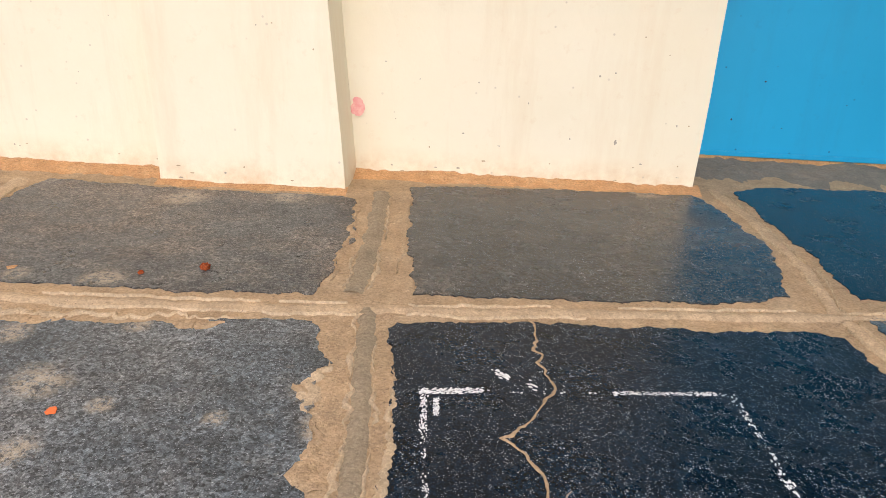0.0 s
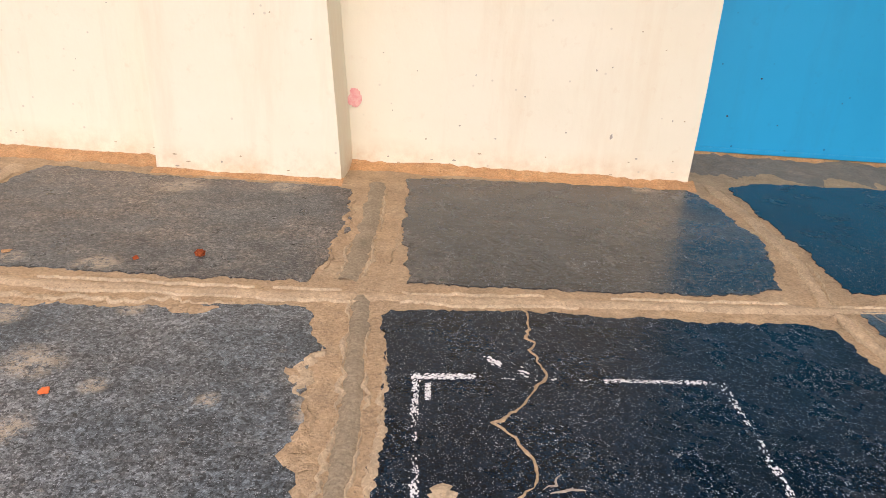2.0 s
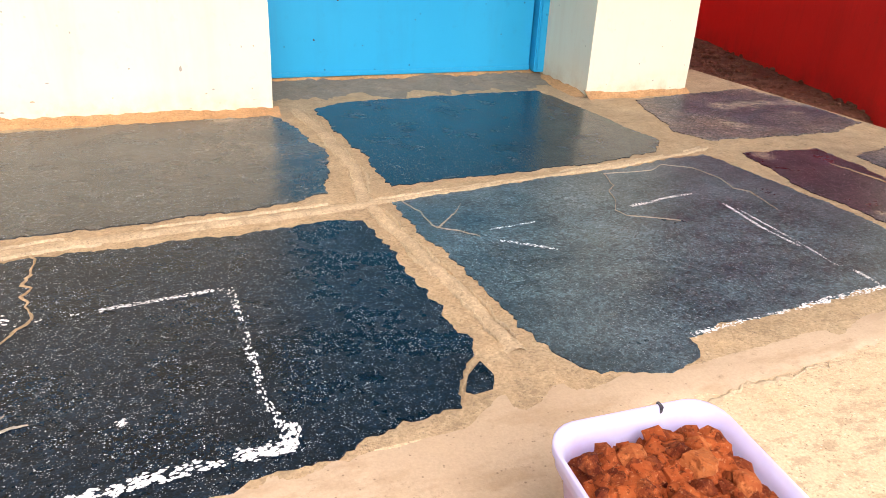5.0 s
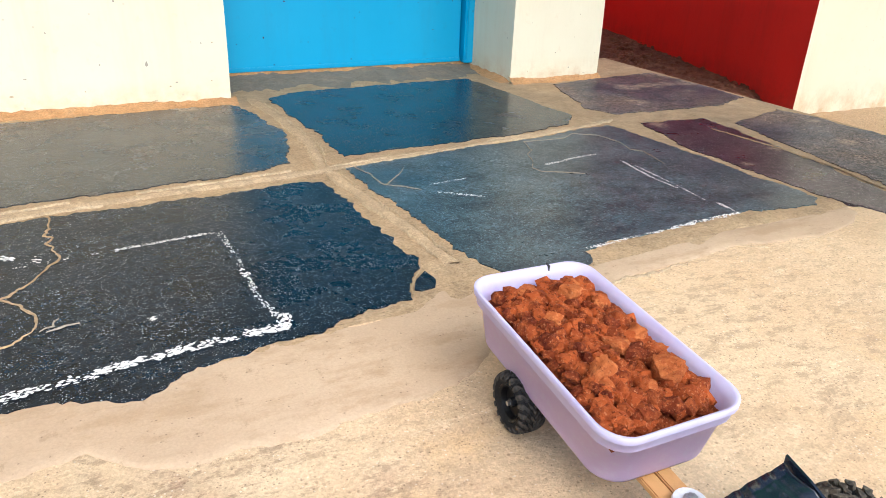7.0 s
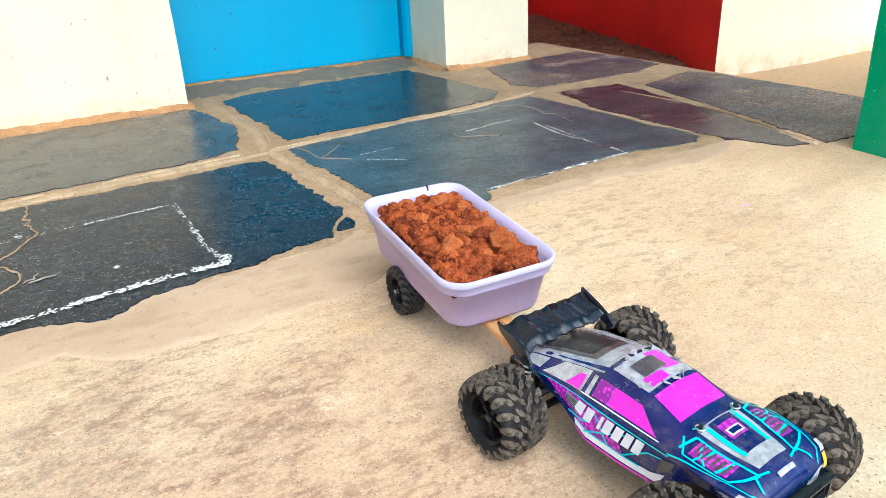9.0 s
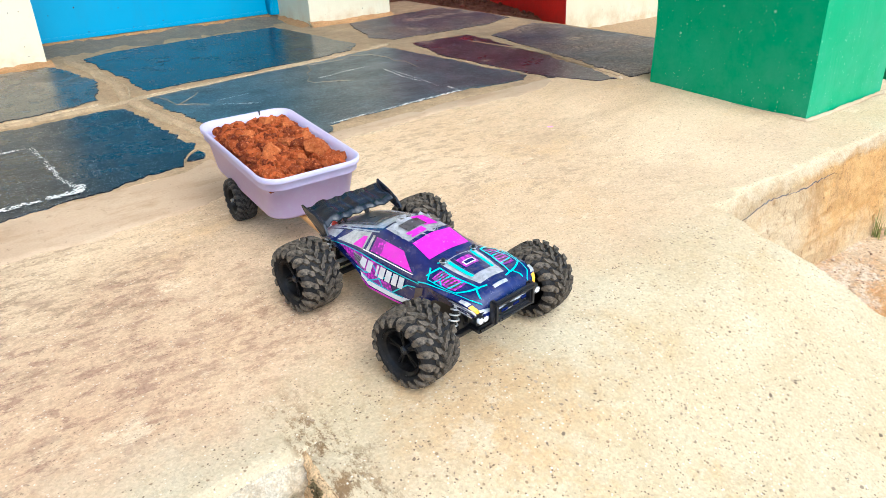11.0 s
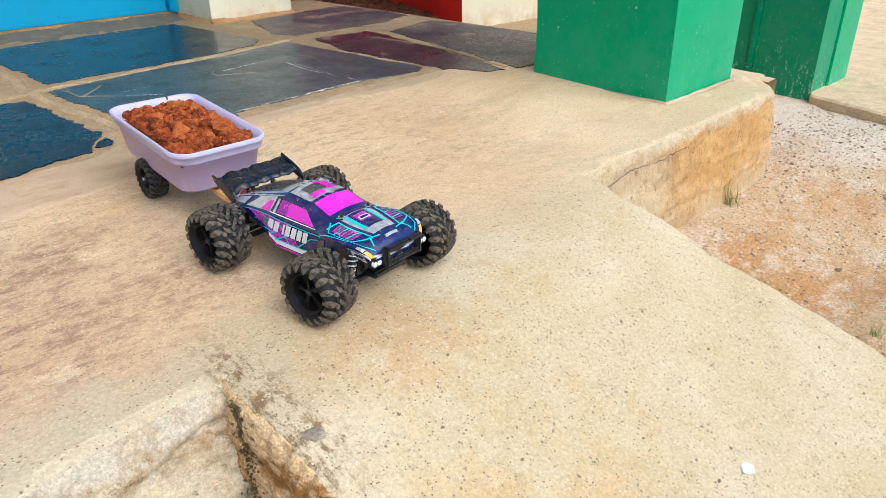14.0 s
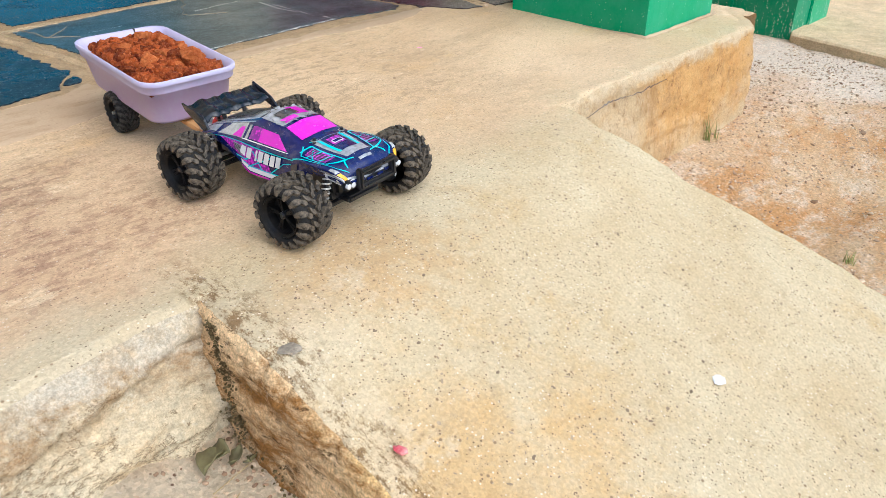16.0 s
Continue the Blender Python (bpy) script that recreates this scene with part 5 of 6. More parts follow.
        dent = 0.0045 * nz(y * 42, 3.0) + 0.0022 * nz(y * 130, 5.0)
        torn = 0.006 * nz(y * 60, 9.0) + 0.003 * nz(y * 190, 2.0)
        for i, (x, z) in enumerate(((-0.122, 0.104), (-0.132, 0.110), (-0.142, 0.111), (-0.153, 0.112), (-0.163, 0.117), (-0.1635, 0.1145), (-0.153, 0.1095), (-0.142, 0.1082), (-0.132, 0.1070), (-0.122, 0.1020))):
            front = i in (0, 9)
            verts.append((x + 0.002 + (torn if front else 0.0), y, z - 0.001 + dent * (0.35 + 0.5 * abs(math.sin(i))) + 0.0020 * nz(x * 120, y * 80) + (0.003 * nz(y * 75, 7.0) if front else 0)))
    for j in range(n):
        for i in range(10):
            faces.append((j * 10 + i, j * 10 + (i + 1) % 10, (j + 1) * 10 + (i + 1) % 10, (j + 1) * 10 + i))
    faces += [tuple(range(10)), tuple(range(n * 10 + 9, n * 10 - 1, -1))]
    wing = link_mesh("rear_wing", verts, faces, M_WING, truck, "crumpled glossy black rear wing with a torn edge", smooth=True)
    for s in (-1, 1):
        bm = bmesh.new()
        pts = [(-0.112, 0.090), (-0.122, 0.105), (-0.140, 0.114), (-0.168, 0.123), (-0.166, 0.110), (-0.152, 0.100), (-0.122, 0.085)]
        a = [bm.verts.new((x + 0.004, s * (0.062 - 0.06 * (z - 0.09) + 0.2 * (z - 0.10) ** 2 * 40), 0.092 + 0.85 * (z - 0.09))) for x, z in pts]
        b = [bm.verts.new((x + 0.004, s * (0.065 - 0.06 * (z - 0.09) + 0.2 * (z - 0.10) ** 2 * 40), 0.092 + 0.85 * (z - 0.09))) for x, z in pts]
        bm.faces.new(a), bm.faces.new(list(reversed(b)))
        for k in range(len(pts)):
            bm.faces.new((a[k], b[k], b[(k + 1) % 7], a[(k + 1) % 7]))
        bmesh.ops.recalc_face_normals(bm, faces=bm.faces)
        part("end_plate", bm, M_WING, wing)
        part("wing_strut", rod((-0.128, s * 0.018, 0.080), (-0.136, s * 0.020, 0.108), 0.0032), M_PLASTIC, wing)
    part("rear_bumper", box_bm(-0.168, -0.138, -0.030, 0.030, 0.036, 0.048, 0.004), M_PLASTIC, truck)
    # wheelie bar wheels and the red hitch ball
    for s in (-1, 1):
        part("wheelie_wheel", revolve([(s * 0.014, 0.0005), (s * 0.014, 0.012), (s * 0.024, 0.0135), (s * 0.026, 0.010), (s * 0.024, 0.005), (s * 0.024, 0.0005)], 20), M_RIM, truck).location = (-0.178, 0, 0.036)
    part("wheelie_bar", box_bm(-0.180, -0.14, -0.008, 0.008, 0.036, 0.042, 0.002), M_PLASTIC, truck)
    part("hitch_ball", revolve([(-0.013, 0.0005), (-0.012, 0.008), (-0.006, 0.0125), (0.0, 0.0138), (0.006, 0.0125), (0.011, 0.008), (0.012, 0.0005)], 24, "z"), M_REDCAP, truck, "red plastic hitch ball").location = (-0.172, 0.0, 0.066)
    # wheels
    for sx in (-1, 1):
        for sy in (-1, 1):
            wheel = make_wheel(truck, TYRE_R, 0.027, 17, 0.0050, 0.0295, 5, sy)
            wheel.location = (sx * AXLE, sy * TRACK, TYRE_R)
            wheel.rotation_euler = (0, random.Random(sx * 3 + sy).uniform(0, 6), radians(5 if sx > 0 else 0))
    return truck


def seat_on(x, y, yaw, front, rear):
    """A pose on the porch with the ground heights under two axles."""
    c, s = math.cos(radians(yaw)), math.sin(radians(yaw))
    zf, zr = porch_z(x + front * c, y + front * s), porch_z(x + rear * c, y + rear * s)
    tilt = math.degrees(math.atan2(zf - zr, front - rear))
    z = zr + (zf - zr) * (-rear) / (front - rear)
    return pose(x, y, z + 0.0005, 0, -tilt, yaw)


TRUCK = seat_on(0.8435, -0.493, -84.0, AXLE, -AXLE)
truck = make_truck()
truck.matrix_world = TRUCK

# ---- trailer: x ahead, y left, the axle at its origin ----
def rounded_ring(l, w, r, n=6):
    out = []
    for cx, cy, a0 in ((l - r, w - r, 0), (-l + r, w - r, 90), (-l + r, -w + r, 180), (l - r, -w + r, 270)):
        for k in range(n + 1):
            a = radians(a0 + 90 * k / n)
            out.append((cx + r * math.cos(a), cy + r * math.sin(a)))
    return out


TUB_X, TUB_B, TUB_T = 0.033, 0.026, 0.102
TUB_L, HITCH = 0.149, 0.228


def tub_bm():
    bm = bmesh.new()
    L, W = TUB_L, 0.084
    levels = [(0.86, TUB_B + 0.003, 0.026), (0.885, TUB_B, 0.030), (0.895, TUB_B + 0.004, 0.030), (0.945, TUB_T - 0.022, 0.030), (0.972, TUB_T - 0.0215, 0.031), (0.978, TUB_T - 0.020, 0.031), (0.980, TUB_T - 0.010, 0.031), (0.994, TUB_T - 0.0095, 0.031), (1.0, TUB_T - 0.008, 0.031), (1.002, TUB_T - 0.001, 0.031), (0.995, TUB_T, 0.031),
              (0.975, TUB_T - 0.001, 0.030), (0.94, TUB_T - 0.012, 0.029), (0.88, TUB_B + 0.006, 0.027)]
    rings = []
    for f, z, r in levels:
        sag = lambda x, y: 0.0015 * nz(x * 18, y * 18, z * 9)
        rings.append([bm.verts.new((TUB_X + x + sag(x, y), y + sag(y, x), z)) for x, y in rounded_ring(L * f, W - L * (1 - f), r)])
    n = len(rings[0])
    for a, b in zip(rings, rings[1:]):
        for k in range(n):
            bm.faces.new((a[k], a[(k + 1) % n], b[(k + 1) % n], b[k]))
    bm.faces.new(list(reversed(rings[0])))
    bm.faces.new(rings[-1])
    bmesh.ops.recalc_face_normals(bm, faces=bm.faces)
    return bm


def make_trailer():
    t = tagged(new("toy_trailer"), "home-made toy trailer from a lilac plastic tub on wheels", "toy trailer")
    tub = part("tub", tub_bm(), M_TUB, t, "cracked translucent lilac plastic tub", smooth=True)
    part("crack", box_bm(TUB_X - TUB_L - 0.001, TUB_X - TUB_L + 0.0065, 0.030, 0.0325, TUB_T - 0.035, TUB_T + 0.001), M_GREYDARK, tub)
    part("axle", rod((0, -0.078, 0), (0, 0.078, 0), 0.003), M_STEEL, t)
    part("axle_block", box_bm(-0.012, 0.012, -0.05, 0.05, -0.004, TUB_B, 0.003), M_PLASTIC, t)
    for s in (-1, 1):
        wheel = make_wheel(t, 0.0375, 0.016, 19, 0.0026, 0.023, 0, s, M_TREAD)
        wheel.location = (0, s * 0.062, 0)
    for y in (-0.010, 0.010):
        part("drawbar", box_bm(TUB_X + 0.06, HITCH - 0.002, y - 0.009, y + 0.009, TUB_B - 0.014, TUB_B - 0.006, 0.0015), M_WOOD, t, "pale wooden stick")
    bm = revolve([(0, 0.0005), (0, 0.017), (0.004, 0.018), (0.008, 0.017), (0.008, 0.0005)], 24, "z")
    bmesh.ops.translate(bm, verts=bm.verts, vec=(HITCH - 0.018, 0, TUB_B - 0.004))
    box_bm(HITCH - 0.018, HITCH + 0.016, -0.010, 0.010, TUB_B - 0.004, TUB_B + 0.004, 0.002, bm)
    arm = part("hitch_arm", bm, M_WHITE, t, "white plastic hitch arm")
    part("bolt", revolve([(TUB_B + 0.004, 0.009), (TUB_B + 0.006, 0.009), (TUB_B + 0.006, 0.0052), (TUB_B + 0.011, 0.005), (TUB_B + 0.0115, 0.0003)], 6, "z"), M_STEEL, arm).location = (HITCH - 0.018, 0, 0)
    return t


TRAILER = Matrix.Translation((0.831, -0.082, porch_z(0.831, -0.082) + 0.0378)) @ pose(0, 0, 0, 0, 4.0, -92.0)
trailer = make_trailer()
trailer.matrix_world = TRAILER


# ---- load of broken red earth ----
def broken_rock(seed, corners):
    """Corners and faces of one angular lump about 1 across its half."""
    q = random.Random(seed)
    bm = bmesh.new()
    for k in range(corners):
        z = 1 - 2 * (k + 0.5) / corners
        a = 2.4 * k + q.uniform(-0.5, 0.5)
        r = math.sqrt(1 - z * z)
        bm.verts.new(Vector((r * math.cos(a), r * math.sin(a), z)) * q.uniform(0.78, 1.12))
    hull = bmesh.ops.convex_hull(bm, input=bm.verts)
    bmesh.ops.delete(bm, geom=[v for v in hull["geom_interior"] if isinstance(v, bmesh.types.BMVert)], context="VERTS")
    bm.verts.index_update()
    out = [v.co.copy() for v in bm.verts], [tuple(v.index for v in f.verts) for f in bm.faces]
    bm.free()
    return out


ROCKS = [broken_rock(k, 11 + k % 8) for k in range(16)]


def clod(bm, centre, size, rnd, sub=2):
    """An angular broken lump; large ones have more, rougher faces."""
    sc = Vector((rnd.uniform(0.8, 1.3), rnd.uniform(0.75, 1.1), rnd.uniform(0.55, 0.95))) * size
    turn = Euler((rnd.uniform(-0.7, 0.7), rnd.uniform(-0.7, 0.7), rnd.uniform(0, 6))).to_matrix()
    verts, faces = rnd.choice(ROCKS)
    made = [bm.verts.new(p) for p in verts]
    kept = [bm.faces.new([made[i] for i in f]) for f in faces]
    if sub > 2:
        edges = list({e for f in kept for e in f.edges})
        bmesh.ops.subdivide_edges(bm, edges=edges, cuts=3, use_grid_fill=True)
        made = list(bm.verts)
        o = Vector((rnd.uniform(0, 50), rnd.uniform(0, 50), rnd.uniform(0, 50)))
        for v in made:
            v.co *= 1 + 0.16 * noise.noise(v.co * 2.6 + o) + 0.11 * noise.noise(v.co * 6.5 + o)
    for v in made:
        v.co = centre + turn @ Vector((v.co.x * sc.x, v.co.y * sc.y, v.co.z * sc.z))
    return made


rnd = random.Random(11)
heap = bmesh.new()


def heap_h(x, y):
    e = min(1.05, max(abs(x - TUB_X) / 0.134, abs(y) / 0.070))
    return TUB_T - 0.016 + 0.015 * (1 - e ** 3) + 0.004 * nz(x * 25, y * 25)


# soil body under the stones
gx, gy = 40, 26
vv = []
for i in range(gx + 1):
    for j in range(gy + 1):
        x, y = TUB_X - 0.134 + 0.268 * i / gx, -0.070 + 0.140 * j / gy
        vv.append(heap.verts.new((x, y, heap_h(x, y) - 0.010 + 0.003 * nz(x * 90, y * 90))))
for i in range(gx):
    for j in range(gy):
        a = i * (gy + 1) + j
        heap.faces.new((vv[a], vv[a + 1], vv[a + gy + 2], vv[a + gy + 1]))
for k in range(1900):
    x, y = TUB_X + rnd.uniform(-0.125, 0.125), rnd.uniform(-0.062, 0.062)
    if math.hypot(max(0.0, abs(x - TUB_X) - 0.100), max(0.0, abs(y) - 0.038)) > 0.024:
        continue
    s = rnd.choice((0.002, 0.0026, 0.003, 0.004, 0.004, 0.0055, 0.007, 0.009, 0.011, 0.013))
    clod(heap, Vector((x, y, heap_h(x, y) - 0.003 + s * rnd.uniform(-0.3, 0.55))), s, rnd, 1)
earth = part("earth_load", heap, M_CLOD)
earth.matrix_world = TRAILER
tagged(earth, "crumbled rusty red earth heaped in the lilac tub", "earth", kind="stuff")
BIG = [(0.095, 0.030, 0.026), (0.075, -0.035, 0.020), (0.030, 0.045, 0.017), (0.045, 0.008, 0.016), (0.108, 0.000, 0.013), (-0.020, -0.030, 0.014), (-0.060, 0.020, 0.017), (-0.085, -0.025, 0.013), (0.010, -0.050, 0.012), (0.092, -0.040, 0.010), (-0.035, 0.045, 0.013), (0.060, 0.050, 0.012), (-0.080, 0.034, 0.012)]
for x, y, s in BIG:
    bm = bmesh.new()
    x += 0.018
    clod(bm, Vector((0, 0, 0)), s, rnd, 3)
    ob = part("earth_clod", bm, M_LUMP, smooth=False)
    ob.matrix_world = TRAILER @ Matrix.Translation((x, y, heap_h(x, y) + s * 0.34))
    tagged(ob, "lump of rusty red earth on the heaped tub", "earth clod", "clods in the tub")

# ---- cement fillets, threshold, joints ----
def fillet(name, x0, x1, y_wall, reach, height, material, label, seed=0.0, floor=-0.004):
    """A rough sloping strip of cement along the foot of a wall that faces -y."""
    n = max(2, round((x1 - x0) / 0.012))
    verts, faces = [], []
    for k in range(n + 1):
        x = x0 + (x1 - x0) * k / n
        r = reach * (1 + 0.35 * nz(x * 9, seed) + 0.25 * nz(x * 33, seed + 4))
        h = height * (1 + 0.45 * nz(x * 7, seed + 8) + 0.3 * nz(x * 41, seed + 2))
        for f, g in ((0.0, 1.0), (0.18, 0.9), (0.5, 0.42), (0.8, 0.12), (1.0, 0.0)):
            verts.append((x, y_wall + 0.01 - (r + 0.01) * f, floor + 0.001 + max(0.0, h * g) + 0.0015 * nz(x * 60, f * 9, seed)))
    for k in range(n):
        for i in range(4):
            a = k * 5 + i
            faces.append((a, a + 1, a + 6, a + 5))
    return tagged(link_mesh(name, verts, faces, material, None, label, smooth=True), kind="structure")


fillet("baseboard_left", -3.2, -0.655, 1.53, 0.075, 0.016, M_DUST, "rust coloured cement fillet along the wall foot", 1.0)
fillet("baseboard_pilaster", -0.66, -0.16, 1.44, 0.035, 0.010, M_DUST, "dusty cement fillet round the pilaster foot", 3.0)
fillet("baseboard_front", -0.165, 0.79, WALL_Y, 0.055, 0.018, M_DUST, "rust coloured cement fillet along the wall foot", 5.0)
fillet("baseboard_pier", 1.78, 2.19, 1.603, 0.04, 0.018, M_DUST, "dusty cement fillet along the pier foot", 7.0)
fillet("threshold", 0.72, 1.84, 1.945, 0.215, 0.020, M_SILL, "grey cement threshold sloping up to the door", 9.0)
fillet("threshold_edge", 0.77, 1.80, 1.935, 0.055, 0.031, M_DUST, "rust stained edge under the door", 12.0)
bm = bmesh.new()
prof = [(0.0, 0.016), (-0.012, 0.011), (-0.03, 0.003), (-0.045, -0.003)]
rows = []
for k in range(28):
    y = 1.60 + 0.33 * k / 27
    rows.append([bm.verts.new((1.79 + d * (1 + 0.4 * nz(y * 20, 3)), y, max(-0.004, h * smooth01(1.58, 1.66, y) * (1 + 0.5 * nz(y * 30, 1))))) for d, h in prof])
for a, b in zip(rows, rows[1:]):
    for i in range(3):
        bm.faces.new((a[i], a[i + 1], b[i + 1], b[i]))
bmesh.ops.recalc_face_normals(bm, faces=bm.faces)
tagged(part("baseboard_jamb", bm, M_DUST, None, "dusty cement fillet beside the door jamb", True), kind="structure")


def ribbon(name, line, width, material, parent, z, seed, amp=0.5, step=0.006, taper=False, wander=0.5, edge=0.0012):
    """An uneven strip along a line on the floor."""
    mid = ragged(line, seed, width * wander, step, closed=False)
    verts, faces = [], []
    for k, p in enumerate(mid):
        d = (mid[min(k + 1, len(mid) - 1)] - mid[max(k - 1, 0)])
        side = Vector((-d.y, d.x)).normalized()
        w = width / 2 * (1 + amp * nz(p.x * 22, p.y * 22, seed + 3) + amp * nz(p.x * 80, p.y * 80, seed + 6))
        if taper:
            w *= min(1.0, 3.0 * min(k + 0.3, len(mid) - 0.7 - k) / len(mid))
        for s in (1, 0.3, -0.3, -1):
            q = p + side * w * s
            verts.append((q.x, q.y, z + (0.0006 if abs(s) < 0.5 else -edge)))
    for k in range(len(mid) - 1):
        for i in range(3):
            a = k * 4 + i
            faces.append((a, a + 4, a + 5, a + 1))
    return link_mesh(name, verts, faces, material, parent, smooth=True)


joints = tagged(new("joint_beads"), "grey trowelled beads of cement in the paving joints", "joint", kind="structure")
for k, (line, w) in enumerate([
    ([(-3.0, 0.765), (-0.6, 0.765), (-0.2, 0.785), (0.0, 0.80), (0.4, 0.835), (0.84, 0.875)], 0.040),
    ([(0.84, 0.875), (1.3, 0.935), (1.7, 1.0), (1.80, 1.03)], 0.018),
    ([(-0.015, 0.80), (0.0, 0.70), (0.01, 0.58), (0.025, 0.45), (0.035, 0.25)], 0.034),
    ([(-0.05, 0.86), (-0.045, 1.1), (-0.075, 1.45)], 0.045),
    ([(-0.99, 0.80), (-0.96, 1.0), (-1.0, 1.40)], 0.05),
    ([(0.84, 0.88), (0.87, 1.1), (0.86, 1.4), (0.84, 1.62)], 0.032),
    ([(0.845, 0.86), (0.86, 0.7), (0.88, 0.5), (0.89, 0.32)], 0.028),
]):
    ribbon("joint_bead", line, w, M_BEAD_GREY if k in (2, 3) else M_BEAD, joints, 0.0016 + 0.0002 * k, 2.0 * k + 0.5, 0.16, wander=0.10, edge=0.005)
    for s in (-1, 1):
        off = []
        for i, p in enumerate(line):
            a, b = Vector(line[max(i - 1, 0)]), Vector(line[min(i + 1, len(line) - 1)])
            d = (b - a).normalized()
            off.append((p[0] - d.y * s * w * 0.52, p[1] + d.x * s * w * 0.52))
        for i, (p, q) in enumerate(zip(off, off[1:])):
            g = random.Random(k * 31 + i * 7 + s)
            p, q, u, w2 = Vector(p), Vector(q), g.uniform(0.0, 0.15), g.uniform(0.75, 1.0)
            if g.random() < 0.9:
                ribbon("joint_ridge", [tuple(p.lerp(q, u)), tuple(p.lerp(q, w2))], g.uniform(0.004, 0.008) * (1.5 if k in (2, 3) else 1.0), M_RIDGE, joints, 0.0026, 3.1 * k + s + i, 0.6, taper=True, wander=0.9, edge=0.006)

# mortar spread thinly over the rims of the slabs
for k, (line, w) in enumerate([
    ([(-1.6, 0.70), (-0.75, 0.71), (-0.45, 0.725), (-0.22, 0.742)], 0.030),
    ([(-0.62, 0.70), (-0.50, 0.712)], 0.034), ([(-0.33, 0.715), (-0.24, 0.722)], 0.036),
    ([(-0.045, 0.62), (-0.060, 0.55), (-0.050, 0.49)], 0.032), ([(-0.035, 0.47), (-0.028, 0.41), (-0.002, 0.345), (-0.004, 0.25)], 0.030), ([(-0.085, 0.555), (-0.06, 0.53)], 0.020),
    ([(0.053, 0.62), (0.060, 0.55), (0.066, 0.46), (0.066, 0.34), (0.078, 0.21)], 0.016), ([(-0.10, 0.90), (-0.105, 1.3)], 0.018), ([(0.02, 0.95), (0.005, 1.40)], 0.016),
]):
    ribbon("mortar_smear", line, w, M_RIDGE if k % 3 == 0 else M_MORTAR, joints, 0.0016 + 0.0001 * k, 5.3 * k + 1, 0.75, 0.005, taper=True, wander=0.55, edge=0.004)

# cracks filled with tan cement, worn streaks
cracks = tagged(new("filled_cracks"), "thin tan cement fillings in cracked slabs", "crack", kind="structure")
for k, (line, w) in enumerate([
    ([(0.269, 0.795), (0.275, 0.740), (0.268, 0.690), (0.283, 0.679), (0.272, 0.655), (0.294, 0.585), (0.254, 0.507), (0.210, 0.463), (0.241, 0.436), (0.262, 0.394), (0.262, 0.358), (0.236, 0.322), (0.202, 0.302), (0.160, 0.299), (0.129, 0.296), (0.072, 0.285)], 0.0042),
    ([(1.641, 0.895), (1.582, 0.933), (1.53, 0.902), (1.406, 0.911), (1.384, 0.835), (1.354, 0.81), (1.334, 0.754), (1.304, 0.713), (1.31, 0.681)], 0.0022),
    ([(1.31, 0.681), (1.365, 0.653), (1.40, 0.630)], 0.0016),
    ([(1.637, 0.621), (1.649, 0.667), (1.662, 0.726), (1.639, 0.753), (1.656, 0.818), (1.641, 0.895)], 0.0020),
    ([(0.902, 0.885), (0.927, 0.805), (0.93, 0.726), (0.992, 0.788), (1.017, 0.823)], 0.0032),
    ([(0.93, 0.726), (0.976, 0.685), (0.991, 0.668)], 0.0028),
    ([(0.835, 0.325), (0.807, 0.297), (0.788, 0.265), (0.78, 0.239)], 0.0045),
    ([(2.02, 0.84), (2.05, 0.60), (2.04, 0.42), (1.965, 0.10)], 0.012),
    ([(0.92, 0.90), (1.0, 0.915), (1.08, 0.90)], 0.016),
]):
    ribbon("crack", line, w, M_FILL if 0 < k < 6 else M_MORTAR, cracks, 0.0022, 1.7 * k + 9, 0.7, 0.004, taper=k > 0, wander=1.2 if k == 0 else 0.8 if k < 6 else 0.5)


# a thin smooth skim of cement along the front of the slabs, broken off along its outer rim
SKIM = [(-3.2, 0.07), (-0.4, 0.075), (0.10, 0.06), (0.238, 0.055), (0.316, 0.066), (0.352, 0.030), (0.396, 0.004), (0.472, 0.008), (0.556, 0.0), (0.633, 0.012), (0.70, 0.006), (0.77, 0.035), (0.85, 0.095), (0.93, 0.150), (0.999, 0.182), (1.093, 0.166), (1.243, 0.177), (1.446, 0.195), (1.489, 0.182), (1.625, 0.167), (1.748, 0.187), (1.80, 0.212), (1.845, 0.30)]


def skim_rim(x):
    y = float(np.interp(x, [p[0] for p in SKIM], [p[1] for p in SKIM]))
    return y + 0.008 * nz(x * 21, 3.3) + 0.005 * nz(x * 60, 1.3) + 0.0025 * nz(x * 170, 8.3)


verts, faces = [], []
cols = steps((-3.2, 0.0, 0.05), (0.0, 1.845, 0.004))
for x in cols:
    y0 = skim_rim(x)
    for f in (-0.007, 0.0, 0.004, 0.016, 0.05, 0.10, 0.16, 0.25, 0.34):
        y = min(y0 + f, 0.345)
        z = top_z(x, y) + 0.0022 + 0.0006 * nz(x * 30, y * 30)
        verts.append((x, y, top_z(x, y) - 0.0012 if f < 0 else min(z - (0.0012 if f == 0 else 0), -0.0009)))
for k in range(len(cols) - 1):
    for i in range(8):
        a = k * 9 + i
        faces.append((a, a + 9, a + 10, a + 1))
tagged(link_mesh("cement_skim", verts, faces, M_SKIM, None, "smooth pinkish skim of cement along the slab edge", smooth=True), kind="structure")

# broken rims of a thin cement skin on the apron
crust = tagged(new("cement_crust"), "thin broken rims of cement skin on the apron", "crust", kind="structure")
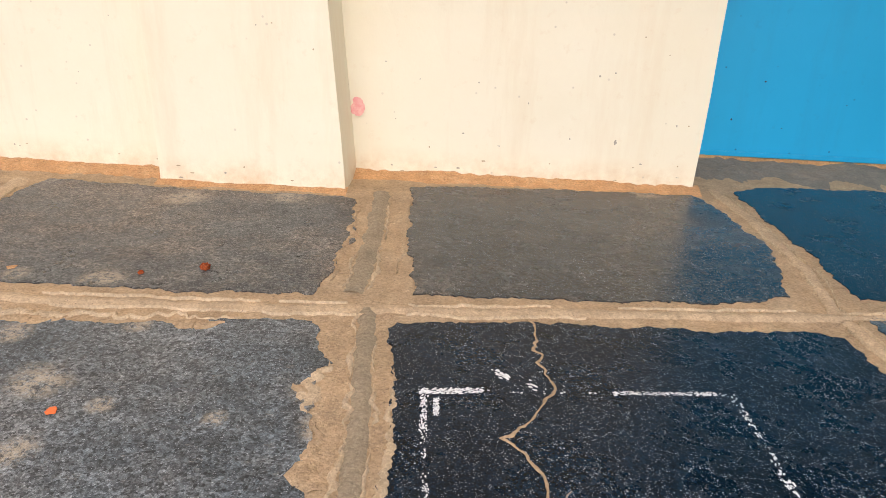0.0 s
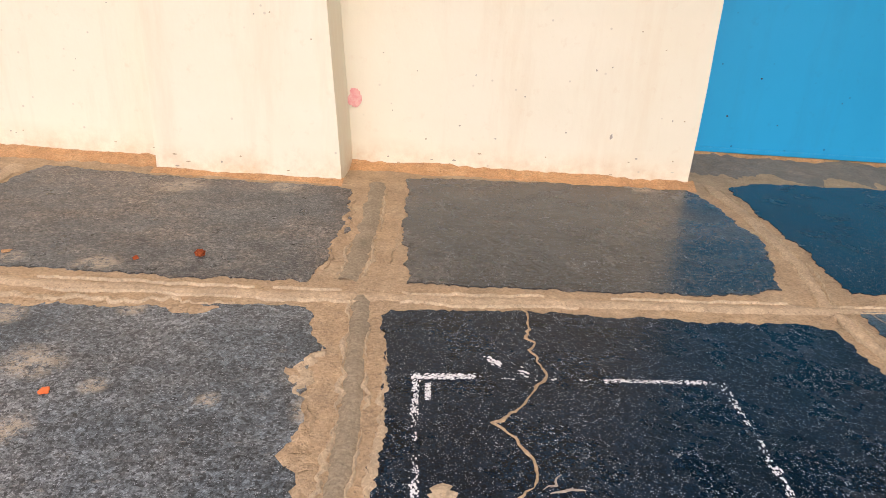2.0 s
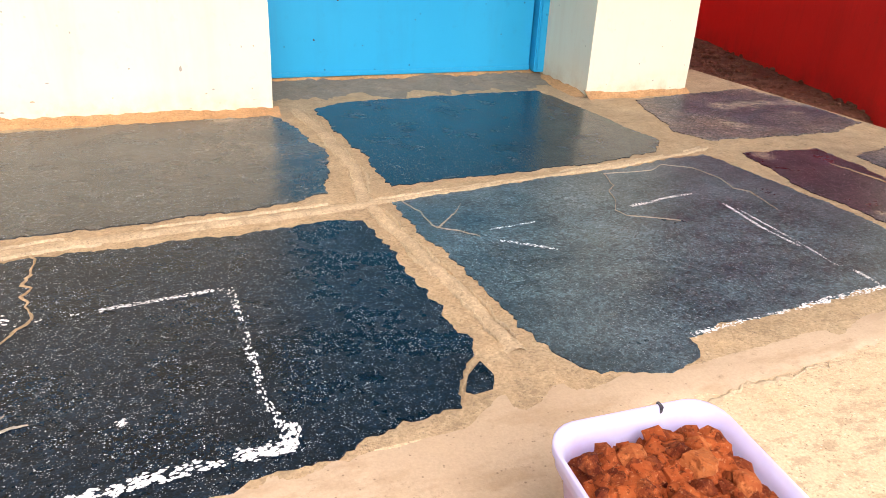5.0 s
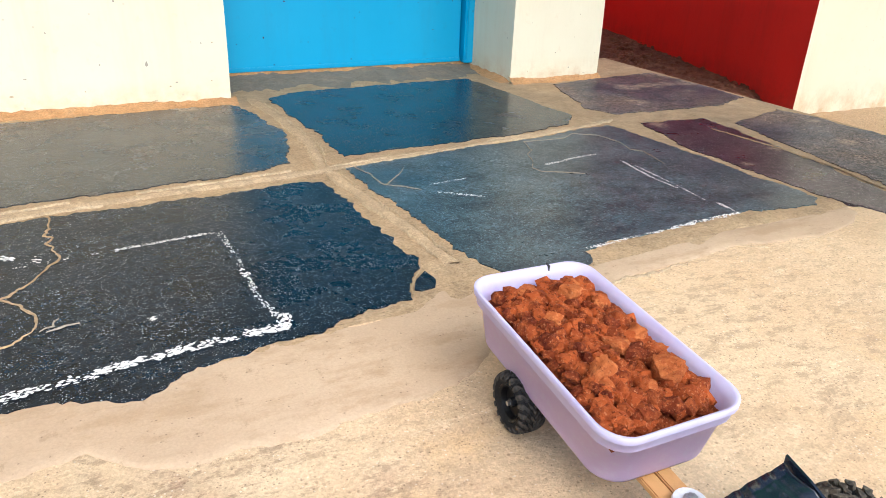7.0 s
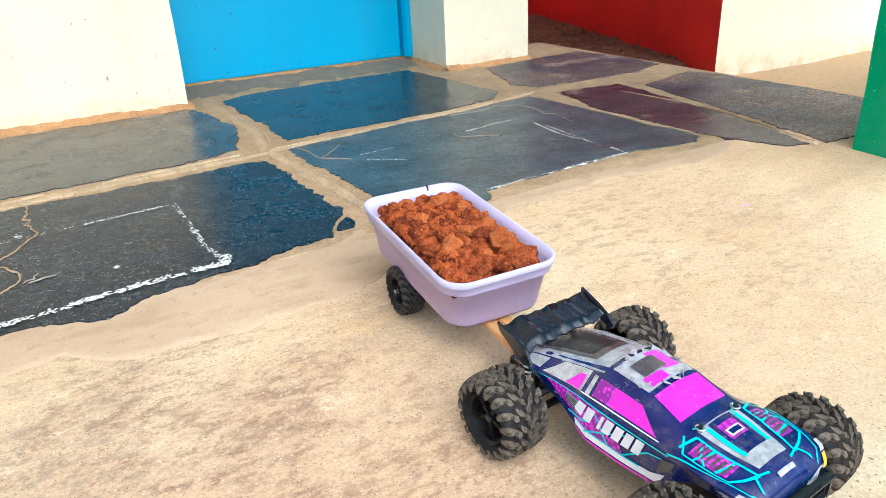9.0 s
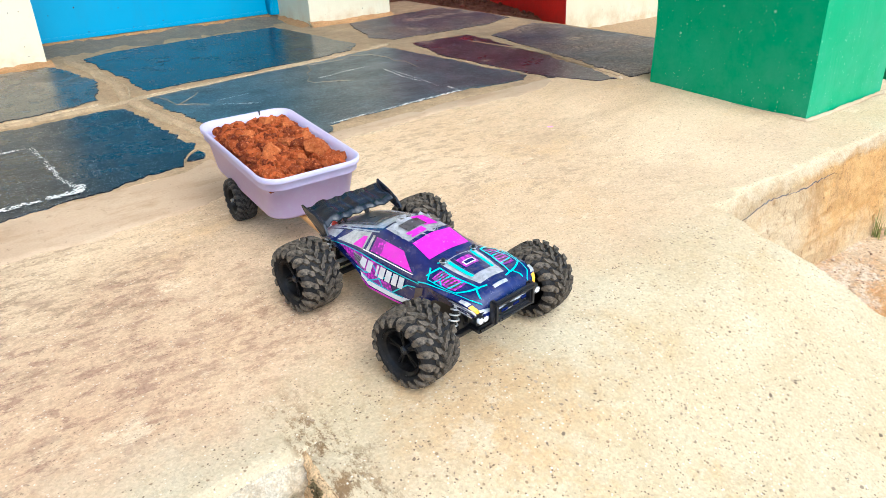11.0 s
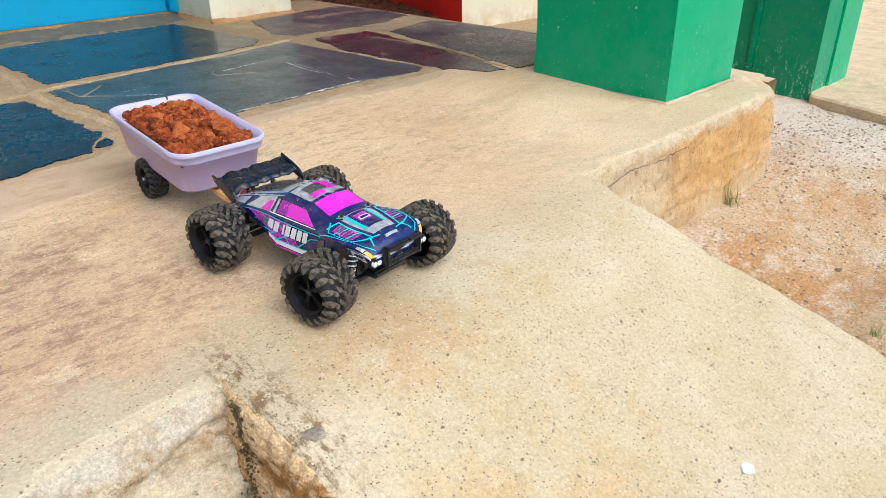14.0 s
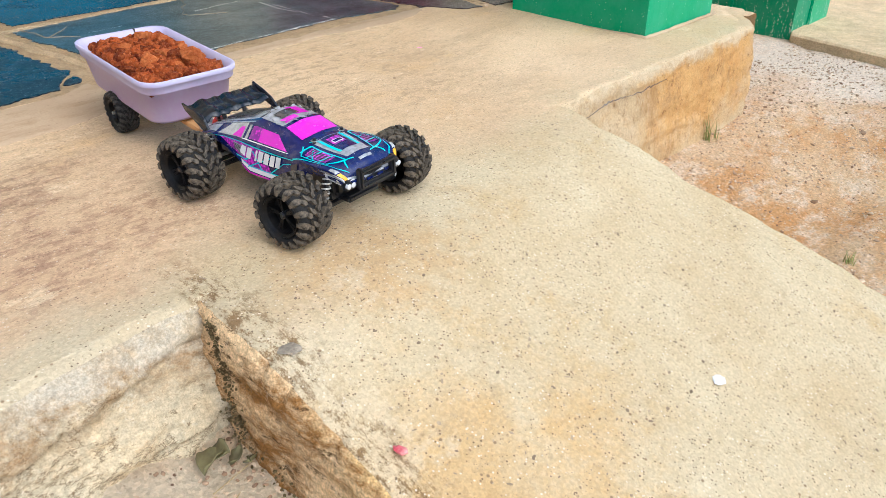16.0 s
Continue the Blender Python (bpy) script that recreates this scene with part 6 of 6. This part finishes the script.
for k, (line, w) in enumerate([([(1.017, 0.134), (1.101, 0.158), (1.23, 0.167), (1.293, 0.174)], 0.010), ([(1.083, 0.218), (1.223, 0.198), (1.384, 0.201), (1.472, 0.164)], 0.009), ([(0.772, 0.096), (0.911, 0.114), (1.011, 0.141)], 0.008)]):
    ribbon("crust_rim", line, w, M_RIDGE, crust, top_z(*line[len(line) // 2]) + 0.0012, 4.4 * k + 2, 0.8, 0.006, taper=True, wander=1.1, edge=0.003)

tagged(ribbon("pillar_foot", [(1.988, 0.04), (1.990, -0.20), (1.990, -0.417), (2.20, -0.420), (2.378, -0.418)], 0.012, M_SKIM, None, top_z(2.0, -0.3) + 0.0016, 6.1, 0.7, 0.005, wander=0.25, edge=0.004), "pale cement smeared round the pillar foot", kind="structure")
verts, faces = [], []
run = steps((1.46, 1.83, 0.003))
for k, x in enumerate(run):
    z = top_z(x, -0.55) - 0.034 + 0.010 * nz(x * 9, 2.0) + 0.006 * nz(x * 40, 5.0) + 0.004 * nz(x * 120, 3.0)
    w = 0.0017 * max(0.15, 0.5 + nz(x * 25, 9.0)) * min(1.0, 6 * min(k, len(run) - 1 - k) / len(run))
    for dy, dz in ((0.0, w), (-0.0015, 0.0), (0.0, -w)):
        verts.append((x, right_edge(x) - 0.012 + dy, z + dz))
for k in range(len(run) - 1):
    for i in range(2):
        faces.append((k * 3 + i, k * 3 + i + 1, k * 3 + i + 4, k * 3 + i + 3))
tagged(link_mesh("lip_crack", verts, faces, M_GREYDARK, None, "dark open crack under the cement lip"), kind="structure")

# ---- worn white lines painted on the slabs ----
def worn_line(line, width, keep, seed, label):
    """Broken flakes of white paint along a line."""
    rr = random.Random(seed)
    verts, faces = [], []
    for (ax, ay), (bx, by) in zip(line, line[1:]):
        a, b = Vector((ax, ay)), Vector((bx, by))
        d = (b - a).normalized()
        side = Vector((-d.y, d.x))
        n = round((b - a).length / 0.0030)
        for k in range(n):
            p = a.lerp(b, k / n)
            for j in range(9):
                c = p + side * width * (j / 8 - 0.5 + rr.uniform(-0.10, 0.10)) + d * rr.uniform(-0.002, 0.002)
                worn = 0.45 * nz(c.x * 16, c.y * 16, seed) + 0.35 * nz(c.x * 48, c.y * 48, seed + 3) + 0.30 * nz(c.x * 150, c.y * 150, seed + 7)
                if keep + worn - 0.22 * abs(j / 4 - 1) ** 2 + rr.uniform(-0.42, 0.42) < 0.42:
                    continue
                s = (width * 0.085 + 0.0003) * rr.uniform(0.7, 1.4)
                base, m = len(verts), 5
                for i in range(m):
                    t = 2 * math.pi * i / m + rr.uniform(-0.4, 0.4)
                    q = c + (d * math.cos(t) * rr.uniform(1.0, 2.2) + side * math.sin(t) * rr.uniform(0.7, 1.2)) * s
                    verts.append((q.x, q.y, 0.0021 + 0.00005 * j + 0.0001 * (k % 3)))
                faces.append(tuple(range(base, base + m)))
    ob = link_mesh("painted_line", verts, faces, M_CHALK, None, label)
    return tagged(ob, kind="structure")


ribbon("mortar_patch", [(0.136, 0.321), (0.152, 0.327), (0.170, 0.327)], 0.022, M_RIDGE, cracks, 0.0026, 3.7, 0.6, 0.003, taper=True, wander=0.4)
ribbon("scuff", [(0.268, 0.343), (0.285, 0.352), (0.292, 0.372)], 0.0022, M_FILL, cracks, 0.0024, 5.7, 0.9, 0.003, taper=True, wander=1.0)
ribbon("scuff", [(0.276, 0.338), (0.302, 0.348), (0.318, 0.347)], 0.0026, M_FILL, cracks, 0.0025, 6.7, 0.9, 0.003, taper=True, wander=1.0)
TXT = "worn broken white line painted on the slate"
worn_line([(0.407, 0.320), (0.416, 0.322)], 0.009, 1.1, 21, "round white paint drop on the slate")
worn_line([(0.10, 0.556), (0.19, 0.568)], 0.012, 0.72, 1, TXT)
worn_line([(0.19, 0.568), (0.29, 0.574), (0.55, 0.597)], 0.010, 0.16, 2, TXT)
worn_line([(0.40, 0.584), (0.54, 0.596)], 0.008, 0.45, 12, TXT)
worn_line([(0.104, 0.555), (0.108, 0.47)], 0.009, 0.5, 3, TXT)
worn_line([(0.122, 0.540), (0.124, 0.50)], 0.007, 0.85, 4, TXT)
worn_line([(0.108, 0.47), (0.118, 0.36), (0.13, 0.20)], 0.010, 0.30, 5, TXT)
worn_line([(0.552, 0.595), (0.558, 0.47), (0.562, 0.33), (0.575, 0.24)], 0.012, 0.24, 6, TXT)
worn_line([(0.580, 0.262), (0.578, 0.228), (0.52, 0.226)], 0.018, 0.58, 7, TXT)
worn_line([(0.56, 0.232), (0.45, 0.224), (0.35, 0.212), (0.23, 0.195)], 0.018, 0.36, 8, TXT)
worn_line([(1.02, 0.69), (1.12, 0.70)], 0.005, 0.35, 9, TXT)
worn_line([(1.349, 0.721), (1.40, 0.728)], 0.008, 0.6, 10, TXT)
worn_line([(1.40, 0.728), (1.437, 0.739), (1.524, 0.748)], 0.006, 0.55, 11, TXT)
worn_line([(1.549, 0.681), (1.533, 0.558), (1.537, 0.469)], 0.006, 0.55, 13, TXT)
worn_line([(1.557, 0.65), (1.549, 0.473), (1.538, 0.383)], 0.004, 0.48, 14, TXT)
worn_line([(1.553, 0.365), (1.55, 0.306)], 0.006, 0.5, 18, TXT)
worn_line([(1.55, 0.306), (1.435, 0.30), (1.329, 0.292)], 0.012, 0.50, 15, TXT)
worn_line([(1.329, 0.292), (1.23, 0.288), (1.14, 0.278)], 0.010, 0.34, 19, TXT)
worn_line([(1.02, 0.64), (1.10, 0.58)], 0.008, 0.45, 16, TXT)
worn_line([(0.20, 0.62), (0.27, 0.585)], 0.020, 0.12, 17, TXT)

# ---- marks on the wall ----
def blot(name, centre, size, material, seed, label, y):
    """An uneven flat smear on a wall that faces -y."""
    verts, faces = [(centre[0], y, centre[1])], []
    n = 40
    for k in range(n):
        a = 2 * math.pi * k / n
        r = 1 + 0.4 * nz(math.cos(a) * 1.2, math.sin(a) * 1.2, seed) + 0.12 * nz(math.cos(a) * 5, math.sin(a) * 5, seed)
        verts.append((centre[0] + size[0] * r * math.cos(a), y, centre[1] + size[1] * r * math.sin(a)))
    faces = [(0, k + 1, (k + 1) % n + 1) for k in range(n)]
    ob = link_mesh(name, verts, faces, material, None, label)
    return tagged(ob, kind="structure")


M_PINK = plain_mat("pink_smear", (0.78, 0.33, 0.30), (0.84, 0.56, 0.45), 0.8, 70)
M_SCUFF = plain_mat("dark_scuff", (0.42, 0.37, 0.28), (0.27, 0.23, 0.17), 0.8, 90)
blot("wall_smear", (-0.158, 0.188), (0.020, 0.026), M_PINK, 1.0, "faded pink smear on the cream wall", WALL_Y - 0.0075)
for k, (x, z, a, b) in enumerate([(0.543, 0.126, 0.006, 0.010), (0.48, 0.30, 0.004, 0.004), (0.52, 0.31, 0.004, 0.003), (0.30, 0.22, 0.003, 0.004), (0.42, 0.13, 0.004, 0.003), (0.13, 0.13, 0.005, 0.003), (0.70, 0.18, 0.003, 0.004), (0.23, 0.10, 0.007, 0.002), (0.62, 0.07, 0.006, 0.003)]):
    blot("wall_scuff", (x, z), (0.6 * a, 0.7 * b), M_SCUFF, 4.0 + k, "small dark scuff on the cream wall", WALL_Y - 0.0075)
for k, (x, z, a, b) in enumerate([(1.04, 0.26, 0.006, 0.004), (1.30, 0.20, 0.003, 0.003), (0.96, 0.14, 0.005, 0.005), (1.50, 0.30, 0.005, 0.004), (1.12, 0.12, 0.003, 0.003), (1.62, 0.15, 0.004, 0.003)]):
    blot("door_chip", (x, z), (0.6 * a, 0.6 * b), M_GREYDARK, 8.0 + k, "dark chip in the blue paint", DOOR_Y - 0.001)

g = random.Random(21)
for x0, x1, y, n in ((-1.1, -0.66, 1.53, 7), (-0.64, -0.19, 1.44, 9), (-0.1, 0.76, WALL_Y, 20), (1.80, 2.17, 1.603, 9)):
    for k in range(n):
        low = g.random() < 0.6
        blot("wall_chip", (g.uniform(x0, x1), g.uniform(0.012, 0.06) if low else g.uniform(0.06, 0.45)), (g.uniform(0.0015, 0.006), g.uniform(0.0008, 0.0024)) if low else (g.uniform(0.001, 0.0025), g.uniform(0.001, 0.0025)), M_SCUFF if g.random() < 0.4 else M_RIDGE, 3.0 * k + x0, "small chip in the cream paint", y - 0.0076)

# ---- neighbouring porch ----
bm = bmesh.new()
for y0, y1, d in ((-0.066, -0.045, 0.014), (-0.080, -0.066, 0.003)):
    box_bm(3.36 - d, 3.372, y0, y1, -0.45, 2.6, 0.0025, bm)
tagged(part("green_post_rib", bm, M_GREEN_WORN, None, "raised green rib on the neighbouring pillar"), kind="structure")
tagged(part("green_post_panel", box_bm(3.520, 3.735, -0.329, -0.30, -0.45, 2.6, 0.004), M_GREEN, None, "green board on the front of the neighbouring pillar"), kind="structure")
bm = bmesh.new()
outline = [(3.42, 0.02), (3.41, -0.30), (3.325, -0.335), (3.207, -0.696), (2.95, -1.75), (9.0, -1.75), (9.0, 1.34), (3.40, 1.34)]
ring = ragged(outline, 3.0, 0.004, 0.04)
up, mid, low = [[bm.verts.new((p.x + d, p.y, z)) for p in ring] for d, z in ((0.012, -0.266), (0.0, -0.273), (-0.012, -0.6))]
bm.faces.new(up)
for a, b in ((up, mid), (mid, low)):
    for k in range(len(ring)):
        bm.faces.new((a[k], b[k], b[(k + 1) % len(ring)], a[(k + 1) % len(ring)]))
bmesh.ops.recalc_face_normals(bm, faces=bm.faces)
tagged(part("neighbour_porch", bm, M_SANDY, None, "low sandy cement porch of the neighbouring block"), kind="structure")

# ---- loose stones ----
def stone_heap(name, spots, material, label, seed, flat=0.6):
    rr = random.Random(seed)
    bm = bmesh.new()
    ico = bmesh.new()
    bmesh.ops.create_icosphere(ico, subdivisions=1, radius=1.0)
    base_v, base_f = [v.co.copy() for v in ico.verts], [[v.index for v in f.verts] for f in ico.faces]
    ico.free()
    verts, faces = [], []
    for x, y, z, s in spots:
        o = len(verts)
        turn = Euler((rr.uniform(-0.5, 0.5), rr.uniform(-0.5, 0.5), rr.uniform(0, 6))).to_matrix()
        sc = Vector((s * rr.uniform(0.8, 1.4), s * rr.uniform(0.7, 1.1), s * flat * rr.uniform(0.6, 1.1)))
        sh = rr.uniform(0, 99)
        for p in base_v:
            k = 1 + 0.35 * noise.noise(p * 1.6 + Vector((sh, 0, 0)))
            q = turn @ Vector((p.x * sc.x * k, p.y * sc.y * k, p.z * sc.z * k))
            verts.append((x + q.x, y + q.y, z + q.z))
        faces += [tuple(i + o for i in f) for f in base_f]
    bm.free()
    return tagged(link_mesh(name, verts, faces, material, None, label), label, name.replace("_", " "), kind="stuff")


def pebble_mat(name="mixed_gravel", dark=(0.17, 0.10, 0.06), pale=(0.78, 0.62, 0.44), dust=(0.46, 0.26, 0.14)):
    m = Nodes(name)
    base = m.mix(m.island(), dark, pale)
    base = m.mix(m.ramp(m.noise(120, 4, 0.7), 0.4, 0.7, 0, 0.6), base, dust)
    return m.done(base, 0.9, m.noise(200, 4, 0.7), 0.6, 0.002, spec=0.2)


M_PEBBLE = pebble_mat()
M_AGGREGATE = pebble_mat("ramp_stone", (0.17, 0.125, 0.085), (0.50, 0.39, 0.26), (0.30, 0.21, 0.14))
rr = random.Random(3)
spots = []
while len(spots) < 11000:
    x, y = rr.uniform(1.45, 3.6), rr.uniform(-1.9, -0.35)
    z = ground_z(x, y)
    if rr.random() > 0.25 + 0.9 * smooth01(-0.15, 0.35, nz(x * 4, y * 6, 2.0)):
        continue
    spots.append((x, y, z + 0.001, rr.choice((0.0014, 0.002, 0.002, 0.0025, 0.003, 0.004)) * (2.4 if rr.random() < 0.03 else 1)))
for _ in range(500):
    x, y = rr.gauss(2.9, 0.35), rr.gauss(-0.75, 0.22)
    spots.append((x, y, ground_z(x, y) + 0.001, rr.choice((0.003, 0.004, 0.006))))
stone_heap("yard_gravel", spots, M_PEBBLE, "fine mixed gravel strewn over the yard earth", 5)
spots = []
for _ in range(4600):
    x, y = rr.uniform(0.61, 1.46), rr.uniform(-1.75, -0.58)
    s = rr.choice((0.0007, 0.0008, 0.0010, 0.0010, 0.0013, 0.0016, 0.0022, 0.0036))
    spots.append((x, y, porch_z(x, y) - s * 0.25, s))
stone_heap("ramp_aggregate", spots, M_AGGREGATE, "small dark stones showing in the ramp concrete", 6, 0.35)
spots = []
for _ in range(240):
    x, y = rr.gauss(0.545, 0.05), rr.gauss(-0.80, 0.10)
    if x < 0.575:
        spots.append((x, y, ground_z(x, y) + 0.001, rr.choice((0.0012, 0.002, 0.003, 0.0042))))
stone_heap("corner_rubble", spots, M_PEBBLE, "crumbs of stone and dirt in the corner beside the ramp", 7)


def loose(name, x, y, z, s, material, label, category, seed, flat=0.6):
    q = random.Random(seed)
    bm = bmesh.new()
    clod(bm, Vector((0, 0, 0)), s, q, 3)
    for v in bm.verts:
        v.co.z *= flat
    ob = part(name, bm, material)
    ob.location = (x, y, z + s * flat * 0.55)
    return tagged(ob, label, category)


M_ORANGE = plain_mat("orange_crumb", (0.72, 0.16, 0.03), (0.55, 0.12, 0.03), 0.8, 120)
loose("earth_crumb", -0.346, 0.922, 0.0, 0.011, M_CLOD, "small red earth crumb on the slate", "earth crumb", 1, 0.9)
loose("earth_crumb", -0.455, 0.885, 0.0, 0.006, M_CLOD, "small red earth crumb on the slate", "earth crumb", 2, 0.8)
loose("earth_crumb", -0.47, 0.41, 0.0, 0.006, M_CLOD, "small red earth crumb on the slate", "earth crumb", 3, 0.8)
loose("orange_scrap", -0.384, 0.46, 0.0, 0.012, M_ORANGE, "flat orange scrap lying on the slate", "scrap", 4, 0.25)
loose("orange_scrap", -0.63, 0.64, 0.0, 0.009, M_ORANGE, "flat orange scrap lying on the slate", "scrap", 5, 0.25)
loose("orange_scrap", -0.70, 0.88, 0.0, 0.010, M_DUST, "smear of rust coloured earth on the slate", "scrap", 6, 0.2)
loose("pink_scrap", 1.517, -0.068, top_z(1.517, -0.068), 0.009, plain_mat("pink_paper", (0.85, 0.35, 0.55), (0.8, 0.3, 0.5), 0.8), "scrap of pink paper on the cement", "scrap", 7, 0.12)
loose("white_chip", 1.042, -1.090, ramp_z(1.042, -1.090), 0.011, M_WHITE, "flat white chip lying on the ramp", "chip", 8, 0.16)
loose("berry_scrap", 0.634, -0.937, ramp_z(0.634, -0.937), 0.011, plain_mat("red_peel", (0.6, 0.06, 0.10), (0.75, 0.45, 0.4), 0.7), "shrivelled red and white peel on the ramp", "peel", 9, 0.7)
loose("dark_pebble", 1.948, 0.091, 0.0, 0.008, M_PEBBLE, "dark pebble at the end of the joint", "pebble", 10, 0.8)
loose("grey_stone", 0.620, -0.782, ramp_z(0.620, -0.782) - 0.001, 0.015, M_FILL, "grey stone set in the ramp edge", "stone", 13, 0.22)
loose("pebble", 1.31, -0.20, top_z(1.31, -0.2), 0.005, M_PEBBLE, "small pebble on the cement apron", "pebble", 12, 0.5)


# ---- grass and leaf litter ----
def blades(n, reach, seed, width=0.0014):
    q = random.Random(seed)
    verts, faces = [], []
    for _ in range(n):
        a, h, b = q.uniform(0, 6.28), q.uniform(0.5, 1.0) * reach, q.uniform(0.15, 0.7)
        d, s = Vector((math.cos(a), math.sin(a), 0)), Vector((-math.sin(a), math.cos(a), 0))
        o = Vector((q.gauss(0, 0.006), q.gauss(0, 0.006), 0))
        base = len(verts)
        for k in range(5):
            f = k / 4
            p = o + d * (b * h * f * f) + Vector((0, 0, h * (f - 0.25 * b * f * f)))
            w = width * (1 - f * 0.92)
            verts += [tuple(p + s * w), tuple(p - s * w)]
        for k in range(4):
            i = base + 2 * k
            faces.append((i, i + 1, i + 3, i + 2))
    return verts, faces


M_GRASS = plain_mat("grass_blade", (0.24, 0.28, 0.07), (0.42, 0.38, 0.15), 0.6, 60)
for x, y, n, h in ((2.075, -0.592, 15, 0.105), (1.80, -1.052, 16, 0.035), (2.10, -0.602, 7, 0.06)):
    ob = link_mesh("grass_tuft", *blades(n, h, int(x * 100)), M_GRASS, None)
    ob.location = (x, y, ground_z(x, y))
    tagged(ob, "thin green grass tuft growing from the earth", "grass", "grass tufts")


def leaf(x, y, z, size, turn, material, label, seed):
    q = random.Random(seed)
    verts, faces = [], []
    for j in range(7):
        f = j / 6
        w = size * 0.42 * math.sin(math.pi * min(0.98, f * 0.93 + 0.06))
        for i in range(5):
            u = i / 2 - 1
            verts.append(((f - 0.5) * size, u * w, 0.25 * size * abs(u) ** 1.5 * q.uniform(0.6, 1.2) + 0.18 * size * math.sin(f * 3 + seed)))
    for j in range(6):
        for i in range(4):
            a = j * 5 + i
            faces.append((a, a + 1, a + 6, a + 5))
    ob = link_mesh("dry_leaf", verts, faces, material, None, smooth=True)
    ob.matrix_world = pose(x, y, z, q.uniform(-20, 20), q.uniform(-20, 20), turn)
    m = ob.modifiers.new("thickness", "SOLIDIFY")
    m.thickness = 0.0008
    return tagged(ob, label, "leaf", "leaf litter")


M_LEAF = plain_mat("olive_dry_leaf", (0.17, 0.15, 0.065), (0.09, 0.065, 0.032), 0.7, 40, bump=0.3)
M_STRAW = plain_mat("dry_straw", (0.48, 0.36, 0.18), (0.34, 0.24, 0.12), 0.8, 60)
for k, (x, y, s, t) in enumerate(((0.528, -0.735, 0.040, 30), (0.540, -0.728, 0.034, 120), (0.560, -0.76, 0.022, 70), (0.552, -0.742, 0.024, 200))):
    leaf(x, y, ground_z(x, y) + 0.012, s, t, M_LEAF, "curled dry olive leaf in the dirty corner", k)
for k in range(10):
    q = random.Random(40 + k)
    x, y, a = q.uniform(0.50, 0.57), q.uniform(-0.92, -0.74), q.uniform(0, 3.1)
    d = Vector((math.cos(a), math.sin(a), 0)) * q.uniform(0.015, 0.05)
    p = Vector((x, y, ground_z(x, y) + 0.005))
    tagged(part("straw", rod(p - d, p + d + Vector((0, 0, 0.004)), 0.0007, None, 6), M_STRAW), "thin dry stalk among the leaf litter", "stalk", "leaf litter")


# ---- dark earth in the passage, damp dirt in the corner by the ramp ----
M_SOIL = earth_mat("passage_soil", (0.21, 0.085, 0.045), (0.11, 0.042, 0.024), (0.36, 0.18, 0.10), 38, 1.0, 0.02, 0.9, (0.03, 0.018, 0.012))
PX, PY = steps((2.19, 3.9, 0.025)), steps((0.75, 2.6, 0.03), (2.6, 4.2, 0.1))


def passage_z(x, y):
    line = 3.05 + 0.35 * (y - 1.35)
    return -0.125 + 0.014 * nz(x * 8, y * 8) + 0.008 * nz(x * 25, y * 25) - 0.1 * smooth01(1.25, 0.95, y) - 0.08 * smooth01(line + 0.1, line + 0.3, x) - 0.12 * smooth01(2.72, 2.92, x) * smooth01(1.65, 1.42, y)


sheet("passage_ground", PX, PY, passage_z, M_SOIL, "dark reddish crumbly earth of the narrow passage")
spots = []
for _ in range(900):
    x, y = rr.uniform(2.3, 3.6), rr.uniform(1.2, 3.2)
    spots.append((x, y, passage_z(x, y) + 0.002, rr.choice((0.005, 0.008, 0.013, 0.02))))
stone_heap("passage_clods", spots, M_SOIL, "crumbled dark clods on the passage earth", 8, 0.7)
M_MOSS = plain_mat("damp_dirt", (0.075, 0.052, 0.024), (0.19, 0.145, 0.07), 0.95, 120, bump=0.5, spec=0.1)
spots = []
for _ in range(800):
    f = rr.random()
    x = RAMP_L - 0.001 - abs(rr.gauss(0, 0.008)) * (0.3 + f)
    y = -0.672 - 0.05 * f - abs(rr.gauss(0, 0.010))
    spots.append((x, y, -0.035 - 0.145 * f, rr.choice((0.0007, 0.001, 0.0014, 0.002))))
for _ in range(260):
    y = rr.uniform(-1.0, -0.69)
    spots.append((RAMP_L - 0.006 - abs(rr.gauss(0, 0.010)), y, ground_z(0.57, y) + abs(rr.gauss(0, 0.012)), rr.choice((0.001, 0.0015, 0.0022))))
stone_heap("corner_dirt", spots, M_MOSS, "black damp dirt crusted in the corner beside the ramp", 9, 0.8)
